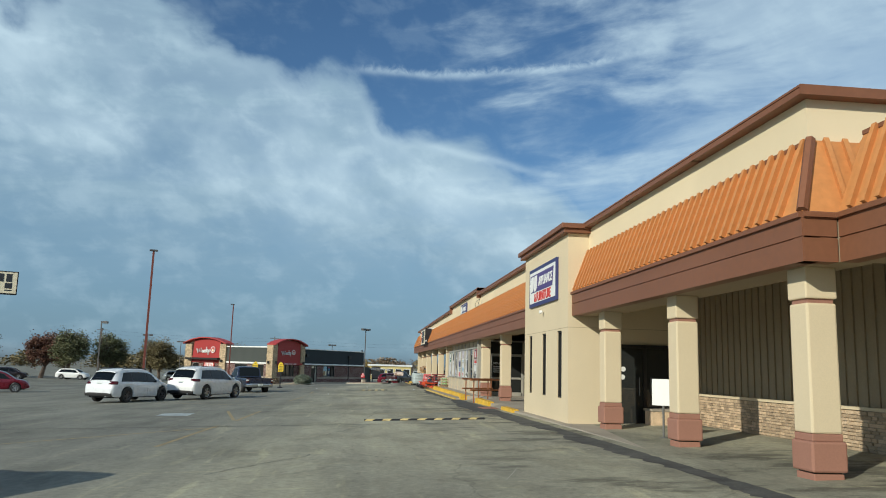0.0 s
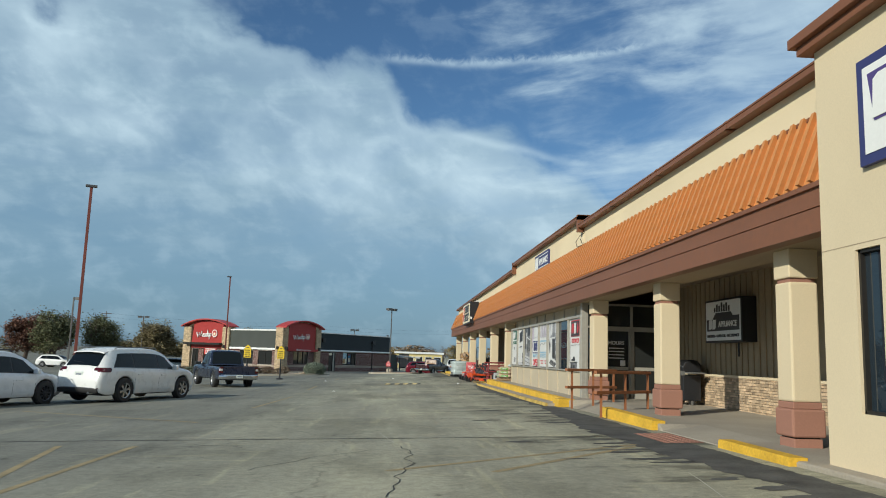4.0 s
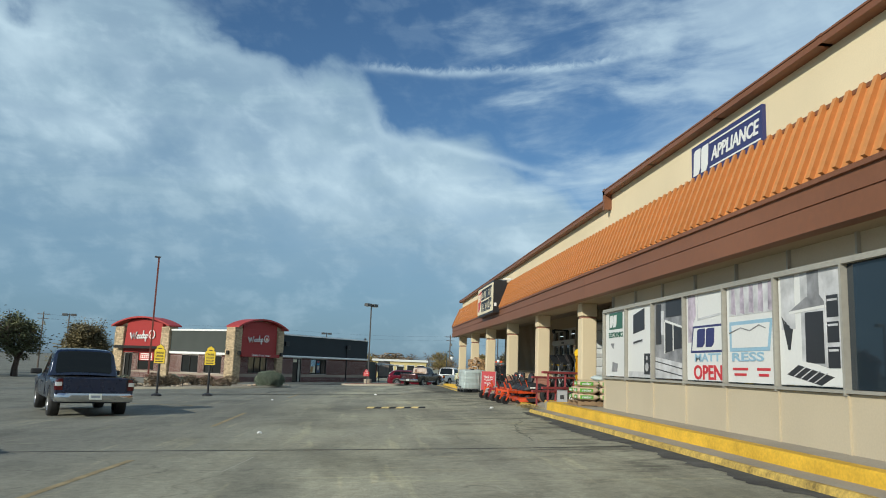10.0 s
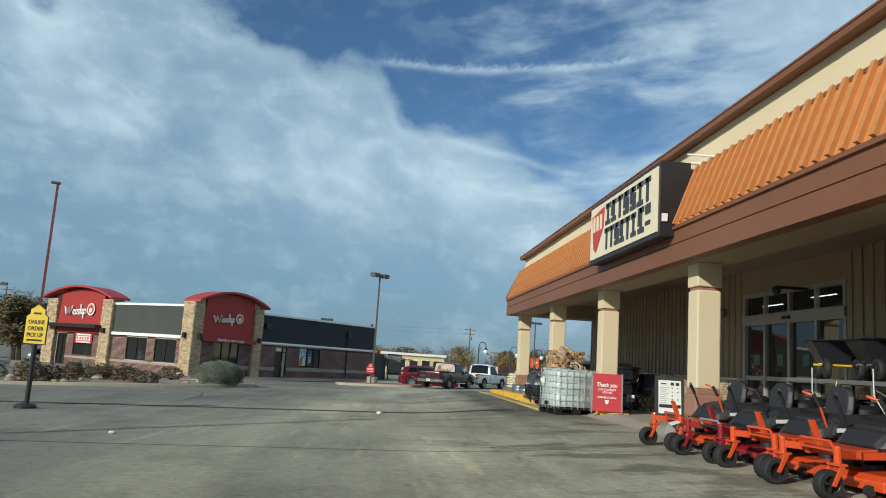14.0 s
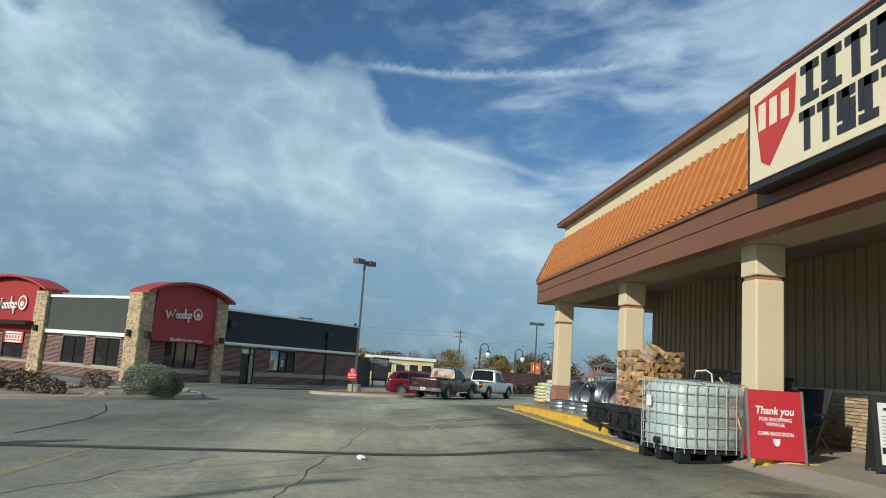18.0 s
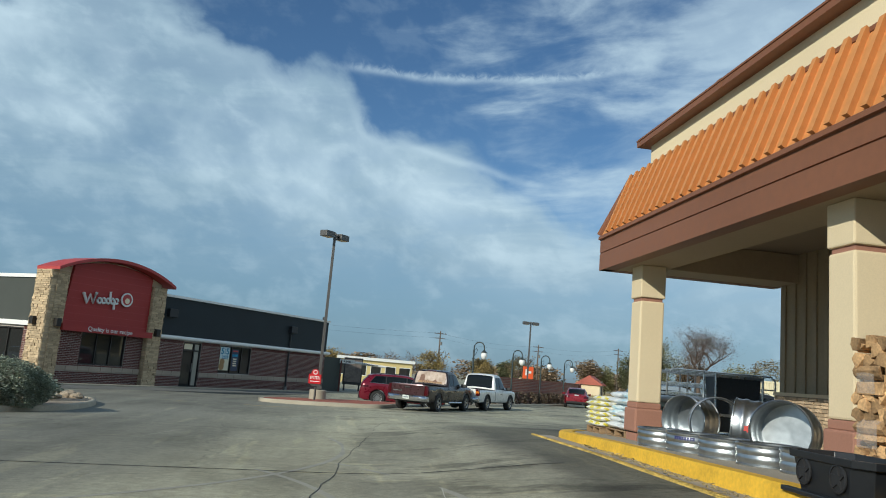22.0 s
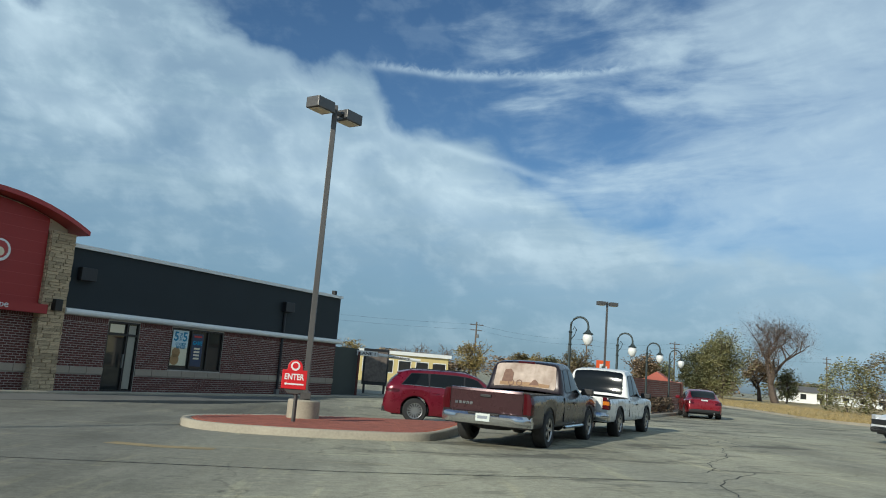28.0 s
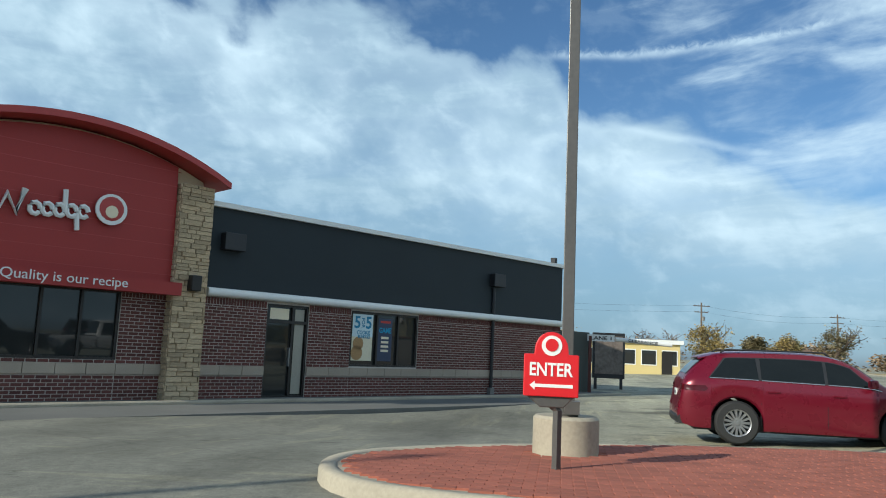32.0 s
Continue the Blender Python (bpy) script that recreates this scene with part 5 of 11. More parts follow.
            part("door_seam", M().rings(rings, close=False, cap=False), BLACK, t)
    bz = spec.get("bumper", (0.33, 0.5))

    def bumper(x0, sgn, z0, z1, depth, wide):
        """A bar that curves back at both ends."""
        rings = []
        for k in range(15):
            v = -1 + 2 * k / 14
            xx = x0 + sgn * depth - sgn * depth * 1.15 * abs(v) ** 5
            zm, e = (z0 + z1) / 2, (z1 - z0) / 2
            rings.append([(xx - sgn * 0.16, v * wide, z0), (xx - sgn * 0.03, v * wide, z0), (xx, v * wide, zm - e * 0.45), (xx, v * wide, zm + e * 0.55), (xx - sgn * 0.035, v * wide, z1), (xx - sgn * 0.16, v * wide, z1)])
        return M().rings(rings)
    big = spec.get("bumper_mat") is not None
    part("rear_bumper", bumper(-h, -1, bz[0], bz[1], 0.14 if big else 0.03, hw * (0.97 if big else 0.80)), spec.get("bumper_mat", PLASTIC), t, smooth=0.6)
    part("front_bumper", bumper(h, 1, 0.3, 0.55, 0.06 if big else 0.0, hw * (0.9 if big else 0.6)), spec.get("bumper_mat", PLASTIC), t, smooth=0.6)
    part("grille", M().box(h - 0.05, h + 0.012, -hw * 0.5, hw * 0.5, 0.56, 0.72), PLASTIC, t, bev=0.01)
    pz = spec.get("plate_z", 0.82)
    xp = rear_x(pz + 0.1) - (0.15 if big else 0.012)
    pl = part("number_plate", M().box(xp - 0.01, xp + 0.02, -0.155, 0.155, pz, pz + 0.155), PLATE, t, bev=0.004)
    bars(pl, [(-0.11, 0.11, pz + 0.05, pz + 0.11)], mat("plate_grey_ink", (0.25, 0.28, 0.32), 0.5), Matrix.Translation((xp - 0.011, 0, 0)) @ FACE_W, depth=0.002)
    if spec.get("rails"):
        for sd in (1, -1):
            a, b = spec["rails"]
            rr = hw * 0.66
            part("roof_rail", M().tube([(a, sd * rr, top(a) + 0.01), (a + 0.12, sd * rr, top(a + 0.12) + 0.055), (b - 0.12, sd * rr, top(b - 0.12) + 0.055), (b, sd * rr, top(b) + 0.01)], 0.018, 6), spec.get("rail_mat", BLACK), t)
    if spec.get("muffler"):
        part("exhaust", M().lathe([(0.04, -0.15), (0.04, 0.15)], 10, (-h + 0.12, -hw * 0.5, 0.33), "x"), CHROME, t)
    if spec.get("spoiler"):
        xs = spec["rear_glass"][1]
        w0 = roofw(xs) * hw * 0.92
        part("spoiler", M().rings([[(xs - 0.12, v * w0, top(xs) + 0.012 - 0.05 * abs(v) ** 4), (xs - 0.11, v * w0, top(xs) + 0.045 - 0.05 * abs(v) ** 4), (xs + 0.2, v * w0 * 0.97, top(xs + 0.2) + 0.03 - 0.05 * abs(v) ** 4), (xs + 0.2, v * w0 * 0.97, top(xs + 0.2) - 0.02)]
                                  for v in (-1, -0.7, 0, 0.7, 1)]), body, t, smooth=0.7)
    if not bed:
        xa = spec["rear_glass"][0]
        part("wiper", M().tube([(xa + 0.04, -0.02, top(xa + 0.04) + 0.045), (xa + 0.07, 0.4, top(xa + 0.07) + 0.045)], 0.009, 4), BLACK, rg)
    return t


def suv_spec(L, H, r=0.37, belt=1.05, hood=1.02, **kw):
    h = L / 2
    s = dict(top=[(-h, 0.66), (-h + 0.04, 0.82), (-h + 0.10, belt - 0.06), (-h + 0.17, belt + 0.06), (-h + 0.55, H - 0.13), (-h + 0.70, H - 0.06), (-h + 1.15, H - 0.01), (-0.3, H + 0.01), (0.25, H - 0.02), (0.62, H - 0.13), (1.3, hood + 0.06), (h - 0.95, hood - 0.01), (h - 0.45, hood - 0.10), (h - 0.15, hood - 0.24), (h, hood - 0.48)],
             belt=[(-h, 0.60), (-h + 0.08, belt - 0.12), (-h + 0.35, belt - 0.01), (0.0, belt - 0.05), (0.9, belt - 0.07), (1.3, hood - 0.04), (h - 0.3, hood - 0.2), (h, hood - 0.52)],
             plan=[(-h, 0.76), (-h + 0.1, 0.87), (-h + 0.35, 0.955), (-h + 0.9, 0.99), (0, 1.0), (h - 1.0, 0.995), (h - 0.45, 0.93), (h - 0.15, 0.80), (h, 0.62)],
             roofw=[(-h, 0.74), (-h + 0.45, 0.655), (-h + 1.0, 0.69), (0.3, 0.70), (0.8, 0.74), (1.3, 0.84), (h - 0.4, 0.80), (h, 0.56)],
             wheels=(-L * 0.285, L * 0.305), r=r, glass=[(-h + 0.58, -L * 0.205, 0.30, 0.03), (-L * 0.195, L * 0.03, 0.0, 0.0), (L * 0.042, 1.12, 0.0, 0.50)],
             windshield=(0.5, 1.25), rear_glass=(-h + 0.165, -h + 0.52), tail_z=(0.90, 1.06), mirror=0.92, handles=(-L * 0.155, L * 0.075), doors=(-L * 0.198, L * 0.036, L * 0.21),
             rails=(-h + 0.8, 0.3), spoiler=True, muffler=True)
    s.update(kw)
    return s


def pickup_spec(L, H, r=0.39, belt=1.08, cab=(-0.55, 1.15), hood=1.1, **kw):
    h = L / 2
    c0, c1 = cab
    s = dict(top=[(-h, belt), (c0 - 0.02, belt), (c0, belt + 0.04), (c0 + 0.17, H - 0.08), (c0 + 0.26, H - 0.03), (c0 + 0.5, H), (c1 - 0.85, H + 0.01), (c1 - 0.6, H - 0.04), (c1 + 0.15, hood + 0.06), (h - 0.5, hood - 0.02), (h - 0.12, hood - 0.12), (h, hood - 0.35)],
             belt=[(-h, belt - 0.02), (c1, belt - 0.03), (h - 0.2, hood - 0.12), (h, hood - 0.4)],
             plan=[(-h, 0.955), (-h + 0.08, 0.985), (-h + 0.5, 1.0), (h - 0.5, 1.0), (h - 0.2, 0.95), (h, 0.82)],
             roofw=[(-h, 0.9), (c0 - 0.02, 0.88), (c0 + 0.02, 0.86), (c0 + 0.3, 0.79), (c1 - 0.6, 0.78), (c1 + 0.1, 0.84), (h, 0.78)],
             wheels=(-L * 0.283, L * 0.318), r=r, tyre=0.28, sill=0.44, tail_up=0.0, glass=[(c0 + 0.22, c0 + 0.66, 0.10, 0.0), (c0 + 0.74, c1 - 0.02, 0.0, 0.46)], glass_f=(0.10, 0.80),
             windshield=(c1 - 0.52, c1 + 0.1), rear_glass=(c0 + 0.012, c0 + 0.165), rgw=0.88, tail_z=(0.76, 1.05), tail_y=(0.80, 0.965), tail_wrap=0.12, mirror=c1 - 0.15,
             mirror_w=0.26, mirror_mat=PLASTIC, handles=(c0 + 0.82,), handle_mat=PLASTIC, doors=(c0 + 0.70, c1 + 0.05), bumper=(0.46, 0.68), bumper_mat=CHROME,
             plate_z=0.52, cuts=(c0 - 0.02, c0, c0 + 0.03, c0 + 0.08, c0 + 0.13, c0 + 0.17, c0 + 0.21))
    s.update(kw)
    return s


def vehicles():
    car("suv", "white crossover suv with black roof rails on the lot", (-11.93, 32.7), 22, 4.66, 1.90, P_PEARL,
        suv_spec(4.66, 1.64, 0.375, belt=1.02), RIM_D, 10, "suv")
    car("suv", "white three-row suv with chrome trim on the lot", (-8.77, 36.2), 22, 5.02, 1.98, P_WHITE,
        suv_spec(5.02, 1.74, 0.395, belt=1.10, hood=1.1, chrome=True, rail_mat=GREY, tail_z=(0.98, 1.12), tail_wrap=0.34), RIM, 6, "suv")
    navy = car("pickup_truck", "dark navy pickup truck with chrome bumper on the lot", (-8.6, 50.2), -27, 5.75, 2.0, P_NAVY,
               pickup_spec(5.75, 1.84, 0.39, amber=1), RIM, 6, "pickup", bed=(-2.875 + 0.02, -0.56))
    deer = mat("printed_window_film", (0.36, 0.25, 0.18), 0.6, spec=0.2, var=0.16, big=2.2, small=6.0, bump=0.0, tint=(0.50, 0.42, 0.36))
    # a maroon truck: the shade on its sides is put into the body colour
    dodge = car("pickup_truck", "maroon pickup truck with shade-darkened body paint and chrome bumper in the lane", (5.08, 95.65), 31, 5.75, 2.02, P_CHAR_SHADED,
                pickup_spec(5.75, 1.84, 0.40, belt=1.15, hood=1.16, tail_z=(0.72, 1.13), rear_mat=deer, rear_label="rear window with a printed meadow film", amber=0), RIM, 5, "pickup", size=0.89, bed=(-2.875 + 0.02, -0.56))
    tg = M().rings([[(-2.905 + 0.035 * abs(v) ** 8, v * 0.79, 0.70), (-2.92 + 0.035 * abs(v) ** 8, v * 0.79, 0.74), (-2.912 + 0.035 * abs(v) ** 8, v * 0.79, 1.08), (-2.93 + 0.035 * abs(v) ** 8, v * 0.79, 1.12), (-2.92 + 0.035 * abs(v) ** 8, v * 0.79, 1.165), (-2.84, v * 0.79, 1.175), (-2.84, v * 0.79, 0.70)] for v in (-1, -0.9, -0.4, 0, 0.4, 0.9, 1)])
    tail = part("tailgate", tg, P_MAROON, dodge, "maroon tailgate", smooth=0.5)
    part("tailgate_handle", M().box(-2.94, -2.9, -0.12, 0.12, 1.0, 1.06), PLASTIC, tail, bev=0.012)
    bars(tail, [(-0.67 + 0.082 * i, -0.605 + 0.082 * i, -0.028, 0.028) for i in range(5)], CHROME, Matrix.Translation((-2.918, 0, 0.86)) @ FACE_W, name="maker_badge")
    part("bumper_step", M().box(-3.02, -2.9, -0.34, 0.34, 0.655, 0.69), PLASTIC, dodge, bev=0.01)
    for sd in (1, -1):
        part("exhaust_hanger", M().tube([(-2.5, sd * 0.45, 0.44), (-2.2, sd * 0.42, 0.36), (-1.4, sd * 0.4, 0.4)], 0.035, 8), PLASTIC, dodge)
    part("axle", M().tube([(-1.63, -0.85, 0.4), (-1.63, 0.85, 0.4)], 0.06, 8), PLASTIC, dodge)
    part("spare_wheel", M().lathe([(0.1, -0.1), (0.36, -0.1), (0.38, 0.0), (0.36, 0.1), (0.1, 0.1)], 20, (-2.3, 0, 0.45)), RUBBER, dodge)
    film = Matrix.Translation((-0.503, 0, 1.45)) @ FACE_W @ pose(0, 0, 0, -12.8, 0, 0)
    ochre, dusk = mat("film_field", (0.36, 0.23, 0.13), 0.65, spec=0.15, var=0.2), mat("film_barn", (0.20, 0.12, 0.09), 0.65, spec=0.15, var=0.2)
    rw = [c for c in dodge.children if c.name.startswith("rear_window")][0]
    part("printed_field", M().prism([(-0.6, -0.2), (0.6, -0.2), (0.62, -0.13), (0.2, -0.1), (-0.6, -0.12)], -0.012, -0.004, "y").moved(film), ochre, rw)
    part("printed_barn", M().prism([(-0.56, -0.12), (-0.3, -0.12), (-0.28, 0.1), (-0.36, 0.19), (-0.5, 0.17)], -0.013, -0.005, "y").moved(film), dusk, rw)
    for cx in (-0.32, -0.12):
        wl = M().rings([[(cx + q * math.sin(k * 0.393), yy, -0.13 + q * math.cos(k * 0.393)) for k in range(16)] for q, yy in ((0.055, -0.016), (0.075, -0.016), (0.075, -0.01), (0.055, -0.01), (0.055, -0.016))], cap=False)
        part("printed_wheel", wl.moved(film), dusk, rw)
    part("printed_stump", M().prism([(0.12, -0.16), (0.36, -0.16), (0.33, -0.08), (0.26, -0.02), (0.2, -0.06)], -0.013, -0.005, "y").moved(film), dusk, rw)
    part("roof_lamp", M().box(-0.42, -0.38, -0.2, 0.2, 1.79, 1.83), TAIL, dodge)
    for sd in (1, -1):
        part("side_step", M().tube([(-0.5, sd * 1.0, 0.42), (1.1, sd * 1.0, 0.42)], 0.04, 8), CHROME, dodge)
    white = car("pickup_truck", "white pickup truck with black arch trim in the lane", (7.95, 99.7), 33, 5.7, 2.0, P_WHITE,
                pickup_spec(5.7, 1.86, 0.39, amber=2, tail_z=(0.76, 1.08)), RIM, 6, "pickup", size=0.89, trim=PLASTIC, bed=(-2.85 + 0.02, -0.56))
    part("tailgate", M().box(-2.875, -2.8, -0.78, 0.78, 0.7, 1.085), P_WHITE, white, bev=0.02)
    part("tailgate", M().box(-2.9, -2.82, -0.78, 0.78, 0.7, 1.085), P_NAVY, navy, bev=0.02)
    car("suv", "dark red three-row suv with silver many-spoke wheels", (4.42, 102.85), 92, 4.95, 1.93, P_RED,
        suv_spec(4.95, 1.75, 0.41, belt=1.22, hood=1.12, tail_z=(0.98, 1.08), tail_wrap=0.46, glass_f=(0.08, 0.78), chrome=True), RIM, 15, "suv", size=0.89)
    sed = dict(suv_spec(4.7, 1.45, 0.34, belt=0.95, hood=0.9, rails=None, rear_glass=(-1.85, -1.2), tail_z=(0.74, 0.9)))
    sed["top"] = [(-2.35, 0.62), (-2.31, 0.86), (-2.25, 0.97), (-1.95, 1.0), (-1.2, 1.36), (-0.6, 1.44), (0.0, 1.45), (0.4, 1.40), (1.15, 1.0), (1.8, 0.88), (2.2, 0.74), (2.35, 0.5)]
    sed["belt"] = [(-2.35, 0.58), (-2.25, 0.9), (0.9, 0.9), (1.9, 0.78), (2.35, 0.46)]
    sed["windshield"], sed["glass"], sed["spoiler"] = (0.3, 1.05), [(-1.5, -0.9, 0.5, 0.0), (-0.88, 0.1, 0, 0), (0.16, 1.0, 0, 0.55)], False
    car("sedan", "bright red sedan with a dark roof on the road", (17.45, 114.4), 18, 4.7, 1.85, P_SED, sed, RIM, 5, "sedan", size=0.89)
    car("suv", "silver suv with roof rails beside the farm store", (13.75, 91.3), 101, 4.9, 1.9, P_SILVER, suv_spec(4.9, 1.8, 0.37, belt=1.05, trim=None, tail_z=(0.9, 1.25), tail_y=(0.72, 0.97)), RIM, 6, "suv", size=0.83, trim=GREY)
    car("suv", "black suv with red tail lamps", (19.6, 95.4), 100, 4.8, 1.9, P_BLACK, suv_spec(4.8, 1.72, 0.37), RIM, 5, "suv", size=0.85)
    car("sedan", "white sedan showing its front", (18.2, 99.7), -82, 4.7, 1.85, P_WHITE, dict(sed), RIM, 5, "sedan", size=0.88)
    car("parked_van", "silver passenger van parked beside the lane", (-7.2, 1.0), 22, 5.0, 1.95, P_SILVER, suv_spec(5.0, 1.9, 0.37, belt=1.15, rails=None), RIM, 6, "van")
    # far row of cars across the road
    far = [(-52, 104, 80, P_SILVER, "silver"), (-47, 100, 80, P_CHAR_SHADED, "charcoal"), (-60, 110, 85, P_BLACK, "black"), (-43, 112, 95, P_WHITE, "white"),
           (-66, 100, 80, P_NAVY, "navy"), (-30, 122, 90, P_SILVER, "silver"), (-25, 126, 90, P_CHAR_SHADED, "charcoal"), (-27.2, 52.0, 70, P_RED, "dark red"), (-13.4, 13.1, 22, P_CHAR_SHADED, "charcoal")]
    for fx, fy, fa, pm, cn in far:
        car("parked_car", f"{cn} car parked across the lot", (fx, fy), fa, 4.7, 1.85, pm, suv_spec(4.7, 1.6, 0.36, rails=None), RIM, 5, "car", low=True, group="far parked cars")


vehicles()

# ---- shop fronts and signs ----
def frame_w(x, y0, y1, z0, z1, ys, zs, w=0.06, d=0.1):
    """Bars of a glazed front that looks to -x."""
    g = M()
    for y in ys:
        g.box(x - d / 2, x + d / 2, y - w / 2, y + w / 2, z0, z1)
    for z in zs:
        g.box(x - d / 2 + 0.003, x + d / 2 - 0.003, y0, y1, z - w / 2, z + w / 2)
    return g


POSTER_W = mat("poster_white", (0.70, 0.70, 0.68), 0.4, var=0.03, bump=0)
POSTER_G = mat("poster_grey_photo", (0.24, 0.24, 0.25), 0.4, var=0.35, big=1.6, small=5, bump=0)
POSTER_L = mat("poster_pale_photo", (0.52, 0.52, 0.53), 0.4, var=0.22, big=1.8, small=5, bump=0)
INK = mat("poster_ink", (0.03, 0.03, 0.033), 0.4, var=0.15, bump=0)
GREENI = mat("poster_green", (0.04, 0.13, 0.085), 0.4, var=0.08, bump=0)
BLUEI = mat("poster_light_blue", (0.30, 0.47, 0.60), 0.4, var=0.06, bump=0)
REDI = mat("poster_red", (0.52, 0.035, 0.045), 0.4, var=0.05, bump=0)
SKYB = mat("bright_blue_paper", (0.03, 0.30, 0.62), 0.5, var=0.05, bump=0)
TAN = mat("tan_panel", (0.50, 0.43, 0.31), 0.7, var=0.05, big=0.6, small=30, bump=0.05)


def two_letter_logo(parent, m, w, h, material):
    """The shop's mark as two plain slanted blocks."""
    g = M()
    for x in (-0.5, 0.04):
        a, b = x * w, (x + 0.46) * w
        out = [(a, -h / 2), (b - 0.12 * w, -h / 2), (b, -h / 2 + 0.2 * h), (b, h / 2), (a + 0.1 * w, h / 2), (a, h / 2 - 0.1 * h)]
        g.prism([(p + 0.08 * q, q) for p, q in out], -0.008, 0, "y")
    part("shop_mark", g.moved(m), material, parent)


def show_window():
    x, y0, y1 = 6.03, 32.15, 45.55
    t = thing("show_window", "long shop window with posters over tan panels", "shop window", (x, 39, floor_z(39)), world=True)
    n = 8
    wv = (y1 - y0) / n
    part("lower_wall", M().box(x, x + 0.2, y0, y1, floor_z(39) - 0.3, 1.02), TAN, t)
    part("upper_wall", M().box(x + 0.24, x + 0.4, y0, y1, 2.79, SOF + 0.3), TAN, t)
    part("ledge", M().box(x - 0.06, x + 0.24, y0, y1, 2.755, 2.79), FRAME, t)
    ys = [y0 + wv * i for i in range(n + 1)]
    part("mullions", frame_w(x - 0.01, y0, y1, 1.0, 2.75, ys, (1.05, 2.73), 0.045, 0.12), FRAME, t)
    part("mullions", frame_w(x + 0.22, y0, y1, 2.79, SOF + 0.02, ys, (2.81,), 0.045, 0.07), FRAME, t)
    fr = M()
    for y in ys:
        fr.box(x - 0.035, x - 0.001, y - 0.022, y + 0.022, floor_z(39) - 0.02, 1.0)
    part("panel_batten", fr, TAN, t)
    panes = []
    for i in range(n):
        panes.append(part("pane", M().box(x + 0.02, x + 0.03, ys[i] + 0.03, ys[i + 1] - 0.03, 1.08, 2.74), GLASS_B, t))
    zc, hh, ww = 1.91, 1.6, wv - 0.12

    def sheet(i, material, label, z0=1.1, z1=2.72):
        return part("poster", M().box(x + 0.004, x + 0.014, ys[i] + 0.05, ys[i + 1] - 0.05, z0, z1), material, panes[i], label)
    at = lambda i, dy=0.0, z=zc: west(x + 0.001, (ys[i] + ys[i + 1]) / 2 - dy, z)
    p = sheet(0, POSTER_W, "white outdoor-range poster with a red mark")
    part("poster_block", M().box(-0.55, 0.5, -0.004, 0, 0.25, 0.72).moved(at(0)), INK, p)
    part("poster_block_rim", M().box(-0.58, 0.53, -0.002, 0, 0.22, 0.75).moved(at(0)), REDI, p)
    two_letter_logo(p, at(0, -0.2, 2.4) @ pose(0, -0.006, 0), 0.5, 0.32, REDI)
    part("shop_mark_half", M().prism([(-0.12, -0.17), (0.09, -0.17), (0.13, -0.1), (0.13, 0.17), (-0.1, 0.17)], -0.018, -0.0145, "y").moved(at(0, 0, 2.4)), POSTER_W, p)
    bars(p, [(-0.56, 0.52, 0.13, 0.145), (-0.56, 0.52, -0.145, -0.13)], INK, at(0, 0, 2.0), depth=0.004)
    part("flame", M().prism([(0.24, -0.16), (0.36, -0.16), (0.42, -0.02), (0.32, 0.2), (0.3, 0.02), (0.22, 0.0)], -0.012, -0.004, "y").moved(at(0, 0, 2.4)), REDI, p)
    words(p, "OUTDOOR", 0.2, REDI, at(0, 0, 2.0) @ pose(0, -0.004, 0), width=0.95, bold=True, depth=0.003)
    part("printed_counter", M().box(-0.62, 0.22, -0.003, 0, -0.8, -0.6).moved(at(0)), POSTER_G, p)
    g = M().prism([(-0.66, -0.6), (0.2, -0.57), (0.26, -0.62), (-0.6, -0.65)], -0.006, 0, "y").box(-0.5, -0.36, -0.006, 0, -0.57, -0.5).box(-0.3, -0.04, -0.006, 0, -0.56, -0.46)
    g.prism([(-0.32, -0.46), (-0.06, -0.46), (-0.1, -0.42), (-0.26, -0.42)], -0.006, 0, "y").box(-0.56, -0.4, -0.006, 0, -0.78, -0.67).box(-0.32, -0.06, -0.006, 0, -0.78, -0.67).box(0.14, 0.18, -0.006, 0, -0.7, -0.58)
    part("printed_edge", M().prism([(-0.72, -0.8), (-0.67, -0.8), (-0.68, 0.1), (-0.72, 0.4)], -0.004, 0, "y").moved(at(0)), POSTER_G, p)
    part("printed_grill", g.moved(at(0)), INK, p)
    p = sheet(2, POSTER_W, "kitchen poster with a steel range hood, ovens and cooktop")

    def printed(i, par, name, material, shapes, lift=0.004):
        for k, pts in enumerate(shapes):
            part(name, M().prism(pts, -lift - 0.0006 * k, 0, "y").moved(at(i)), material, par)
    rect = lambda a, b, c, d: [(a, c), (b, c), (b, d), (a, d)]
    printed(2, p, "printed_wall", POSTER_L, [rect(-0.2, 0.72, -0.55, 0.8), rect(-0.72, -0.35, 0.0, 0.8)], 0.002)
    printed(2, p, "printed_hood", POSTER_G, [rect(-0.02, 0.26, 0.42, 0.8), [(-0.5, 0.26), (0.42, 0.30), (0.26, 0.45), (-0.06, 0.44)]], 0.004)
    printed(2, p, "printed_hood_edge", POSTER_W, [[(-0.5, 0.22), (0.42, 0.26), (0.42, 0.30), (-0.5, 0.26)]], 0.0065)
    printed(2, p, "printed_oven", INK, [rect(-0.1, 0.34, -0.5, 0.22), rect(0.42, 0.68, 0.12, 0.42), rect(0.42, 0.68, -0.22, 0.06), rect(0.42, 0.68, -0.56, -0.28)], 0.004)
    printed(2, p, "printed_oven_rim", POSTER_L, [rect(0.44, 0.66, 0.34, 0.37), rect(0.44, 0.66, 0.0, 0.03), rect(0.44, 0.66, -0.34, -0.31), rect(0.38, 0.40, -0.56, 0.45)], 0.0075)
    printed(2, p, "printed_counter", POSTER_W, [[(-0.72, -0.8), (0.72, -0.8), (0.72, -0.62), (0.1, -0.5), (-0.72, -0.42)]], 0.0045)
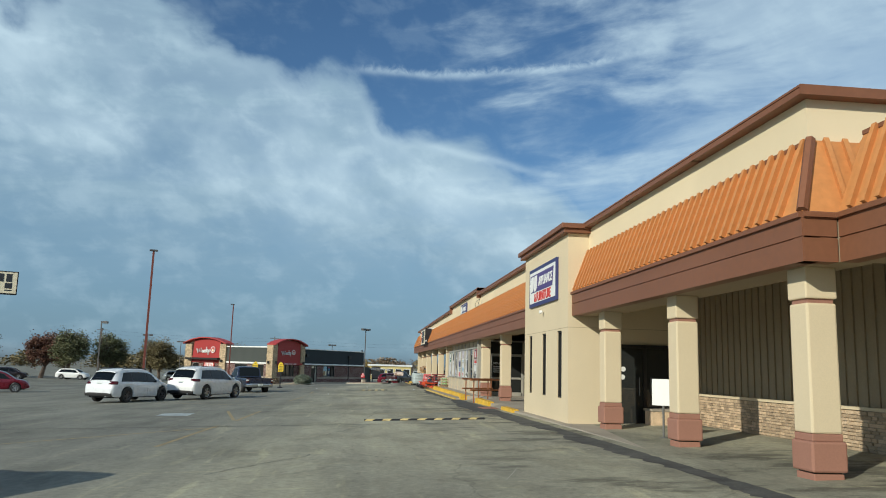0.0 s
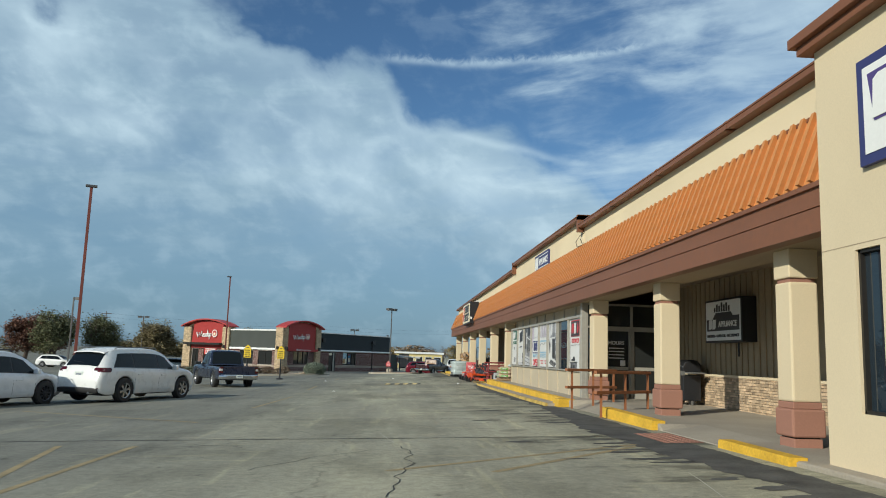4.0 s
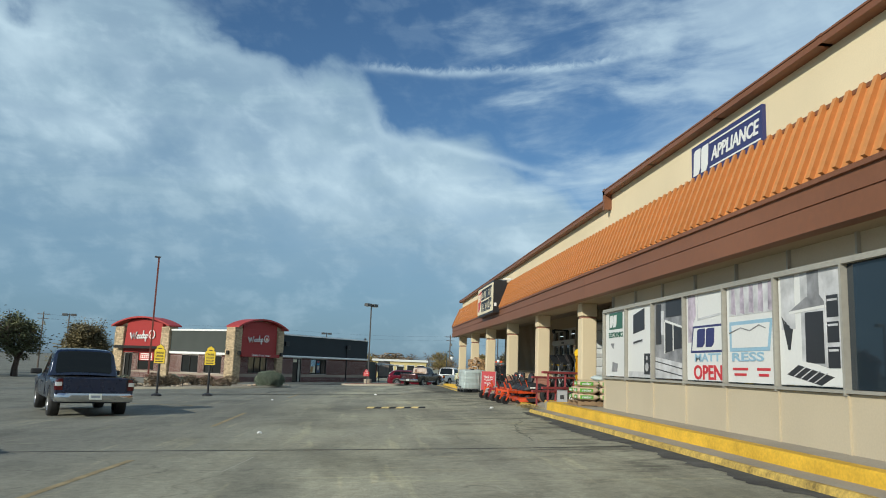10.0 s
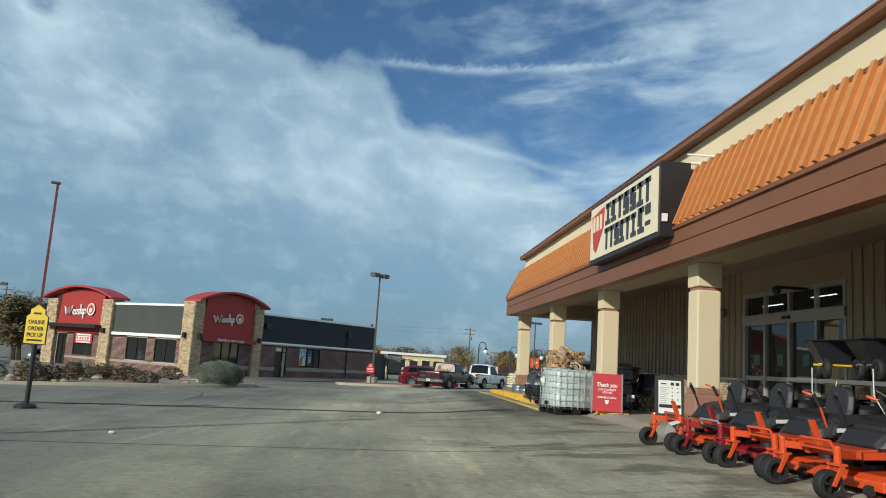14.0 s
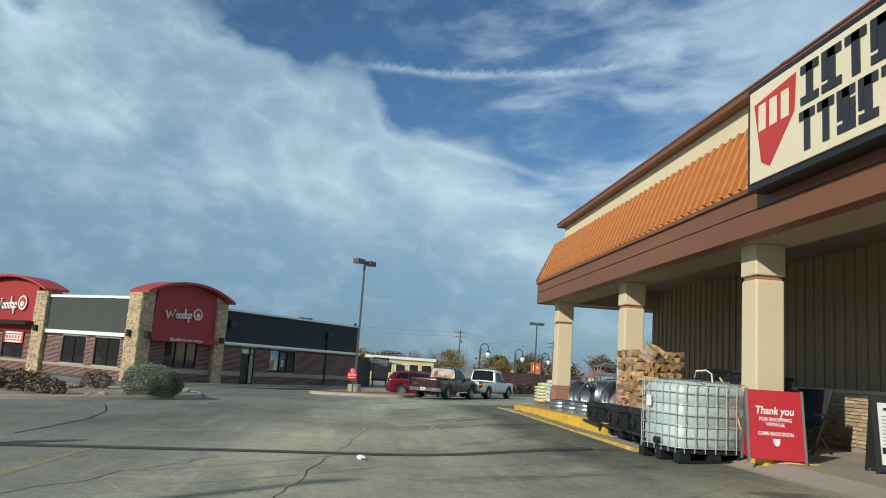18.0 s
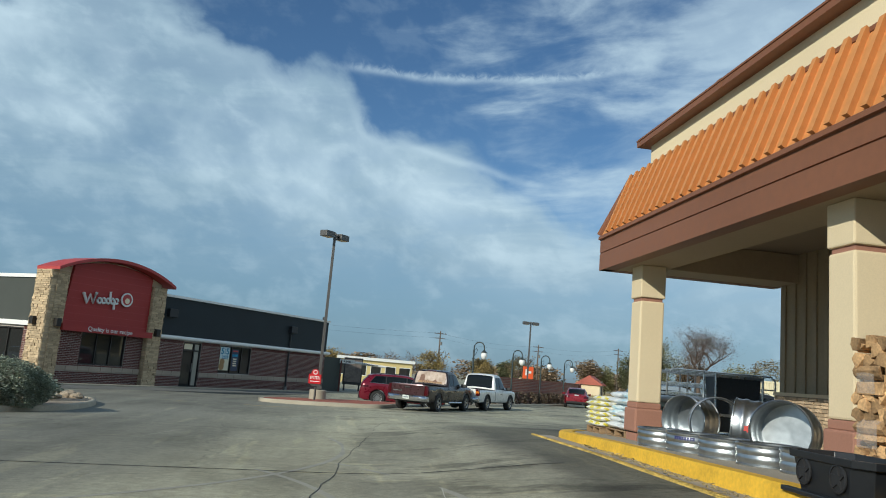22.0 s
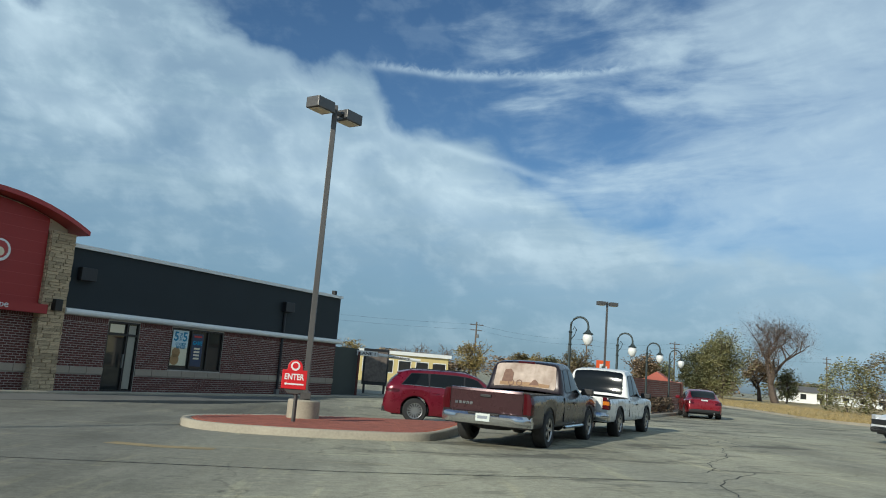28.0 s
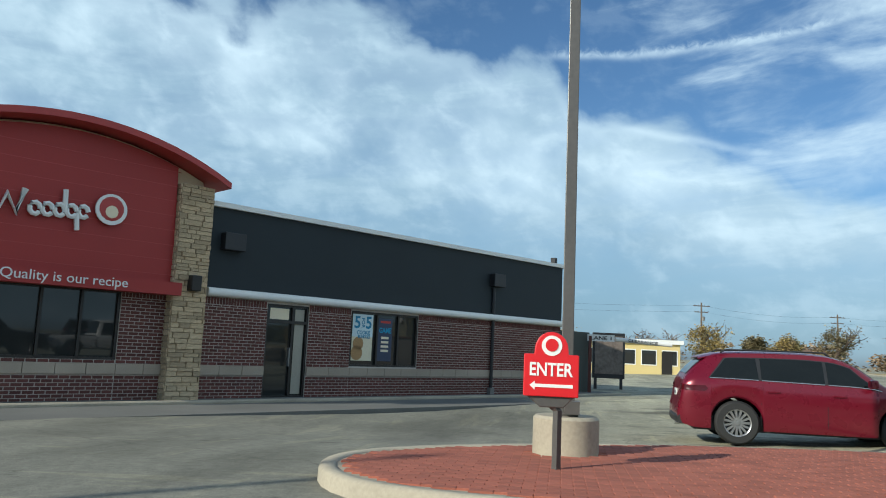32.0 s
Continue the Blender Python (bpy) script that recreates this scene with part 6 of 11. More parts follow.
    printed(2, p, "printed_cooktop", INK, [[(-0.6, -0.66), (0.25, -0.8), (0.55, -0.68), (-0.3, -0.52)]], 0.0075)
    printed(2, p, "printed_grate", POSTER_L, [[(-0.6 + 0.17 * q, -0.655 - 0.027 * q), (-0.57 + 0.17 * q, -0.66 - 0.027 * q), (-0.27 + 0.17 * q, -0.525 - 0.027 * q), (-0.3 + 0.17 * q, -0.52 - 0.027 * q)] for q in range(1, 5)], 0.0105)
    printed(2, p, "printed_leaf", INK, [[(-0.55, -0.3), (-0.5, -0.3), (-0.42 - 0.08 * q, 0.0 + 0.05 * q), (-0.5 - 0.07 * q, 0.02 + 0.06 * q)] for q in range(4)], 0.005)
    p3, p4 = sheet(3, POSTER_W, "white mattress poster"), sheet(4, POSTER_W, "white mattress poster with opening notice")
    lilac = mat("poster_lilac_photo", (0.44, 0.38, 0.45), 0.4, var=0.3, big=3.0, small=8, bump=0)
    part("printed_curtain", M().box(-0.7, 0.7, -0.003, 0, 0.3, 0.78).moved(at(3)), POSTER_L, p3)
    printed(3, p3, "printed_curtain_fold", lilac, [[(-0.62 + 0.3 * q, 0.34), (-0.46 + 0.3 * q, 0.31), (-0.5 + 0.31 * q, 0.78), (-0.6 + 0.3 * q, 0.78)] for q in range(5)], 0.005)
    printed(4, p4, "printed_curtain_fold", lilac, [rect(-0.72, -0.5, -0.1, 0.8), [(-0.5, 0.25), (-0.36, 0.4), (-0.4, 0.8), (-0.5, 0.8)]], 0.003)
    printed(4, p4, "printed_bed_edge", POSTER_L, [[(-0.3, 0.3), (0.72, 0.36), (0.72, 0.4), (-0.26, 0.34)], rect(-0.3, -0.27, 0.3, 0.78)], 0.0035)
    printed(3, p3, "printed_bed_edge", POSTER_G, [[(-0.7, 0.02), (-0.3, 0.1), (0.0, 0.04), (0.3, 0.12), (0.5, 0.06), (0.5, 0.045), (0.3, 0.1), (0.0, 0.02), (-0.3, 0.08), (-0.7, 0.0)]], 0.012)
    g = M().prism([(-0.7, -0.3), (0.6, -0.3), (0.7, 0.2), (-0.7, 0.2)], -0.004, 0, "y")
    part("printed_pillow", g.moved(at(3)), BLUEI, p3)
    part("printed_pillow", M().prism([(-0.62, -0.24), (0.54, -0.24), (0.62, 0.14), (-0.62, 0.14)], -0.007, -0.004, "y").moved(at(3)), POSTER_W, p3)
    g = M().prism([(-0.6, -0.3), (0.7, -0.3), (0.7, 0.2), (-0.5, 0.2)], -0.004, 0, "y")
    part("printed_pillow", g.moved(at(4)), NAVY, p4)
    part("printed_pillow", M().prism([(-0.54, -0.26), (0.68, -0.26), (0.68, 0.16), (-0.45, 0.16)], -0.007, -0.004, "y").moved(at(4)), POSTER_W, p4)
    two_letter_logo(p4, at(4, 0.05, 1.88) @ pose(0, -0.008, 0), 0.7, 0.34, NAVY)
    words(p4, "MATT", 0.2, BLUEI, at(4, 0.1, 1.52) @ pose(0, -0.004, 0), width=1.05, bold=True, depth=0.003)
    words(p3, "RESS", 0.2, BLUEI, at(3, -0.1, 1.52) @ pose(0, -0.004, 0), width=1.05, bold=True, depth=0.003)
    words(p4, "OPEN", 0.36, REDI, at(4, 0.1, 1.25) @ pose(0, -0.004, 0), width=1.15, bold=True, depth=0.004)
    bars(p3, [(-0.6, -0.1, 0.03, 0.07), (-0.55, -0.15, -0.06, -0.02), (0.2, 0.6, 0.03, 0.07), (0.25, 0.55, -0.06, -0.02)], REDI, at(3, 0, 1.27))
    p = sheet(5, POSTER_G, "grey kitchen photo poster with wall ovens")
    printed(5, p, "printed_cabinet", INK, [rect(-0.15, 0.7, 0.45, 0.8), rect(-0.7, -0.4, -0.1, 0.75)], 0.003)
    printed(5, p, "printed_oven", INK, [[(-0.18, -0.28), (0.2, -0.24), (0.2, 0.3), (-0.18, 0.36)], [(0.26, -0.22), (0.64, -0.2), (0.64, 0.2), (0.26, 0.28)]], 0.004)
    printed(5, p, "printed_oven_rim", POSTER_W, [[(-0.2, 0.36), (0.66, 0.2), (0.66, 0.24), (-0.2, 0.41)], rect(-0.22, -0.19, -0.3, 0.36), rect(0.215, 0.245, -0.25, 0.3)], 0.007)
    printed(5, p, "printed_counter", POSTER_L, [[(-0.72, -0.36), (0.72, -0.5), (0.72, -0.8), (-0.72, -0.8)], rect(-0.4, -0.26, 0.1, 0.6)], 0.005)
    printed(5, p, "printed_drawer_line", INK, [[(-0.72, -0.44), (0.72, -0.6), (0.72, -0.62), (-0.72, -0.46)], [(-0.72, -0.6), (0.72, -0.74), (0.72, -0.76), (-0.72, -0.62)]], 0.0085)
    p = sheet(6, POSTER_W, "white electronics poster with a television and speakers")
    printed(6, p, "printed_television", INK, [[(-0.42, 0.18), (0.3, 0.26), (0.3, 0.74), (-0.42, 0.62)]], 0.004)
    printed(6, p, "printed_shelf", POSTER_L, [[(-0.45, -0.08), (0.2, -0.02), (0.2, 0.05), (-0.45, 0.0)], rect(-0.7, 0.7, -0.8, -0.68)], 0.004)
    printed(6, p, "printed_speaker", INK, [rect(0.28, 0.62, -0.74, -0.28), [(-0.4, -0.05), (0.15, 0.0), (0.15, 0.04), (-0.4, 0.0)]], 0.006)
    printed(6, p, "printed_cone", POSTER_L, [[(0.45 + 0.1 * math.cos(q * 0.7), -0.58 + 0.1 * math.sin(q * 0.7)) for q in range(9)], [(0.45 + 0.05 * math.cos(q * 0.7), -0.38 + 0.05 * math.sin(q * 0.7)) for q in range(9)]], 0.0095)
    p = sheet(7, POSTER_W, "white electronics poster with a green mark")
    part("poster_block", M().box(-0.5, 0.5, -0.004, 0, 0.35, 0.76).moved(at(7)), GREENI, p)
    two_letter_logo(p, at(7, -0.18, 2.46) @ pose(0, -0.006, 0), 0.5, 0.3, POSTER_W)
    words(p, "ELECTRONICS", 0.18, GREENI, at(7, 0, 2.12) @ pose(0, -0.004, 0), width=1.05, bold=True, depth=0.003)
    g = M().prism([(-0.3, -0.7), (0.1, -0.7), (0.16, -0.5), (-0.24, -0.46)], -0.004, 0, "y").prism([(-0.4, 0.0), (-0.1, 0.0), (-0.2, -0.14)], -0.004, 0, "y")
    part("printed_appliance", g.moved(at(7)), POSTER_G, p)
    # corner post, short return with a narrow window, and the entrance behind the column
    r = thing("shop_entrance", "aluminium and glass shop entrance beside the window", "entrance", (7.4, 32.2, 0.26), world=True)
    part("corner_post", M().box(x - 0.05, x + 0.14, y0 - 0.16, y0 + 0.02, floor_z(32) - 0.1, SOF), FRAME, r, bev=0.01)
    yy = 32.0
    part("side_panel", M().box(6.17, 6.62, yy, yy + 0.15, 0.1, 1.0), TAN, r)
    w = part("side_window", M().box(6.17, 6.62, yy + 0.03, yy + 0.05, 1.0, SOF), GLASS_B, r)
    part("notice", M().box(6.24, 6.5, yy + 0.015, yy + 0.028, 1.75, 2.15), SKYB, w, "bright blue paper notice")
    bars(w, [(-0.08, 0.08, -0.02, 0.0), (-0.1, 0.1, -0.08, -0.06), (-0.06, 0.06, -0.14, -0.12)], WHITE, Matrix.Translation((6.37, yy + 0.013, 2.03)))
    fr = M()
    for xx in (6.14, 6.64, 7.55, 8.45, 8.98):
        fr.box(xx - 0.035, xx + 0.035, yy - 0.03, yy + 0.1, 0.1, SOF)
    for zz in (1.0, 2.42, SOF - 0.03):
        fr.box(6.14, 9.0, yy - 0.025, yy + 0.095, zz - 0.03, zz + 0.03) if zz != 1.0 else fr.box(6.14, 6.64, yy - 0.025, yy + 0.095, zz - 0.03, zz + 0.03)
    part("frame", fr, FRAME, r)
    part("transom_pane", M().box(6.67, 8.96, yy + 0.03, yy + 0.05, 2.45, SOF), GLASS, r)
    for a, b in ((6.68, 7.52), (7.58, 8.42)):
        d = part("glass_door", M().box(a, b, yy + 0.03, yy + 0.05, 0.26, 2.39), GLASS, r)
        f2 = M()
        for q0, q1, z0, z1 in ((a, a + 0.06, 0.26, 2.39), (b - 0.06, b, 0.26, 2.39), (a, b, 0.26, 0.44), (a, b, 2.31, 2.39), (a, b, 1.12, 1.22)):
            f2.box(q0, q1, yy + 0.0, yy + 0.07, z0, z1)
        part("door_frame", f2, FRAME, d)
    part("side_light", M().box(8.48, 8.96, yy + 0.03, yy + 0.05, 0.26, 2.39), GLASS, r)
    words(r, "HOURS", 0.16, WHITE, Matrix.Translation((7.08, yy + 0.02, 1.95)), width=0.5, bold=True, depth=0.004)
    bars(r, [(-0.24, 0.24, -0.1 * i - 0.03, -0.1 * i) for i in range(1, 5)], WHITE, Matrix.Translation((7.08, yy + 0.02, 1.9)))
    part("door_notice", M().box(7.2, 7.36, yy + 0.015, yy + 0.025, 1.25, 1.42), WHITE, r)
    # black room behind the glass
    solo("wall_inner", M().box(x + 0.3, 9.0, y1 + 0.05, y1 + 0.25, 0, SOF), SIDING, "end wall of the show window", "wall", "structure")


show_window()


def sign_tower():
    t = thing("store_sign", "white and navy appliance and furniture sign on the tower", "sign", (5.5, 15.25, 3.68), world=True)
    part("panel", M().box(5.47, 5.535, 13.42, 17.07, 3.70, 4.97), NAVY, t, "navy sign border")
    part("face", M().box(5.46, 5.469, 13.54, 16.95, 3.82, 4.85), WHITE, t)
    violet = mat("sign_violet", (0.075, 0.05, 0.19), 0.5, var=0.05, bump=0)
    m = west(5.458, 15.25, 4.45)
    part("name_panel", M().prism([(-1.5, -0.28), (1.4, -0.28), (1.55, 0.3), (-1.6, 0.3)], -0.006, 0, "y").moved(m), violet, t)
    two_letter_logo(t, m @ pose(-1.05, -0.008, 0), 0.9, 0.5, WHITE)
    words(t, "APPLIANCE", 0.4, WHITE, m @ pose(0.5, -0.008, 0.02), width=1.85, bold=True, shear=0.2)
    words(t, "& FURNITURE", 0.4, SIGNRED, m @ pose(0.1, -0.006, -0.46), width=2.2, bold=True)
    part("spotlight", M().lathe([(0.03, 0), (0.06, -0.05), (0.05, -0.12), (0.01, -0.13)], 10, (5.5, 15.2, 3.45), "x"), WHITE, t)


sign_tower()


def sign_upper():
    t = thing("store_sign", "navy appliance sign with white letters on the parapet", "sign", (6.1, 38.9, 4.92), world=True)
    part("panel", M().box(6.06, 6.128, 37.5, 40.2, 4.93, 5.62), NAVY, t)
    m = west(6.058, 38.85, 5.28)
    two_letter_logo(t, m @ pose(-0.93, 0, 0), 0.62, 0.5, WHITE)
    words(t, "APPLIANCE", 0.35, WHITE, m @ pose(0.38, 0, 0), width=1.75, bold=True, shear=0.2)
    bars(t, [(-0.55, 1.3, 0.22, 0.25), (-0.55, 1.3, -0.25, -0.22)], WHITE, m)


sign_upper()


def sign_wall():
    t = thing("lightbox_sign", "black-cased white appliance lightbox sign on the siding", "sign", (8.8, 27.85, 1.95), world=True)
    part("case", M().box(8.62, 9.0, 26.8, 28.95, 1.95, 3.07), BLACK, t, bev=0.01)
    part("face", M().box(8.612, 8.619, 26.86, 28.89, 2.0, 3.02), WHITE, t)
    m = west(8.61, 27.87, 2.5)
    part("dark_band", M().prism([(-0.95, -0.25), (0.95, -0.25), (0.95, 0.12), (0.6, 0.12), (0.5, 0.22), (-0.4, 0.22), (-0.6, 0.05), (-0.95, 0.05)], -0.005, 0, "y").moved(m), INK, t)
    g = M()
    for i, h in enumerate((0.12, 0.2, 0.16, 0.24, 0.18, 0.22, 0.14)):
        g.box(-0.5 + 0.14 * i, -0.41 + 0.14 * i, -0.005, 0, 0.24, 0.24 + h)
    part("skyline", g.moved(m), INK, t)
    two_letter_logo(t, m @ pose(-0.6, -0.006, -0.08), 0.42, 0.25, WHITE)
    words(t, "APPLIANCE", 0.2, WHITE, m @ pose(0.3, -0.006, -0.08), width=1.05, bold=True)
    words(t, "MATTRESS - OUTDOOR - ELECTRONICS", 0.1, INK, m @ pose(0, -0.002, -0.38), width=1.85, bold=True)
    part("conduit", M().tube([(8.9, 27.6, 1.95), (8.9, 27.6, 1.6)], 0.025), BLACK, t)


sign_wall()


def sign_farm():
    t = thing("store_sign", "big cream lightbox sign with black blocks and a red shield", "sign", (5.45, 61.65, 3.65), world=True)
    part("case", M().box(5.37, 5.95, 59.32, 63.98, 3.63, 5.07), BLACK, t)
    part("face", M().box(5.345, 5.369, 59.42, 63.88, 3.72, 4.98), CREAM, t)
    m = west(5.343, 61.65, 4.35)
    part("shield", M().prism([(-2.1, 0.42), (-1.12, 0.52), (-1.16, 0.05), (-1.72, -0.5), (-1.92, -0.4)], -0.01, 0, "y").moved(m), SIGNRED, t)
    g = M()
    for i in range(3):
        x = -1.98 + 0.27 * i
        g = M().box(x, x + 0.17, -0.016, -0.01, 0.02, 0.38)
        part("shield_block", g.moved(m), CREAM, t)
    # two rows of heavy slab shapes in place of the name
    g = M()
    rnd = random.Random(4)

    def slab(x0, x1, z0, z1):
        w, h = x1 - x0, z1 - z0
        k = rnd.randrange(4)
        g = M()
        g.box(x0 + w * 0.32, x1 - w * 0.30, -0.012, 0, z0, z1)
        g.box(x0, x1, -0.012, 0, z1 - h * 0.22, z1)
        if k != 0:
            g.box(x0, x1, -0.0125, 0, z0, z0 + h * 0.2)
        if k > 1:
            g.box(x0, x0 + w * 0.28, -0.0122, 0, z0 + h * 0.3, z1)
        if k == 3:
            g.box(x1 - w * 0.26, x1, -0.0122, 0, z0 + h * 0.2, z1 - h * 0.3)
        part("name_block", g.moved(m), INK, t)
    x = -1.02
    for i in range(7):
        slab(x, x + 0.36, 0.05, 0.54)
        x += 0.425
    x = -1.05
    for i in range(6):
        slab(x, x + 0.31, -0.52, -0.03)
        x += 0.365
    slab(1.2, 1.55, -0.52, -0.0)
    part("name_block", M().box(1.62, 1.9, -0.012, 0, -0.2, 0.0).moved(m), INK, t)
    part("name_block", M().box(1.62, 1.9, -0.012, 0, -0.42, -0.34).moved(m), INK, t)
    part("service_switch", M().box(5.4, 5.5, 59.28, 59.32, 3.9, 4.05), WHITE, t)
    part("bracket", M().tube([(5.6, 59.4, 5.05), (6.2, 59.4, 5.1)], 0.03), WHITE, t)
    part("bracket", M().tube([(5.7, 58.9, 5.1), (6.2, 58.7, 5.05)], 0.02), WHITE, t)


sign_farm()


def farm_doors():
    t = thing("sliding_doors", "aluminium automatic sliding doors of the farm store", "door", (9.2, 61.65, 0.2), world=True)
    x, y0, y1 = 9.2, 59.6, 63.7
    z0 = floor_z(61)
    part("frame", frame_w(x + 0.05, y0, y1, z0, 3.12, (y0 + 0.05, 60.62, 61.65, 62.68, y1 - 0.05), (z0 + 0.06, 2.42, 2.58, 3.09), 0.09, 0.14), FRAME, t)
    part("header", M().box(x - 0.06, x + 0.12, y0, y1, 2.42, 2.6), FRAME, t)
    for a, b in ((59.7, 60.58), (60.66, 61.6), (61.7, 62.64), (62.72, 63.6)):
        d = part("door_leaf", M().box(x + 0.06, x + 0.07, a, b, z0, 2.4), GLASS, t)
        part("push_bar", M().box(x + 0.0, x + 0.05, a, b, z0 + 0.9, z0 + 1.0), FRAME, d)
        part("door_notice", M().box(x + 0.05, x + 0.058, a + 0.3, a + 0.55, z0 + 1.25, z0 + 1.5), GREENI, d)
    for a, b in ((59.7, 61.6), (61.7, 63.6)):
        part("transom_pane", M().box(x + 0.06, x + 0.07, a, b, 2.62, 3.06), GLASS, t)
    part("sensor", M().box(x - 0.1, x - 0.06, 61.5, 61.8, 2.45, 2.52), BLACK, t)
    lamp = emit_mat("strip_light", (0.9, 0.92, 0.9), 1.2)
    part("strip_light", M().box(x + 0.05, x + 0.058, 60.0, 60.9, 2.86, 2.88).box(x + 0.05, x + 0.058, 62.0, 62.9, 2.8, 2.82), lamp, t)
    part("wall_bell", M().lathe([(0.02, 0), (0.1, -0.02), (0.12, -0.1), (0.03, -0.18)], 10, (9.15, 64.6, 2.75), "x"), GREY, t)


farm_doors()


def tower_door():
    t = thing("double_door", "dark bronze glass double door beside the tower", "door", (7.7, 12.35, 0.2), world=True)
    y = 12.36
    part("leaf", M().box(6.98, 7.7, y - 0.05, y - 0.02, 0.2, 2.32), GLASS, t)
    part("leaf", M().box(7.74, 8.46, y - 0.05, y - 0.02, 0.2, 2.32), GLASS, t)
    g = M()
    for q in (6.94, 7.72, 8.5):
        g.box(q - 0.05, q + 0.05, y - 0.08, y - 0.001, 0.2, 2.4)
    g.box(6.9, 8.55, y - 0.08, y - 0.001, 2.3, 2.4)
    part("frame", g, DFRAME, t)
    for q in (7.55, 7.88):
        part("pull_handle", M().tube([(q, y - 0.09, 1.0), (q, y - 0.09, 1.5)], 0.015), GREY, t)
    for q, z in ((7.1, 1.72), (7.08, 1.5)):
        part("sticker", M().lathe([(0.01, -0.003), (0.07, -0.003), (0.07, 0)], 12, (q, y - 0.052, z), "y"), WHITE, t)
    p = thing("planter_box", "low split-brick planter beside the door", "planter", (8.05, 11.75, floor_z(12)))
    part("box", M().box(-0.45, 0.45, -0.28, 0.28, 0, 0.42), STONE, p, bev=0.01)
    part("cap", M().box(-0.48, 0.48, -0.31, 0.31, 0.42, 0.48), CONC, p, bev=0.01)
    s = thing("sign_post", "white board on a thin metal post", "sign post", (6.5, 8.0, floor_z(8)), turn=-35)
    part("post", M().tube([(0, 0, 0), (0, 0, 1.2)], 0.025), GREY, s)
    part("foot", M().lathe([(0.15, 0), (0.15, 0.02), (0.03, 0.05)], 12), GREY, s)
    part("board", M().box(-0.24, 0.24, -0.03, 0.0, 0.72, 1.3), WHITE, s, bev=0.01)


tower_door()


def rail_run(p, q, z, color, label, h=0.92, ends=True):
    """A handrail with two square bars on posts from p to q."""
    t = thing("handrail", label, "handrail", (*p, z), "handrails", world=True)
    a, b = Vector((*p, 0)), Vector((*q, 0))
    n = 3
    for i in range(n):
        c = a.lerp(b, i / (n - 1))
        part("post", M().box(c.x - 0.025, c.x + 0.025, c.y - 0.025, c.y + 0.025, z - 0.1, z + h), color, t)
    d = (b - a).normalized()
    s = Vector((-d.y, d.x, 0))
    for zz in (0.46, h):
        e0, e1 = a - d * 0.22, b + d * 0.1
        ring = lambda c: [(c + s * 0.045 + Vector((0, 0, z + zz - 0.035))), (c - s * 0.045 + Vector((0, 0, z + zz - 0.035))),
                          (c - s * 0.045 + Vector((0, 0, z + zz + 0.035))), (c + s * 0.045 + Vector((0, 0, z + zz + 0.035)))]
        part("bar", M().rings([ring(e0), ring(e1)]), color, t, bev=0.008)


R_ORANGE = mat("orange_brown_rail_paint", (0.30, 0.115, 0.045), 0.6, var=0.12, small=20, bump=0.1)
R_RED = mat("dull_red_rail_paint", (0.30, 0.055, 0.06), 0.6, var=0.12, small=20, bump=0.1)
rail_run((4.95, 26.15), (6.45, 27.35), 0.2, R_ORANGE, "orange-brown metal handrail beside the ramp")
rail_run((5.0, 29.15), (6.4, 30.05), 0.2, R_ORANGE, "orange-brown metal handrail before the entrance")
rail_run((5.57, 51.4), (7.1, 52.4), 0.02, R_RED, "dull red metal handrail by the mowers")
rail_run((5.3, 48.75), (6.5, 49.3), 0.2, R_RED, "dull red metal handrail by the column")


BSTRIPE = mat("worn_cream_yellow_stripe", (0.58, 0.46, 0.20), 0.8, var=0.2, big=4, small=30, bump=0.2)


def bump(y, x0, x1, n, ends):
    """A rubber speed bump: black with slanted yellow stripes."""
    z = lambda x: ground_z(x, y)
    t = thing("speed_bump", "black rubber speed bump with yellow stripes", "speed bump", ((x0 + x1) / 2, y, ground_z((x0 + x1) / 2, y)), "speed bumps", world=True)
    prof = [(-0.15, 0.0), (-0.11, 0.028), (-0.05, 0.048), (0.05, 0.048), (0.11, 0.028), (0.15, 0.0)]
    k = 6
    rings = [[(x0 + (x1 - x0) * i / k, y + a, z(x0 + (x1 - x0) * i / k) + b) for a, b in prof] for i in range(k + 1)]
    part("body", M().rings(rings), RUBBER, t)
    for i in range(n):
        c = x0 + (x1 - x0) * (i + 0.5) / n
        hw2 = 0.115
        ring = []
        for a, b in prof[0:6]:
            s = a * 0.9
            ring.append([(c - hw2 + s, y + a, z(c) + b + 0.004), (c + hw2 + s, y + a, z(c) + b + 0.004)])
        part("stripe", M().rings(ring, close=False, cap=False), BSTRIPE, t)


bump(15.1, 0.0, 3.66, 7, False)
bump(52.1, -0.05, 1.92, 4, True)


# ---- goods and things in front of the shops ----
rnd = random.Random(11)
WOOD = mat("pallet_wood", (0.30, 0.20, 0.11), 0.85, var=0.2, big=3, small=20, bump=0.3, stretch=(1, 6, 6))
BARK = mat("split_firewood", (0.30, 0.17, 0.075), 0.9, var=0.3, big=6, small=35, bump=0.5, tint=(0.46, 0.29, 0.14), rand=0.5)
CAGE = mat("dull_zinc_cage", (0.50, 0.53, 0.51), 0.55, 0.3, var=0.08, small=14, bump=0.02)
TANKM = mat("galvanized_tank", (0.45, 0.48, 0.50), 0.34, 0.95, var=0.1, big=3, small=11, bump=0.06)
IBCW = mat("milky_plastic", (0.52, 0.59, 0.58), 0.35, var=0.04, big=2, small=12, bump=0.03)
POLY = mat("black_poly_resin", (0.016, 0.018, 0.022), 0.4, var=0.15, bump=0.05)
MORANGE = mat("mower_orange", (0.62, 0.075, 0.015), 0.35, var=0.05, bump=0.02, coat=0.4)
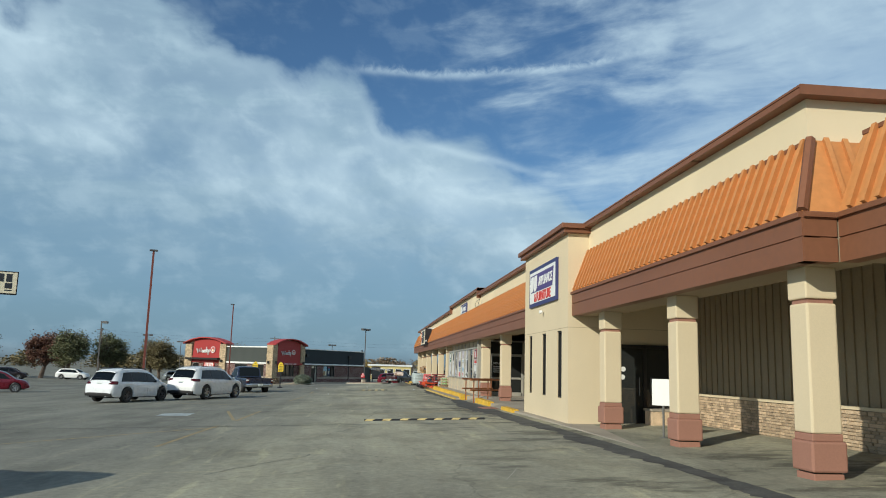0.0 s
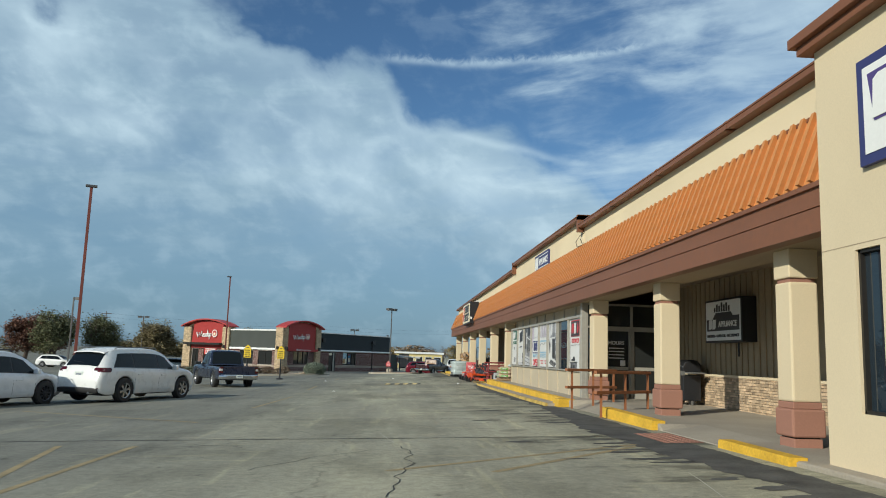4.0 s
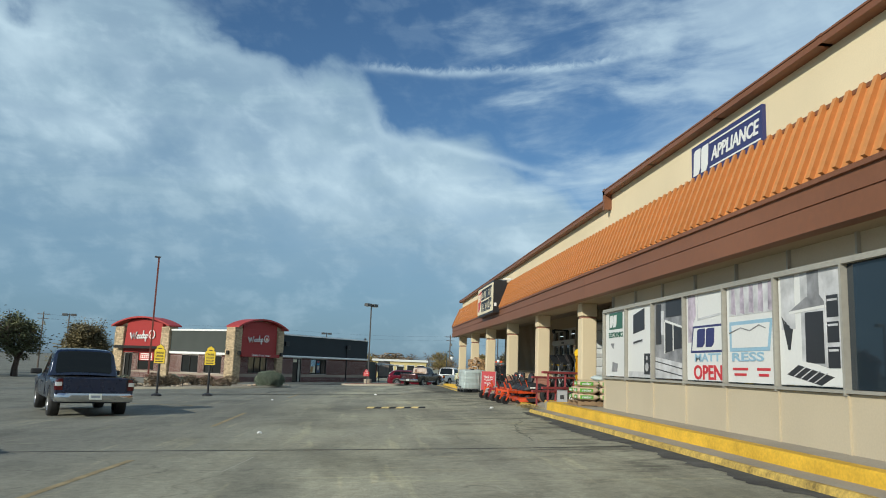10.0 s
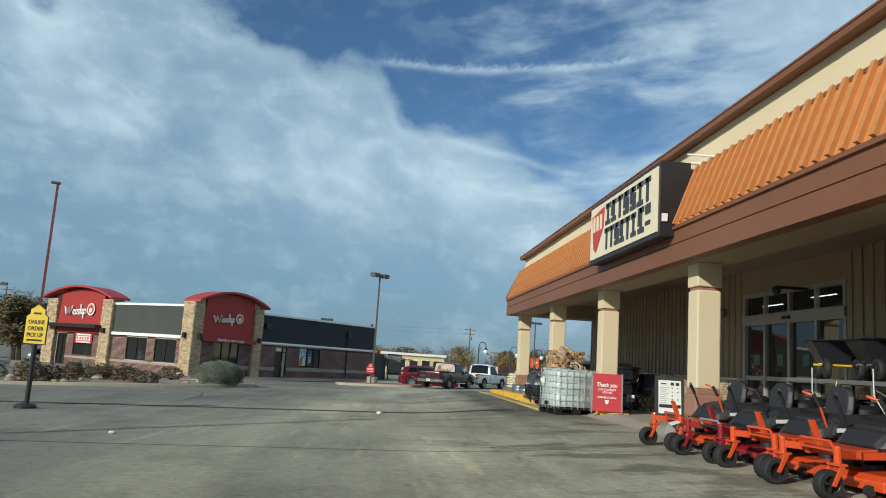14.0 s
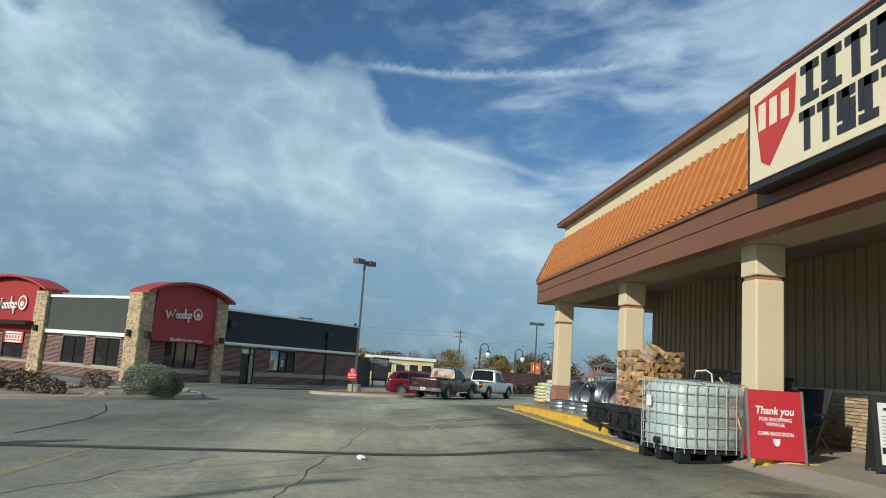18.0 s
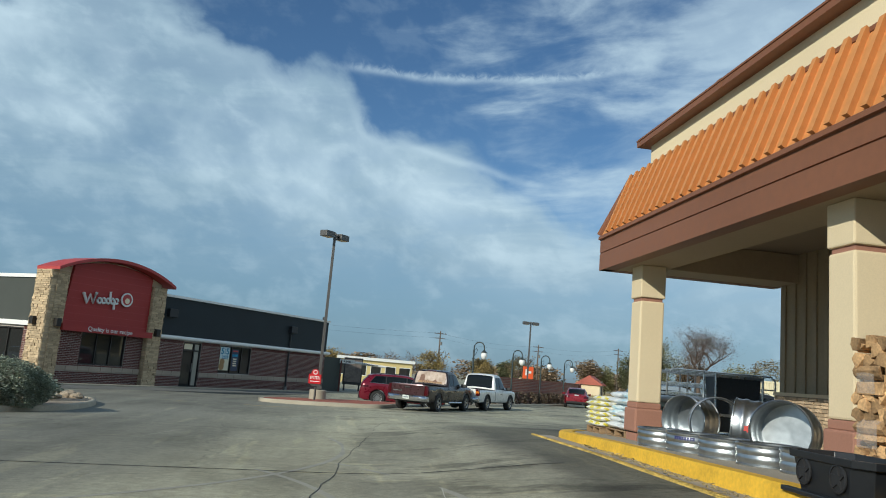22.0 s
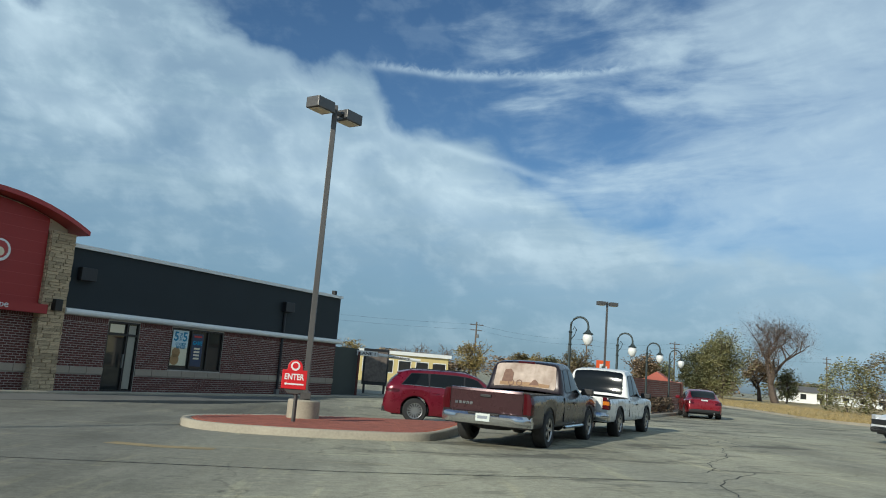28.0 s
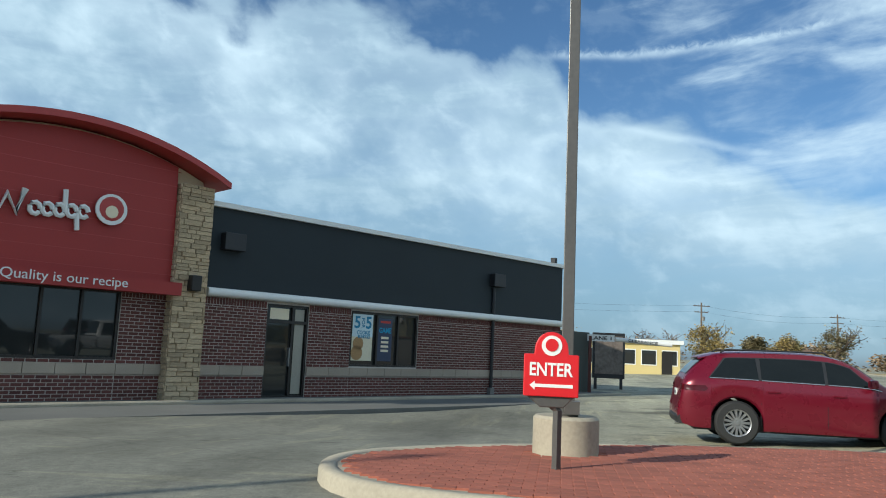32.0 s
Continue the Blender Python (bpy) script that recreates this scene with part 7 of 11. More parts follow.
MRED = mat("mower_red", (0.26, 0.012, 0.018), 0.35, var=0.05, bump=0.02, coat=0.4)
MGREY = mat("mower_grey", (0.34, 0.35, 0.36), 0.4, 0.3, var=0.06, bump=0.02)
VINYL = mat("black_vinyl", (0.022, 0.022, 0.024), 0.55, var=0.12, small=50, bump=0.15)
BRIGHTY = mat("bright_yellow", (0.75, 0.47, 0.01), 0.4, var=0.06, bump=0.03)
WRAP = mat("white_wrapped_bags", (0.68, 0.71, 0.72), 0.3, var=0.06, big=3, small=16, bump=0.5, dist=0.02)
BWRAP = mat("tan_wrapped_cartons", (0.38, 0.24, 0.11), 0.3, var=0.12, big=3, small=16, bump=0.5, dist=0.02)
YWRAP = mat("yellow_wrapped_bags", (0.45, 0.29, 0.05), 0.3, var=0.12, big=3, small=16, bump=0.5, dist=0.02)
CEDAR = mat("clear_bag_of_shavings", (0.60, 0.47, 0.33), 0.35, var=0.12, big=4, small=26, bump=0.3)
GREENL = mat("green_print", (0.13, 0.36, 0.05), 0.45, var=0.08)


def bag_mat(name, paper, ink, cover):
    """A glossy woven sack: pale plastic with blotches of print and creases."""
    mt = mat(name, paper, 0.32, var=0.05, big=5, small=9, bump=0.6, dist=0.03)
    nt = mt.node_tree
    b = nt.nodes["Principled BSDF"]
    tc = nt.nodes.new("ShaderNodeTexCoord")
    mp = nt.nodes.new("ShaderNodeMapping")
    mp.inputs["Scale"].default_value = (4.2, 3.0, 9.0)
    nt.links.new(tc.outputs["Object"], mp.inputs[0])
    n = nt.nodes.new("ShaderNodeTexNoise")
    n.inputs["Scale"].default_value, n.inputs["Detail"].default_value = 1.3, 2
    nt.links.new(mp.outputs[0], n.inputs["Vector"])
    r = nt.nodes.new("ShaderNodeValToRGB")
    r.color_ramp.elements[0].position, r.color_ramp.elements[1].position = cover, cover + 0.02
    r.color_ramp.elements[0].color, r.color_ramp.elements[1].color = (1, 1, 1, 1), (*ink, 1)
    nt.links.new(n.outputs[0], r.inputs[0])
    mx = nt.nodes.new("ShaderNodeMix")
    mx.data_type, mx.blend_type = "RGBA", "MULTIPLY"
    mx.inputs[0].default_value = 1.0
    nt.links.new(b.inputs["Base Color"].links[0].from_socket, mx.inputs[6])
    nt.links.new(r.outputs[0], mx.inputs[7])
    nt.links.new(mx.outputs[2], b.inputs["Base Color"])
    return mt


BAGB = bag_mat("pale_blue_feed_bag", (0.62, 0.72, 0.76), (0.72, 0.9, 1.0), 0.55)
BAGY = bag_mat("yellow_white_feed_bag", (0.76, 0.76, 0.70), (0.92, 0.80, 0.10), 0.50)
REDSIGN = mat("red_sign_board", (0.42, 0.012, 0.022), 0.5, var=0.03, bump=0.01)
POSTER = mat("white_poster", (0.70, 0.70, 0.68), 0.6, var=0.03, bump=0.01)
HOSEY = mat("yellow_hose", (0.55, 0.36, 0.12), 0.5, var=0.08)


def pillow(l, w, h, seed=0):
    """A full sack lying flat, its seams pinched at both ends."""
    r = random.Random(seed)
    rings = []
    for i in range(13):
        u = -1 + 2 * i / 12
        k = (1 - abs(u) ** 3.5) ** 0.5
        ww, hh = w / 2 * (0.90 + 0.10 * k), h / 2 * max(0.06, k)
        ring = []
        for j in range(12):
            a = 2 * math.pi * j / 12
            ca, sa = math.cos(a), math.sin(a)
            q = (abs(ca) ** 3 + abs(sa) ** 3) ** (-1 / 3)
            ring.append((l / 2 * u, ww * ca * q * (1 + r.uniform(-0.05, 0.05)), h / 2 + hh * sa * q * (1 + r.uniform(-0.14, 0.12))))
        rings.append(ring)
    return M().rings(rings)


def pallet(name, label, at, turn=0.0, l=1.2, w=1.0, material=None, z=None):
    x, y = at
    t = thing(name, label, "pallet", (x, y, walk_z(x, y) if z is None else z), "", turn)
    mt = material or WOOD
    st = to_mesh("stringer", M().box(-l / 2, l / 2, -0.02, 0.02, 0.02, 0.115), mt)
    bd = to_mesh("board", M().box(-0.045, 0.045, -w / 2, w / 2, 0, 0.018), mt)
    for yy in (-w / 2 + 0.03, 0, w / 2 - 0.03):
        piece("stringer", st, t, Matrix.Translation((0, yy, 0)))
    for i in range(7):
        piece("board", bd, t, Matrix.Translation((-l / 2 + 0.05 + (l - 0.1) * i / 6, 0, 0.116)))
    for i in range(3):
        piece("board", bd, t, Matrix.Translation((-l / 2 + 0.05 + (l - 0.1) * i / 2, 0, 0.001)))
    return t


def sack_stack(name, label, at, turn, layers, mats, l, w, h, dx, group, per=4, z0=0.137):
    """Sacks laid crosswise on a pallet."""
    x, y = at
    zb = walk_z(x, y) + z0
    meshes = [to_mesh(name, pillow(l, w, h, s), m, smooth=1.2) for s, m in enumerate(mats)]
    for k in range(layers):
        n = per if k < layers - 1 else max(1, per - 1)
        for i in range(n):
            a = rnd.uniform(-3, 3) + turn + (90 if k % 2 else 0)
            u, v = ((i % 2) - 0.5) * dx[0], (i // 2 - (per // 2 - 1) / 2) * dx[1]
            if k % 2:
                u, v = v, u
            ca, sa = math.cos(radians(turn)), math.sin(radians(turn))
            ob = new(name, rnd.choice(meshes))
            ob.matrix_basis = pose(x + u * ca - v * sa + rnd.uniform(-0.02, 0.02), y + u * sa + v * ca, zb + k * h * 0.88, rnd.uniform(-2, 2), rnd.uniform(-2, 2), a)
            tagged(ob, label, "sack", group)


def tote():
    x, y = 5.4, 65.6
    t = thing("storage_tote", "milky white liquid tote in a steel cage on black pallet", "tote", (x, y, walk_z(x, y)), turn=12)
    L, W, z0, z1 = 1.22, 1.02, 0.17, 1.14

    def rr(l, w, c, z):
        return [(sx * l / 2 + ox, sy * w / 2 + oy, z) for sx, sy, o in ((1, 1, ((0, -c), (-c, 0))), (-1, 1, ((c, 0), (0, -c))), (-1, -1, ((0, c), (c, 0))), (1, -1, ((-c, 0), (0, c)))) for ox, oy in o]
    prof = [(0.10, 0.0), (0.02, 0.03), (0, 0.10), (0, 0.30), (0.012, 0.33), (0.012, 0.36), (0, 0.39), (0, 0.60), (0.012, 0.63), (0.012, 0.66), (0, 0.69), (0, 0.86), (0.03, 0.93), (0.14, 0.965)]
    bt = part("bottle", M().rings([rr(L - 0.06 - 2 * e, W - 0.06 - 2 * e, 0.09, z0 + h) for e, h in prof]), IBCW, t, smooth=0.9)
    part("cap", M().lathe([(0.11, 0), (0.11, 0.05), (0.09, 0.06), (0.02, 0.06)], 20, (0, 0, z1 - 0.01)), POLY, bt)
    hl, hw = L / 2, W / 2
    for i in range(7):
        z = z0 + 0.03 + i * 0.155
        g = M()
        c = 0.08
        P = [(hl, -hw + c, z), (hl, hw - c, z), (hl - c, hw, z), (-hl + c, hw, z), (-hl, hw - c, z), (-hl, -hw + c, z), (-hl + c, -hw, z), (hl - c, -hw, z), (hl, -hw + c, z)]
        part("cage_hoop", g.tube(P, 0.0075, 6), CAGE, t, smooth=1.0)
    vb = to_mesh("cage_bar", M().tube([(0, 0, 0.13), (0, 0, z0 + 0.965)], 0.0065, 6), CAGE, smooth=1.0)
    for i in range(7):
        u = -hl + 0.08 + (L - 0.16) * i / 6
        for s in (1, -1):
            piece("cage_bar", vb, t, Matrix.Translation((u, s * (hw + 0.008), 0)))
    for i in range(6):
        v = -hw + 0.08 + (W - 0.16) * i / 5
        for s in (1, -1):
            piece("cage_bar", vb, t, Matrix.Translation((s * (hl + 0.008), v, 0)))
    for s in (1, -1):
        part("top_bar", M().tube([(s * 0.25, -hw, z0 + 0.985), (s * 0.25, hw, z0 + 0.985)], 0.012, 6), TANKM, t)
    part("label_plate", M().box(-hl - 0.02, -hl - 0.012, 0.18, 0.3, 0.74, 0.90), WHITE, t)
    part("valve", M().lathe([(0.05, 0), (0.05, 0.08), (0.03, 0.09)], 12, (-hl - 0.06, 0, 0.26), "x"), POLY, t)
    part("base_tray", M().box(-hl, hl, -hw, hw, 0.12, 0.165), POLY, t, bev=0.01)
    for sx in (-1, 0, 1):
        for sy in (-1, 0, 1):
            part("foot", M().box(sx * (hl - 0.1) - 0.1, sx * (hl - 0.1) + 0.1, sy * (hw - 0.07) - 0.07, sy * (hw - 0.07) + 0.07, 0, 0.12), POLY, t, bev=0.01)
    part("runner", M().box(-hl, hl, -hw, -hw + 0.12, 0.0, 0.03), POLY, t)
    # white hose over the top
    part("hose", M().tube([(0.25, -0.1, z1 + 0.0), (0.23, -0.1, z1 + 0.13), (0.15, -0.08, z1 + 0.18), (0.02, 0, z1 + 0.16), (0, 0, z1 + 0.04)], 0.013, 8), POSTER, t, smooth=1.0)
    hs = M().tube([(5.75, 65.5, 1.15), (5.85, 65.3, 0.9), (5.9, 65.15, 0.45), (6.1, 65.0, 0.16), (6.4, 64.75, walk_z(6.4, 64.7) + 0.02), (6.7, 64.6, walk_z(6.7, 64.6) + 0.015), (6.6, 64.35, walk_z(6.6, 64.3) + 0.015),
                   (6.2, 64.4, walk_z(6.2, 64.4) + 0.015), (5.95, 64.7, walk_z(5.95, 64.7) + 0.015), (5.9, 65.0, walk_z(5.9, 65) + 0.02)], 0.014, 6)
    solo("hose", hs, HOSEY, "yellow water hose trailing from the tote", "hose", smooth=1.0)
    solo("base_plate", M().box(5.95, 6.5, 64.55, 65.0, walk_z(6.0, 64.8) - 0.03, walk_z(6.4, 64.8) + 0.05), YELLOW, "worn yellow painted concrete pad by the sign", "pad", bev=0.02)


tote()


def star_pts(r, k=0.4):
    return [((r if i % 2 == 0 else r * k) * math.sin(math.pi * i / 5), (r if i % 2 == 0 else r * k) * math.cos(math.pi * i / 5)) for i in range(10)]


def star_planter(x, y, turn, z=None, legs=True, label="black resin star planter on a low stand at the kerb"):
    t = thing("star_planter", label, "planter", (x, y, walk_z(x, y) if z is None else z), "star planters", turn)
    l, w, h, c = 0.62, 0.31, 0.36, 0.16
    zb = 0.15 if legs else 0.0

    def ring(k, z):
        a, b = l * k, w * k
        return [(a - c, -b, z), (a, -b + c * 0.7, z), (a, b - c * 0.7, z), (a - c, b, z), (-a + c, b, z), (-a, b - c * 0.7, z), (-a, -b + c * 0.7, z), (-a + c, -b, z)]
    part("trough", M().rings([ring(0.86, zb), ring(0.97, zb + h - 0.07), ring(1.04, zb + h - 0.065), ring(1.05, zb + h), ring(0.96, zb + h), ring(0.94, zb + h - 0.05), ring(0.80, zb + 0.05)]), POLY, t, bev=0.006)
    part("soil", M().rings([ring(0.9, zb + h - 0.14), ring(0.9, zb + h - 0.12)]), VINYL, t)
    for s in (1, -1):
        for u in (-0.27, 0.27):
            d = M().lathe([(0.02, 0), (0.125, 0), (0.125, 0.012), (0.11, 0.016), (0.11, 0.004), (0.02, 0.004)], 20, (0, 0, 0), "y")
            st = M().prism(star_pts(0.105), -0.02, 0.0, "y")
            dd = M()
            for src in (d, st):
                dd.add([(p[0], -abs(p[1]), p[2]) for p in src.v], src.f)
            part("star", dd.moved(pose(u, s * (w * 0.95 + 0.004), zb + h * 0.5, 0, 0, 0 if s < 0 else 180)), VINYL, t, "raised star disc")
    if legs:
        part("stand", M().box(-l - 0.02, l + 0.02, -w - 0.02, w + 0.02, 0.11, 0.155), POLY, t, bev=0.01)
        for sx in (-1, 1):
            for sy in (-1, 1):
                part("leg", M().box(sx * 0.45 - 0.05, sx * 0.45 + 0.05, sy * 0.2 - 0.04, sy * 0.2 + 0.04, 0, 0.11), POLY, t)
    return t


for k in range(3):
    xx, yy = 5.42, 67.15 + 1.3 * k
    star_planter(xx, yy, 86, z=ground_z(4.7, yy) + 0.092)
for k in range(3):
    star_planter(7.5, 67.4, 84, walk_z(7.5, 67) + 0.02 + k * 0.41, False, "stacked black resin star planter by the wall")
for k in range(3):
    star_planter(7.7, 68.9, 95, walk_z(7.7, 69) + 0.02 + k * 0.41, False, "stacked black resin star planter by the wall")


def firewood():
    x0, y0 = 6.5, 69.65
    pallet("pallet", "wooden pallet under the firewood", (x0 - 0.2, y0), 0, 1.0, 1.35)
    logs = []
    for k in range(6):
        r = random.Random(k)
        n = r.choice((3, 4, 5))
        a0 = r.uniform(0, 6)
        pts = [(0.075 * math.cos(a0), 0.075 * math.sin(a0))] if n < 5 else []
        span = r.uniform(1.6, 2.7)
        for i in range(4):
            a = a0 + math.pi - span / 2 + span * i / 3
            pts.append((0.085 * math.cos(a) * r.uniform(0.85, 1.1), 0.085 * math.sin(a) * r.uniform(0.85, 1.1)))
        m = M().prism(pts, -0.2, 0.2, "y")
        m.v = [(p[0] * (1 + 0.15 * p[1]), p[1] + r.uniform(-0.012, 0.012), p[2]) for p in m.v]
        logs.append(to_mesh("log", m, BARK, bev=0.006))
    film = bpy.data.materials.new("clear_shrink_wrap")
    film.use_nodes = True
    b = film.node_tree.nodes["Principled BSDF"]
    b.inputs["Base Color"].default_value = (0.75, 0.72, 0.68, 1)
    b.inputs["Roughness"].default_value, b.inputs["Alpha"].default_value = 0.15, 0.22
    lab = to_mesh("paper_label", M().box(-0.09, 0.09, -0.214, -0.211, -0.05, 0.06), POSTER)
    z0 = walk_z(x0, y0) + 0.14

    def bundle(x, y, z, turn, tilt=0.0):
        t = thing("firewood_bundle", "shrink-wrapped bundle of split firewood on the stack", "firewood", (x, y, z), "firewood bundles")
        t.matrix_basis = pose(x, y, z, tilt, rnd.uniform(-4, 4), turn)
        for row, n in ((0, 3), (1, 2), (2, 3)):
            for i in range(n):
                piece("log", rnd.choice(logs), t, pose((i - (n - 1) / 2) * 0.142 + rnd.uniform(-0.01, 0.01), rnd.uniform(-0.02, 0.02), 0.055 + row * 0.088, 0, rnd.uniform(0, 360), rnd.uniform(-4, 4)))
        ring = lambda yy, k: [(0.225 * k, yy, 0.02), (0.225 * k, yy, 0.24), (0.16 * k, yy, 0.285), (-0.16 * k, yy, 0.285), (-0.225 * k, yy, 0.24), (-0.225 * k, yy, 0.02), (-0.17 * k, yy, -0.01), (0.17 * k, yy, -0.01)]
        part("wrap", M().rings([ring(-0.13, 1), ring(0.0, 1.02), ring(0.13, 1)], cap=False), film, t, "clear shrink wrap")
        if rnd.random() < 0.45:
            piece("paper_label", lab, t, Matrix.Translation((rnd.uniform(-0.05, 0.05), 0, 0.15)))
    for k in range(5):
        for j in range(3):
            for i in range(2):
                if k == 4 and (i == 0 and j == 0):
                    continue
                turn = 90 if (i == 0 and (j + k) % 2 == 0) else rnd.choice((0, 0, 180))
                bundle(x0 - 0.46 + 0.46 * i + rnd.uniform(-0.02, 0.02), y0 - 0.42 + 0.43 * j + rnd.uniform(-0.02, 0.02), z0 + 0.262 * k, turn + rnd.uniform(-6, 6))
    bundle(x0 - 0.3, y0 - 0.35, z0 + 1.12, 25, 28)


firewood()


def tank_mesh(R, h, n=40, floor=True):
    """A round sheet-steel tank: rolled rim, two broad beads, a seam at the foot; without a floor it is an open ring."""
    prof = [(R - 0.004, 0.0), (R + 0.008, 0.006), (R + 0.008, 0.022), (R - 0.002, 0.03)]
    for c in (0.33, 0.68):
        prof += [(R - 0.002, h * c - 0.045), (R + 0.010, h * c - 0.02), (R + 0.012, h * c), (R + 0.010, h * c + 0.02), (R - 0.002, h * c + 0.045)]
    prof += [(R, h - 0.03), (R + 0.016, h - 0.022), (R + 0.018, h - 0.004), (R + 0.004, h + 0.006), (R - 0.012, h - 0.01), (R - 0.012, h * 0.68 + 0.045), (R, h * 0.68), (R - 0.012, h * 0.68 - 0.045), (R - 0.012, h * 0.33 + 0.045),
             (R, h * 0.33), (R - 0.012, h * 0.33 - 0.045), (R - 0.014, 0.03)]
    if floor:
        return M().lathe([(0.01, 0.004)] + prof + [(0.01, 0.02)], n)
    ring = lambda r, z: [(r * math.cos(2 * math.pi * k / n), r * math.sin(2 * math.pi * k / n), z) for k in range(n)]
    return M().rings([ring(*p) for p in prof] + [ring(*prof[0])], cap=False)


def tanks():
    low_t = to_mesh("stock_tank", tank_mesh(0.385, 0.27), TANKM, smooth=0.6)
    deep_t = to_mesh("stock_tank", tank_mesh(0.40, 0.46), TANKM, smooth=0.6)
    ring_t = to_mesh("fire_ring", tank_mesh(0.40, 0.42, floor=False), TANKM, smooth=0.6)
    for k, (x, y) in enumerate(((6.0, 75.0), (6.1, 74.18), (6.2, 73.36), (6.3, 72.54), (6.4, 71.72))):
        ob = new("stock_tank", low_t)
        ob.matrix_basis = pose(x, y, floor_z(y) + 0.002, 0, 0, 25 * k)
        tagged(ob, "low round galvanized steel stock tank by the kerb", "stock tank", "low stock tanks")
        part("drain_plug", M().lathe([(0.025, 0), (0.025, 0.02), (0.008, 0.022)], 10, (0.39, 0, 0.06), "x"), BLACK, ob)
        if k == 1:
            for i in range(8):
                a = radians(205 + i * 5.5)
                part("maker_block", M().box(-0.016, 0.016, -0.004, 0, -0.024, 0.024).moved(pose(0.393 * math.cos(a - radians(25)), 0.393 * math.sin(a - radians(25)), 0.20, 0, 0, math.degrees(a) + 90 - 25)), NAVY, ob)
    for me, x, y, a, tilt, lb in ((deep_t, 6.72, 75.55, -150, 0, "round galvanized stock tank stood on its side"), (ring_t, 6.75, 74.75, -112, 0, "open galvanized steel ring stood on its side"),
                                  (deep_t, 6.85, 73.95, -35, 5, "round galvanized stock tank turned away on its side"), (deep_t, 6.85, 73.05, -140, -4, "round galvanized stock tank stood on its side")):
        ob = new("stock_tank", me)
        # stood on its rim: the axis lies level, the open end towards a
        ob.matrix_basis = pose(x, y, floor_z(y) + 0.42, 0, 0, a) @ pose(0, 0, 0, 0, 90 + tilt, 0) @ pose(0, 0, -0.23)
        tagged(ob, lb, "stock tank", "stock tanks on their sides")
    part("maker_badge", M().prism(star_pts(0.06, 0.6), 0.0, 0.01, "y").moved(pose(0, -0.415, 0.23, 0, 0, 0)), SIGNRED, bpy.data.objects["stock_tank.007"])


tanks()


SLATE = mat("dark_slate_fence", (0.035, 0.042, 0.05), 0.6, var=0.15, bump=0.1)


def livestock_gear():
    # tube gates standing in a row
    for k in range(4):
        y = 82.2 + 0.5 * k
        t = thing("tube_gate", "galvanized tube livestock gate stood upright", "gate", (10.8, y, ground_z(10.8, y)), "tube gates", turn=4 * k)
        h, w = 1.62, 3.0
        c = 0.12
        part("gate_frame", M().tube([(-w / 2 + c, 0, 0.06), (-w / 2, 0, 0.06 + c), (-w / 2, 0, h - c), (-w / 2 + c, 0, h), (w / 2 - c, 0, h), (w / 2, 0, h - c), (w / 2, 0, 0.06 + c), (w / 2 - c, 0, 0.06), (-w / 2 + c, 0, 0.06)], 0.024, 8), STEEL, t, smooth=1.0)
        bar = to_mesh("rail_bar", M().tube([(-w / 2, 0, 0), (w / 2, 0, 0)], 0.02, 6), STEEL, smooth=1.0)
        for i in range(5):
            piece("rail_bar", bar, t, Matrix.Translation((0, 0, 0.28 + i * 0.25)))
        for u in (-0.5, 0.5):
            part("upright", M().box(u - 0.02, u + 0.02, -0.012, 0.012, 0.06, h), STEEL, t)
    t = thing("feeder_box", "dark blue livestock feeder crate in a steel frame", "feeder", (9.45, 79.2, ground_z(9.45, 79.2)), turn=-12)
    part("tub", M().rings([[(-0.42, -0.4, 0.2), (0.42, -0.4, 0.2), (0.42, 0.4, 0.2), (-0.42, 0.4, 0.2)], [(-0.46, -0.44, 1.36), (0.46, -0.44, 1.36), (0.46, 0.44, 1.36), (-0.46, 0.44, 1.36)],
                           [(-0.42, -0.4, 1.36), (0.42, -0.4, 1.36), (0.42, 0.4, 1.36), (-0.42, 0.4, 1.36)], [(-0.38, -0.36, 0.25), (0.38, -0.36, 0.25), (0.38, 0.36, 0.25), (-0.38, 0.36, 0.25)]]), SLATE, t, bev=0.012)
    part("top_rail", M().box(-0.5, 0.5, -0.49, -0.45, 1.34, 1.40), STEEL, t)
    part("mid_rail", M().box(-0.5, 0.5, -0.49, -0.45, 0.52, 0.58), STEEL, t)
    for sx in (-1, 1):
        for sy in (-1, 1):
            part("leg", M().tube([(sx * 0.49, sy * 0.47, 0), (sx * 0.49, sy * 0.47, 1.42)], 0.022, 6), STEEL, t)
    t = thing("fence_panel", "dark slate yard fence with a pale banner beside the store", "fence", (11.75, 80.6, ground_z(11.75, 80.6)), turn=58.9)
    for i in range(5):
        part("post", M().tube([(-4.4 + 2.2 * i, 0, -0.1), (-4.4 + 2.2 * i, 0, 3.0)], 0.035, 8), DFRAME, t)
    for i in range(4):
        for j in range(11):
            sh = M()
            u = -4.38 + 2.2 * i + 0.2 * j
            sh.prism([(u, -0.02), (u + 0.05, -0.045), (u + 0.1, -0.045), (u + 0.15, -0.02), (u + 0.2, -0.02), (u + 0.2, 0.0), (u, 0.0)], 0.08, 2.95, "z")
            part("panel", sh, SLATE, t)
    part("banner", M().box(-3.6, -0.9, -0.06, -0.048, 1.4, 2.4), POSTER, t, "pale banner with dark print")
    bars(t, [(-3.3, -1.2, 2.0, 2.2), (-3.1, -1.5, 1.6, 1.8)], NAVY, Matrix.Translation((0, -0.061, 0)))


livestock_gear()


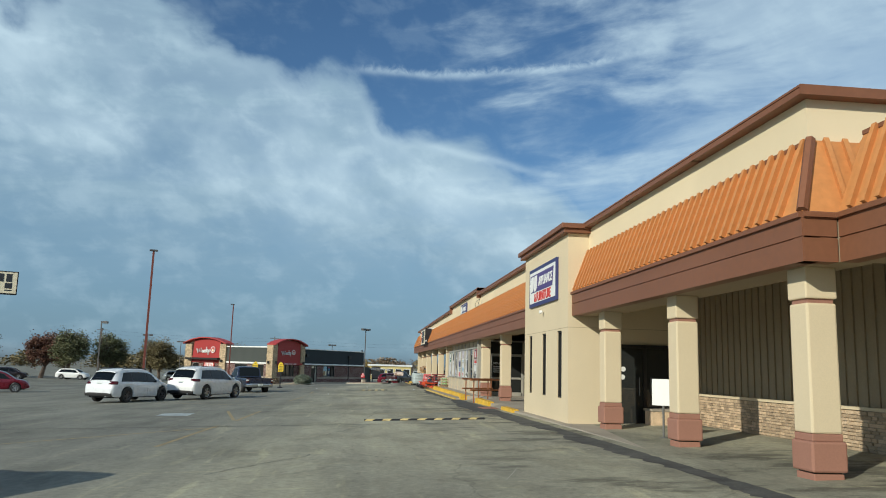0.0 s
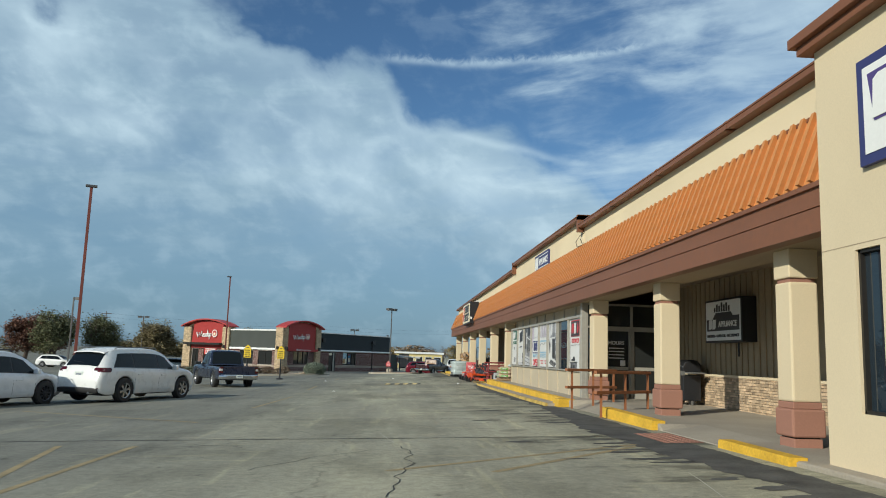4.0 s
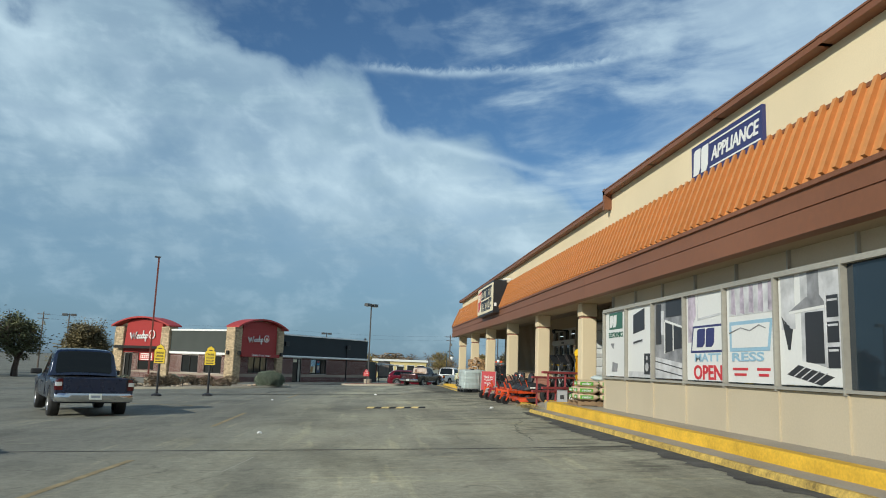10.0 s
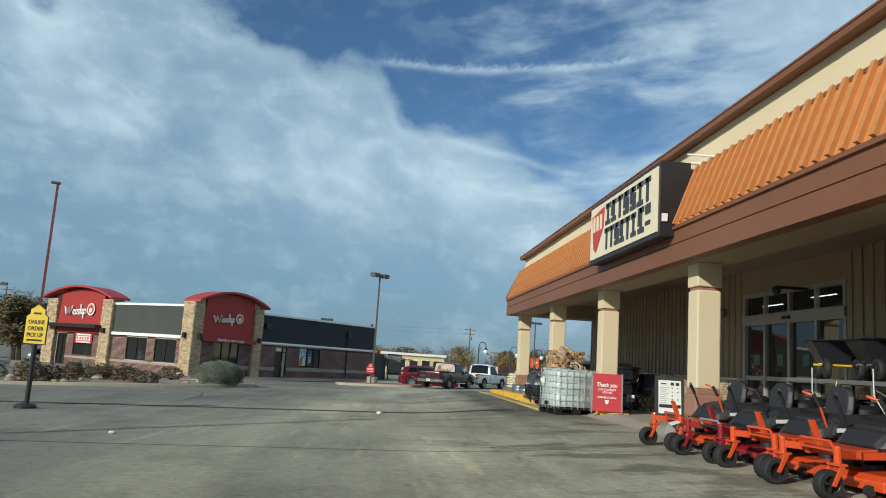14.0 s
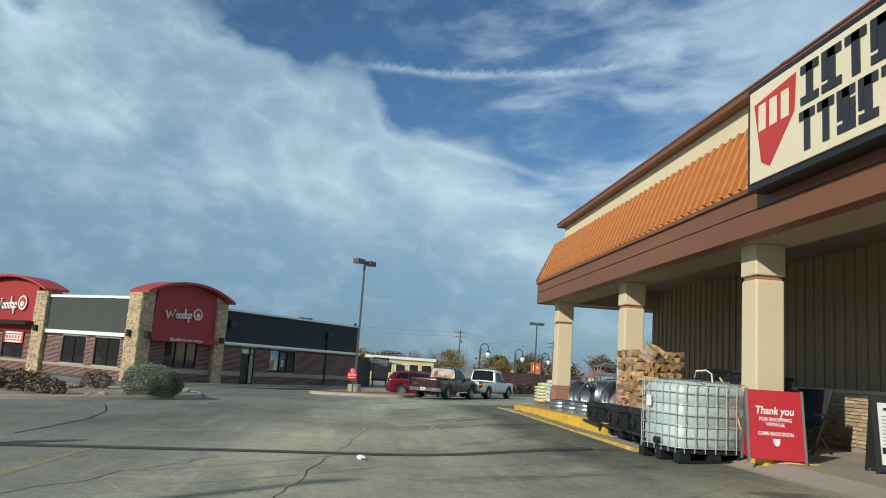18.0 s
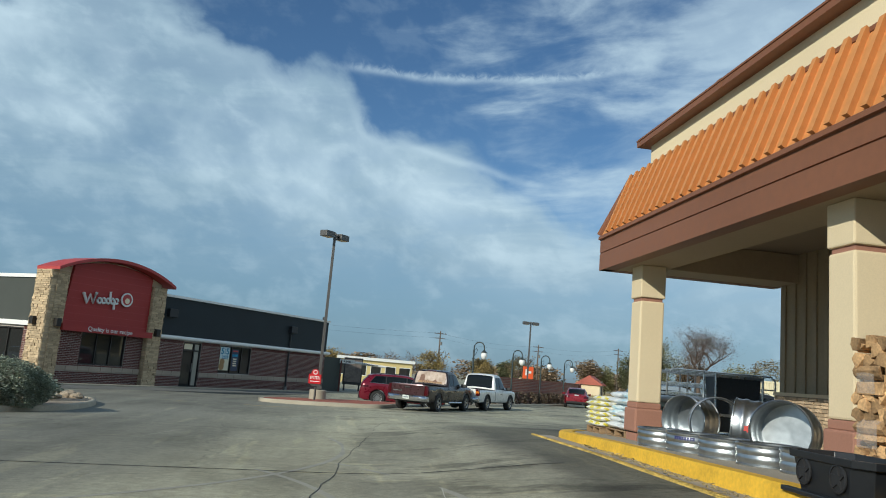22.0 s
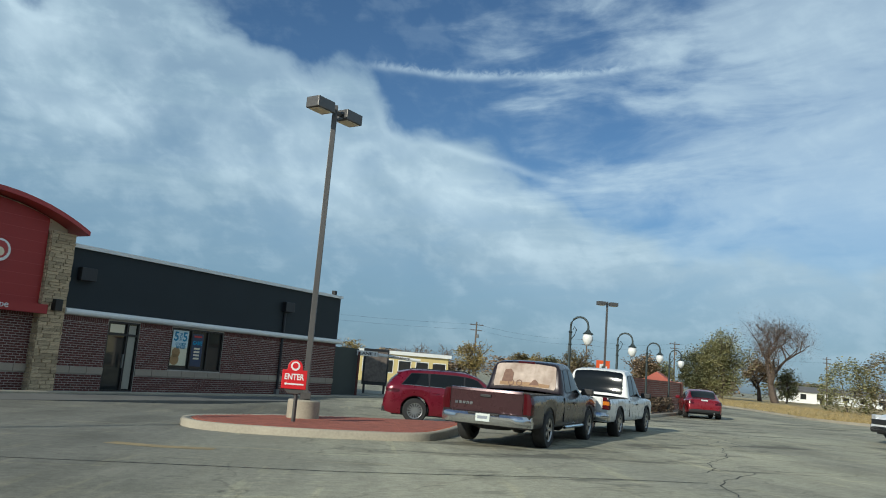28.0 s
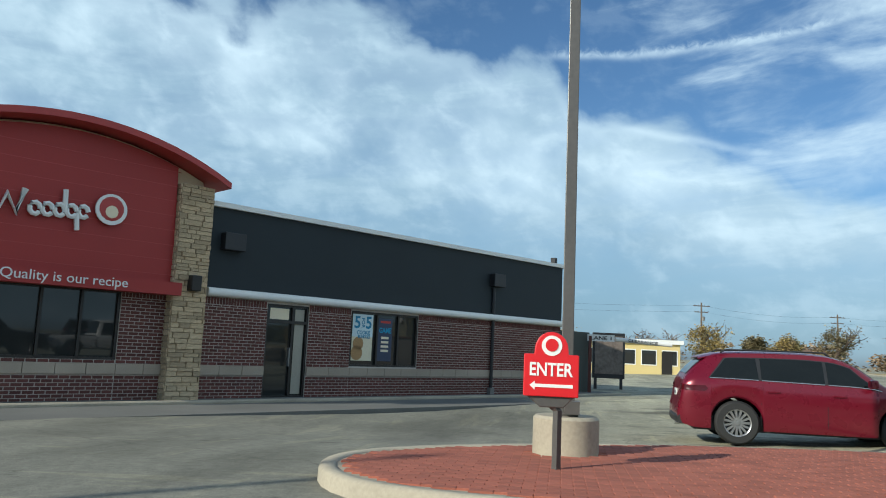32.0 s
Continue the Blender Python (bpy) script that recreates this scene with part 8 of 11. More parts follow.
def feed_bags():
    pallet("pallet", "wooden pallet under the feed bags", (6.72, 77.4), 0)
    sack_stack("feed_bag", "pale blue and white feed bag on the stack", (6.72, 77.4), 0, 6, [BAGB, BAGB, WRAP], 0.62, 0.5, 0.13, (0.6, 0.52), "blue feed bags", 4)
    pallet("pallet", "wooden pallet under the yellow feed bags", (6.65, 78.55), 0, 1.1, 0.8)
    x, y = 6.65, 78.55
    ms = [to_mesh("feed_bag", pillow(0.62, 0.42, 0.115, s), m, smooth=1.2) for s, m in enumerate((BAGY, BAGY, BAGY, BAGY))]
    for k in range(6):
        for i in range(2 if k == 5 else 4):
            ob = new("feed_bag", ms[(k * 3 + i) % 4])
            ob.matrix_basis = pose(x - 0.29 + 0.58 * (i % 2), y - 0.2 + 0.4 * (i // 2), walk_z(x, y) + 0.138 + 0.1 * k, rnd.uniform(-2, 2), rnd.uniform(-2, 2), rnd.uniform(-5, 5))
            tagged(ob, "yellow and white feed bag on the stack", "sack", "yellow feed bags")


feed_bags()


def a_frame(name, label, at, turn, w, h, board, lean=14, legs=GREY):
    x, y = at
    t = thing(name, label, "sign", (x, y, walk_z(x, y)), turn=turn)
    for s in (1, -1):
        m = pose(0, 0, h, s * -lean, 0, 0) if s > 0 else pose(0, 0, h, lean, 0, 0)
        part("board", M().box(-w / 2, w / 2, -0.012, 0.012, -h * 0.98, 0).moved(m), board, t, bev=0.004)
        for u in (-w / 2 - 0.015, w / 2 + 0.015):
            part("leg", M().box(u - 0.017, u + 0.017, -0.017, 0.017, -h * 1.025, 0.01).moved(m), legs, t)
    return t, pose(0, 0, h, -lean, 0, 0)


def small_signs():
    t, m = a_frame("a_frame_sign", "red a-frame board thanking shoppers beside the column", (6.12, 64.65), -16, 0.70, 0.97, REDSIGN)
    at = lambda z: m @ pose(0, -0.016, z)
    words(t, "Thank you", 0.15, POSTER, at(-0.30), 0.5, True, 0.002, shear=0.2)
    words(t, "FOR SHOPPING", 0.07, POSTER, at(-0.405), 0.42, True, 0.002)
    words(t, "WITH US.", 0.07, POSTER, at(-0.475), 0.25, True, 0.002)
    words(t, "COME BACK SOON.", 0.07, POSTER, at(-0.60), 0.47, True, 0.002)
    part("emblem", M().prism([(-0.05, 0.04), (0.05, 0.045), (0.035, -0.04), (0, -0.06), (-0.03, -0.04)], -0.003, 0, "y").moved(at(-0.71)), POSTER, t)
    t, m = a_frame("poster_stand", "black a-frame stand with a white printed poster", (7.45, 63.95), -14, 0.62, 1.0, VINYL, 10, VINYL)
    at = lambda z: m @ pose(0, -0.014, z)
    part("poster", M().box(-0.265, 0.265, -0.003, 0, -0.9, -0.1).moved(at(0)), POSTER, t, "white poster with dark print")
    bars(t, [(-0.2, -0.08, -0.2, -0.17), (0.02, 0.1, -0.22, -0.15), (0.14, 0.22, -0.22, -0.15)], BLACK, at(0) @ pose(0, -0.004, 0))
    grey = mat("grey_print", (0.34, 0.34, 0.35), 0.6, var=0.1)
    for i in range(9):
        bars(t, [(-0.23, -0.03 - 0.03 * (i % 3), -0.285 - 0.045 * i, -0.272 - 0.045 * i)], grey, at(0) @ pose(0, -0.004, 0))
    for i in range(4):
        bars(t, [(0.04, 0.07, -0.30 - 0.09 * i, -0.275 - 0.09 * i)] + ([(0.17, 0.2, -0.30 - 0.09 * i, -0.275 - 0.09 * i)] if i != 2 else []), BLACK, at(0) @ pose(0, -0.004, 0), name="printed_dot")
    bars(t, [(-0.25, 0.25, -0.76, -0.68)], BLACK, at(0) @ pose(0, -0.004, 0), name="printed_band")
    part("carry_grip", M().tube([(-0.1, 0, 0.0), (-0.08, 0, 0.045), (0.08, 0, 0.045), (0.1, 0, 0.0)], 0.015, 8).moved(pose(0, 0, 1.0)), VINYL, t)
    t = thing("price_board", "small white price board on a stand", "sign", (7.05, 65.6, walk_z(7.05, 65.6)), turn=-15)
    part("stem", M().box(-0.02, 0.02, -0.01, 0.01, 0, 0.3), BLACK, t)
    part("board", M().box(-0.1, 0.1, -0.02, -0.008, 0.28, 0.46), POSTER, t)
    words(t, "99", 0.11, BLACK, pose(0.03, -0.024, 0.34), 0.11, True, 0.002)


small_signs()


def chair(x, y, turn):
    t = thing("patio_chair", "dark slatted folding patio chair by the wall", "chair", (x, y, walk_z(x, y)), "patio chairs", turn)
    for sx in (-1, 1):
        part("leg", M().tube([(sx * 0.27, -0.28, 0), (sx * 0.27, 0.02, 0.45), (sx * 0.27, 0.3, 1.02)], 0.018, 6), BLACK, t)
        part("leg", M().tube([(sx * 0.25, 0.3, 0), (sx * 0.25, -0.22, 0.44)], 0.018, 6), BLACK, t)
        part("armrest", M().box(sx * 0.29 - 0.03, sx * 0.29 + 0.03, -0.28, 0.2, 0.62, 0.645), BLACK, t)
    part("seat", M().box(-0.25, 0.25, -0.25, 0.2, 0.42, 0.46), VINYL, t, bev=0.015)
    part("backrest", M().box(-0.25, 0.25, -0.02, 0.02, 0, 0.62).moved(pose(0, 0.1, 0.46, -22, 0, 0)), VINYL, t, bev=0.015)


for k in range(3):
    chair(7.75 + 0.12 * (k % 2), 68.2 - 0.85 * k, -65)


def mower(y, mt, label, deck=None, flap=None, cover=True, x=5.75):
    z0, z1 = walk_z(x - 1.0, y), walk_z(min(x + 0.7, 6.0), y)
    t = thing("zero_turn_mower", label, "mower", (x, y, z0), "mowers")
    t.matrix_basis = pose(x, y, (z0 + z1) / 2, 0, -math.degrees(math.atan2(z1 - z0, 1.25)) * 0.8, 4)
    # rear drive wheels and front casters
    for s in (1, -1):
        wheel(t, 0.62, s * 0.52, 0.27, 0.24, s, BLACK if mt is not MRED else MGREY, 8)
        wheel(t, -0.92, s * 0.46, 0.145, 0.13, s, BLACK, 4)
        fk = M()
        for q in (-0.085, 0.085):
            fk.rings([[(-0.94, s * 0.46 + q - 0.012, 0.14), (-0.90, s * 0.46 + q - 0.012, 0.13), (-0.90, s * 0.46 + q + 0.012, 0.13), (-0.94, s * 0.46 + q + 0.012, 0.14)],
                      [(-0.84, s * 0.46 + q - 0.012, 0.33), (-0.78, s * 0.46 + q - 0.012, 0.33), (-0.78, s * 0.46 + q + 0.012, 0.33), (-0.84, s * 0.46 + q + 0.012, 0.33)]])
        fk.box(-0.86, -0.76, s * 0.46 - 0.1, s * 0.46 + 0.1, 0.325, 0.35)
        fk.lathe([(0.04, 0.0), (0.04, 0.17), (0.025, 0.18)], 10, (-0.80, s * 0.46, 0.34))
        part("caster_fork", fk, mt, t, bev=0.004)
        part("frame_rail", M().rings([[(-0.62, s * 0.30 - 0.035, 0.36), (-0.62, s * 0.30 + 0.035, 0.36), (-0.62, s * 0.30 + 0.035, 0.43), (-0.62, s * 0.30 - 0.035, 0.43)],
                                      [(0.85, s * 0.27 - 0.035, 0.34), (0.85, s * 0.27 + 0.035, 0.34), (0.85, s * 0.27 + 0.035, 0.44), (0.85, s * 0.27 - 0.035, 0.44)]]), mt, t)
        part("front_arm", M().rings([[(-0.80, s * 0.46 - 0.04, 0.40), (-0.80, s * 0.46 + 0.04, 0.40), (-0.80, s * 0.46 + 0.04, 0.48), (-0.80, s * 0.46 - 0.04, 0.48)],
                                     [(-0.40, s * 0.28 - 0.04, 0.36), (-0.40, s * 0.28 + 0.04, 0.36), (-0.40, s * 0.28 + 0.04, 0.44), (-0.40, s * 0.28 - 0.04, 0.44)]]), mt, t, bev=0.006)
        # steering levers with grips
        lev = part("lap_bar", M().tube([(-0.02, s * 0.36, 0.5), (-0.12, s * 0.37, 0.80), (-0.20, s * 0.36, 0.96), (-0.26, s * 0.24, 1.0)], 0.016, 8), BLACK if s > 0 or mt is MRED else mt, t, smooth=1.0)
        part("grip", M().tube([(-0.13, s * 0.37, 0.83), (-0.205, s * 0.36, 0.975)], 0.025, 8), VINYL, lev)
        part("fender", M().rings([[(0.30, s * 0.30, 0.50), (0.30, s * 0.52, 0.48), (0.30, s * 0.52, 0.54), (0.30, s * 0.30, 0.60)],
                                  [(0.62, s * 0.30, 0.56), (0.62, s * 0.52, 0.54), (0.62, s * 0.52, 0.60), (0.62, s * 0.30, 0.68)],
                                  [(0.88, s * 0.30, 0.46), (0.88, s * 0.50, 0.44), (0.88, s * 0.50, 0.50), (0.88, s * 0.30, 0.58)]]), VINYL if mt is not MRED else MGREY, t, bev=0.02)
    part("front_axle", M().box(-0.55, -0.46, -0.38, 0.38, 0.37, 0.46), mt, t, bev=0.01)
    part("front_post", M().rings([[(-0.52, 0.22, 0.44), (-0.45, 0.22, 0.44), (-0.45, 0.29, 0.44), (-0.52, 0.29, 0.44)], [(-0.60, 0.22, 0.72), (-0.55, 0.22, 0.72), (-0.55, 0.29, 0.72), (-0.60, 0.29, 0.72)]]), mt, t, bev=0.006)
    part("foot_plate", M().box(-0.70, -0.12, -0.30, 0.30, 0.435, 0.455), mt if mt is not MRED else VINYL, t)
    part("foot_bar", M().tube([(-0.68, -0.26, 0.45), (-0.72, -0.24, 0.54), (-0.72, 0.24, 0.54), (-0.68, 0.26, 0.45)], 0.017, 8), mt if mt is not MRED else MGREY, t)
    dk = part("deck", M().rings([[(-0.42, -0.60, 0.07), (-0.22, -0.66, 0.07), (0.26, -0.66, 0.07), (0.32, 0.0, 0.07), (0.26, 0.62, 0.07), (-0.22, 0.62, 0.07), (-0.42, 0.5, 0.07), (-0.46, 0.0, 0.07)],
                                 [(-0.42, -0.60, 0.17), (-0.22, -0.66, 0.17), (0.26, -0.66, 0.17), (0.32, 0.0, 0.17), (0.26, 0.62, 0.17), (-0.22, 0.62, 0.17), (-0.42, 0.5, 0.17), (-0.46, 0.0, 0.17)],
                                 [(-0.34, -0.50, 0.22), (-0.18, -0.56, 0.22), (0.2, -0.56, 0.22), (0.25, 0.0, 0.22), (0.2, 0.52, 0.22), (-0.18, 0.52, 0.22), (-0.34, 0.42, 0.22), (-0.38, 0.0, 0.22)]]), deck or mt, t, bev=0.012)
    for v in (-0.36, 0.0, 0.34):
        part("spindle_cover", M().lathe([(0.11, 0.0), (0.11, 0.05), (0.05, 0.08), (0.01, 0.085)], 14, (-0.05, v, 0.22)), BLACK, dk, smooth=0.6)
    part("guide_wheel", M().lathe([(0.02, -0.03), (0.055, -0.03), (0.055, 0.03), (0.02, 0.03)], 12, (-0.46, -0.45, 0.075), "y"), RUBBER, dk)
    part("discharge_chute", M().rings([[(-0.2, -0.64, 0.2), (0.2, -0.64, 0.2), (0.2, -0.64, 0.17), (-0.2, -0.64, 0.17)], [(-0.17, -0.86, 0.1), (0.17, -0.86, 0.1), (0.17, -0.86, 0.08), (-0.17, -0.86, 0.08)]]), VINYL, dk)
    # seat
    part("seat_pan", M().box(-0.02, 0.42, -0.24, 0.24, 0.50, 0.58), VINYL, t, bev=0.02)
    part("seat", M().box(-0.08, 0.40, -0.25, 0.25, 0.58, 0.69), VINYL, t, "black vinyl seat", bev=0.04)
    bk = M().rings([[(sx * w, dy, z) for sx, dy in ((-1, 0.0), (-0.8, -0.05), (0.8, -0.05), (1, 0.0), (0.8, 0.06), (-0.8, 0.06))] for z, w in ((0, 0.24), (0.14, 0.27), (0.3, 0.25), (0.38, 0.19), (0.42, 0.1))])
    part("backrest", bk.moved(pose(0.36, 0, 0.64, 0, 14, 0) @ pose(0, 0, 0, 0, 0, -90)), VINYL, t, "black vinyl backrest", bev=0.015)
    if cover:
        part("fuel_tank", M().rings([[(-0.05, s * 0.27, 0.48), (0.4, s * 0.27, 0.48), (0.4, s * 0.46, 0.48), (-0.05, s * 0.46, 0.48)] for s in (1,)] + [[(0.02, 0.27, 0.66), (0.38, 0.27, 0.68), (0.38, 0.44, 0.66), (0.02, 0.44, 0.63)]]), VINYL, t, bev=0.03)
        part("fuel_tank", M().rings([[(-0.05, -0.46, 0.48), (0.4, -0.46, 0.48), (0.4, -0.27, 0.48), (-0.05, -0.27, 0.48)], [(0.02, -0.44, 0.63), (0.38, -0.44, 0.66), (0.38, -0.27, 0.68), (0.02, -0.27, 0.66)]]), VINYL, t, bev=0.03)
    if cover:
        rg = []
        for xx, hw2, zz in ((-0.22, 0.30, 0.50), (-0.12, 0.36, 0.62), (0.1, 0.42, 0.70), (0.42, 0.43, 0.73), (0.66, 0.40, 0.68), (0.80, 0.34, 0.58)):
            rg.append([(xx, -hw2 - 0.03, 0.46), (xx, -hw2, zz - 0.06), (xx, -hw2 * 0.8, zz), (xx, hw2 * 0.8, zz), (xx, hw2, zz - 0.06), (xx, hw2 + 0.03, 0.46)])
        part("dust_cover", M().rings(rg), VINYL, t, "black vinyl cover over tanks and engine", bev=0.012)
    part("engine", M().box(0.50, 0.98, -0.26, 0.26, 0.40, 0.72), VINYL, t, bev=0.05)
    part("engine_fan_cover", M().lathe([(0.2, 0), (0.2, 0.06), (0.14, 0.1), (0.02, 0.11)], 18, (0.74, 0, 0.715)), BLACK, t, smooth=0.6)
    part("muffler", M().lathe([(0.06, -0.2), (0.07, -0.18), (0.07, 0.18), (0.06, 0.2)], 12, (1.03, 0, 0.45), "y"), GREY, t)
    part("bumper", M().tube([(0.9, -0.34, 0.4), (1.12, -0.34, 0.42), (1.12, 0.34, 0.42), (0.9, 0.34, 0.4)], 0.025, 8), mt, t)
    bars(t, [(-0.1, 0.1, 0.53, 0.58)], POSTER, pose(0.1, -0.475, 0))
    if flap:
        part("paper_tag", M().rings([[(-1.0, -0.56, 0.40), (-0.85, -0.56, 0.44), (-0.85, -0.555, 0.44), (-1.0, -0.555, 0.40)], [(-0.96, -0.40, 0.43), (-0.78, -0.38, 0.47), (-0.78, -0.375, 0.47), (-0.96, -0.395, 0.43)], [(-1.02, -0.36, 0.26), (-0.84, -0.34, 0.3), (-0.84, -0.335, 0.3), (-1.02, -0.355, 0.26)]]), POSTER, t, "white paper tag")
    return t


mower(53.75, MORANGE, "orange zero-turn mower with black seat and big tyres")
mower(55.05, MORANGE, "orange zero-turn mower with black seat beside another", x=5.8)
mower(56.35, MRED, "dark red and grey zero-turn mower with white rims", MRED)
mower(57.7, MORANGE, "orange zero-turn mower with a white paper tag in front", flap=True)


def cart_rack():
    y0, y1, x0, x1 = 54.3, 59.0, 7.7, 8.9
    z = walk_z(8, 56)
    t = thing("display_rack", "grey steel display rack holding garden carts", "rack", ((x0 + x1) / 2, (y0 + y1) / 2, z), world=True)
    for y in (y0, (y0 + y1) / 2, y1):
        for x in (x0, x1):
            part("post", M().box(x - 0.03, x + 0.03, y - 0.03, y + 0.03, z, z + 1.05), GREY, t)
    part("top_shelf", M().box(x0 - 0.04, x1 + 0.04, y0 - 0.04, y1 + 0.04, z + 1.05, z + 1.12), GREY, t, bev=0.006)
    part("lower_shelf", M().box(x0 + 0.03, x1 - 0.03, y0 + 0.03, y1 - 0.03, z + 0.12, z + 0.16), GREY, t)
    part("brace", M().tube([(x0, y0, z + 0.2), (x0, (y0 + y1) / 2, z + 1.0)], 0.015, 6), GREY, t)

    def cart(x, y, zz, turn, yellow=False, tip=0.0):
        c = thing("garden_cart", "black poly dump cart with " + ("yellow steel frame" if yellow else "steel frame") + " on the rack", "cart", (x, y, zz), "garden carts", turn)
        c.matrix_basis = pose(x, y, zz, 0, 0, turn) @ pose(0, 0, 0.22, tip, 0, 0) @ pose(0, 0, -0.22)
        ring = lambda a, b, h: [(-b, -a, h), (b, -a, h), (b, a, h), (-b, a, h)]
        part("tub", M().rings([ring(0.42, 0.24, 0.26), ring(0.62, 0.36, 0.62), ring(0.66, 0.40, 0.62), ring(0.66, 0.40, 0.65), ring(0.60, 0.34, 0.65), ring(0.40, 0.22, 0.29)]), POLY, c, bev=0.015)
        fm = BRIGHTY if yellow else GREY
        for s in (1, -1):
            part("frame", M().tube([(s * 0.2, -0.62, 0.24), (s * 0.2, 0.5, 0.24)], 0.02, 6), fm, c)
            for yy in (-0.4, 0.4):
                wheel(c, s * 0.36, yy, 0.17, 0.09, 1, BLACK, 5)
        if yellow:
            part("dump_frame", M().rings([[(-0.41, -0.70, 0.62), (0.41, -0.70, 0.62), (0.41, -0.66, 0.62), (-0.41, -0.66, 0.62)], [(-0.3, -0.5, 0.2), (0.3, -0.5, 0.2), (0.3, -0.46, 0.2), (-0.3, -0.46, 0.2)]]), BRIGHTY, c)
        part("handle", M().tube([(0, -0.6, 0.26), (0, -0.86, 0.55), (-0.12, -0.95, 0.68), (0.12, -0.95, 0.68), (0, -0.86, 0.55)], 0.015, 6), GREY if not yellow else BRIGHTY, c)
    cart(8.3, 58.2, z + 1.125, 70, True, 0)
    cart(8.3, 57.0, z + 1.125, 78)
    cart(8.35, 55.9, z + 1.125, 85)
    cart(8.35, 54.9, z + 1.125, 84)
    cart(8.3, 56.4, z + 0.165, 84)
    cart(8.3, 55.0, z + 0.165, 84)
    cart(8.3, 58.0, z + 0.165, 95)
    cb = M()
    for y in (55.0, 56.6, 58.2):
        cb.tube([(7.66, y, z + 1.3), (7.6, y - 0.1, z + 0.9), (7.62, y - 0.35, z + 0.62), (7.64, y - 0.6, z + 0.75), (7.66, y - 0.7, z + 1.1)], 0.009, 6)
    part("lock_cable", cb, POSTER, t)


cart_rack()


def pallet_goods():
    t = thing("log_splitter", "yellow log splitter stood upright with a black ram", "log splitter", (7.3, 52.3, walk_z(7.3, 52.3)), turn=-60)
    beam = M().box(-0.11, -0.09, -0.12, 0.12, 0.12, 1.72).box(0.09, 0.11, -0.12, 0.12, 0.12, 1.72).box(-0.09, 0.09, -0.012, 0.012, 0.12, 1.72)
    part("beam", beam, BRIGHTY, t, "yellow steel beam")
    part("head_plate", M().prism([(-0.14, 1.66), (0.16, 1.66), (0.2, 1.76), (0.14, 1.86), (-0.06, 1.9), (-0.16, 1.8)], -0.13, 0.13, "y"), BRIGHTY, t, bev=0.01)
    part("ram", M().lathe([(0.03, 0.5), (0.035, 1.0), (0.07, 1.0), (0.07, 1.68), (0.04, 1.7)], 14, (-0.19, 0, 0)), BLACK, t, smooth=0.6)
    part("ram_tag", M().box(-0.265, -0.26, -0.04, 0.04, 1.05, 1.25), POSTER, t)
    part("wedge", M().prism([(-0.3, 0.42), (-0.12, 0.42), (-0.12, 0.62), (-0.16, 0.62)], -0.02, 0.02, "y"), BRIGHTY, t)
    part("hose", M().tube([(-0.12, -0.1, 1.6), (-0.05, -0.2, 1.4), (-0.1, -0.22, 1.1), (0.0, -0.2, 0.8), (0.05, -0.15, 0.5)], 0.014, 6), BLACK, t, smooth=1.0)
    part("engine", M().box(0.14, 0.5, -0.2, 0.2, 0.5, 0.85), PLASTIC, t, bev=0.04)
    part("axle", M().tube([(0.05, -0.34, 0.23), (0.05, 0.34, 0.23)], 0.025, 8), BLACK, t)
    for sd in (1, -1):
        wheel(t, 0.05, sd * 0.36, 0.23, 0.12, sd, WHITE, 5)
    part("foot_plate", M().box(-0.2, 0.14, -0.14, 0.14, 0.0, 0.12), BRIGHTY, t, bev=0.01)

    def wrapped(x, y, h, m, label, turn, n, w=1.1, l=1.1):
        pallet("pallet", "wooden pallet under wrapped goods", (x, y), turn, l, w)
        t = thing("wrapped_load", label, "pallet load", (x, y, walk_z(x, y) + 0.136), "", turn)
        r = random.Random(n)
        for k in range(n):
            z0, z1 = (h - 0.14) * k / n, (h - 0.14) * (k + 1) / n
            rg = []
            for q, e in ((0, 0.05), (0.12, 0.012), (0.5, 0), (0.88, 0.012), (1, 0.05)):
                a, b = l / 2 - e + r.uniform(-0.012, 0.012), w / 2 - e + r.uniform(-0.012, 0.012)
                rg.append([(a - 0.07, -b, z0 + (z1 - z0) * q), (a, -b + 0.07, z0 + (z1 - z0) * q), (a, b - 0.07, z0 + (z1 - z0) * q), (a - 0.07, b, z0 + (z1 - z0) * q),
                           (-a + 0.07, b, z0 + (z1 - z0) * q), (-a, b - 0.07, z0 + (z1 - z0) * q), (-a, -b + 0.07, z0 + (z1 - z0) * q), (-a + 0.07, -b, z0 + (z1 - z0) * q)])
            part("layer", M().rings(rg), m if k < n - 1 or m is WRAP else YWRAP, t, bev=0.01)
        return t
    a = wrapped(7.6, 50.95, 2.75, WRAP, "tall pallet of white bags in stretch wrap", 4, 9)
    part("top_sheet", M().box(-0.5, 0.5, -0.5, 0.5, 2.6, 2.7), GREY, a, "grey top sheet", bev=0.05)
    b = wrapped(8.5, 49.65, 2.55, BWRAP, "tall pallet of tan cartons in stretch wrap", -3, 6)
    c = wrapped(8.2, 48.2, 2.2, BWRAP, "pallet of tan cartons in stretch wrap by the wall", 2, 5)
    part("shipping_label", M().box(-0.562, -0.556, -0.1, 0.12, 1.5, 1.75), POSTER, c)
    # bags of shavings on a pallet at the walk's edge
    x, y = 6.15, 46.85
    pallet("pallet", "wooden pallet under bags of cedar shavings", (x, y), 0)
    bag = [to_mesh("shavings_bag", pillow(0.60, 0.46, 0.2, s), CEDAR, smooth=1.2) for s in range(3)]
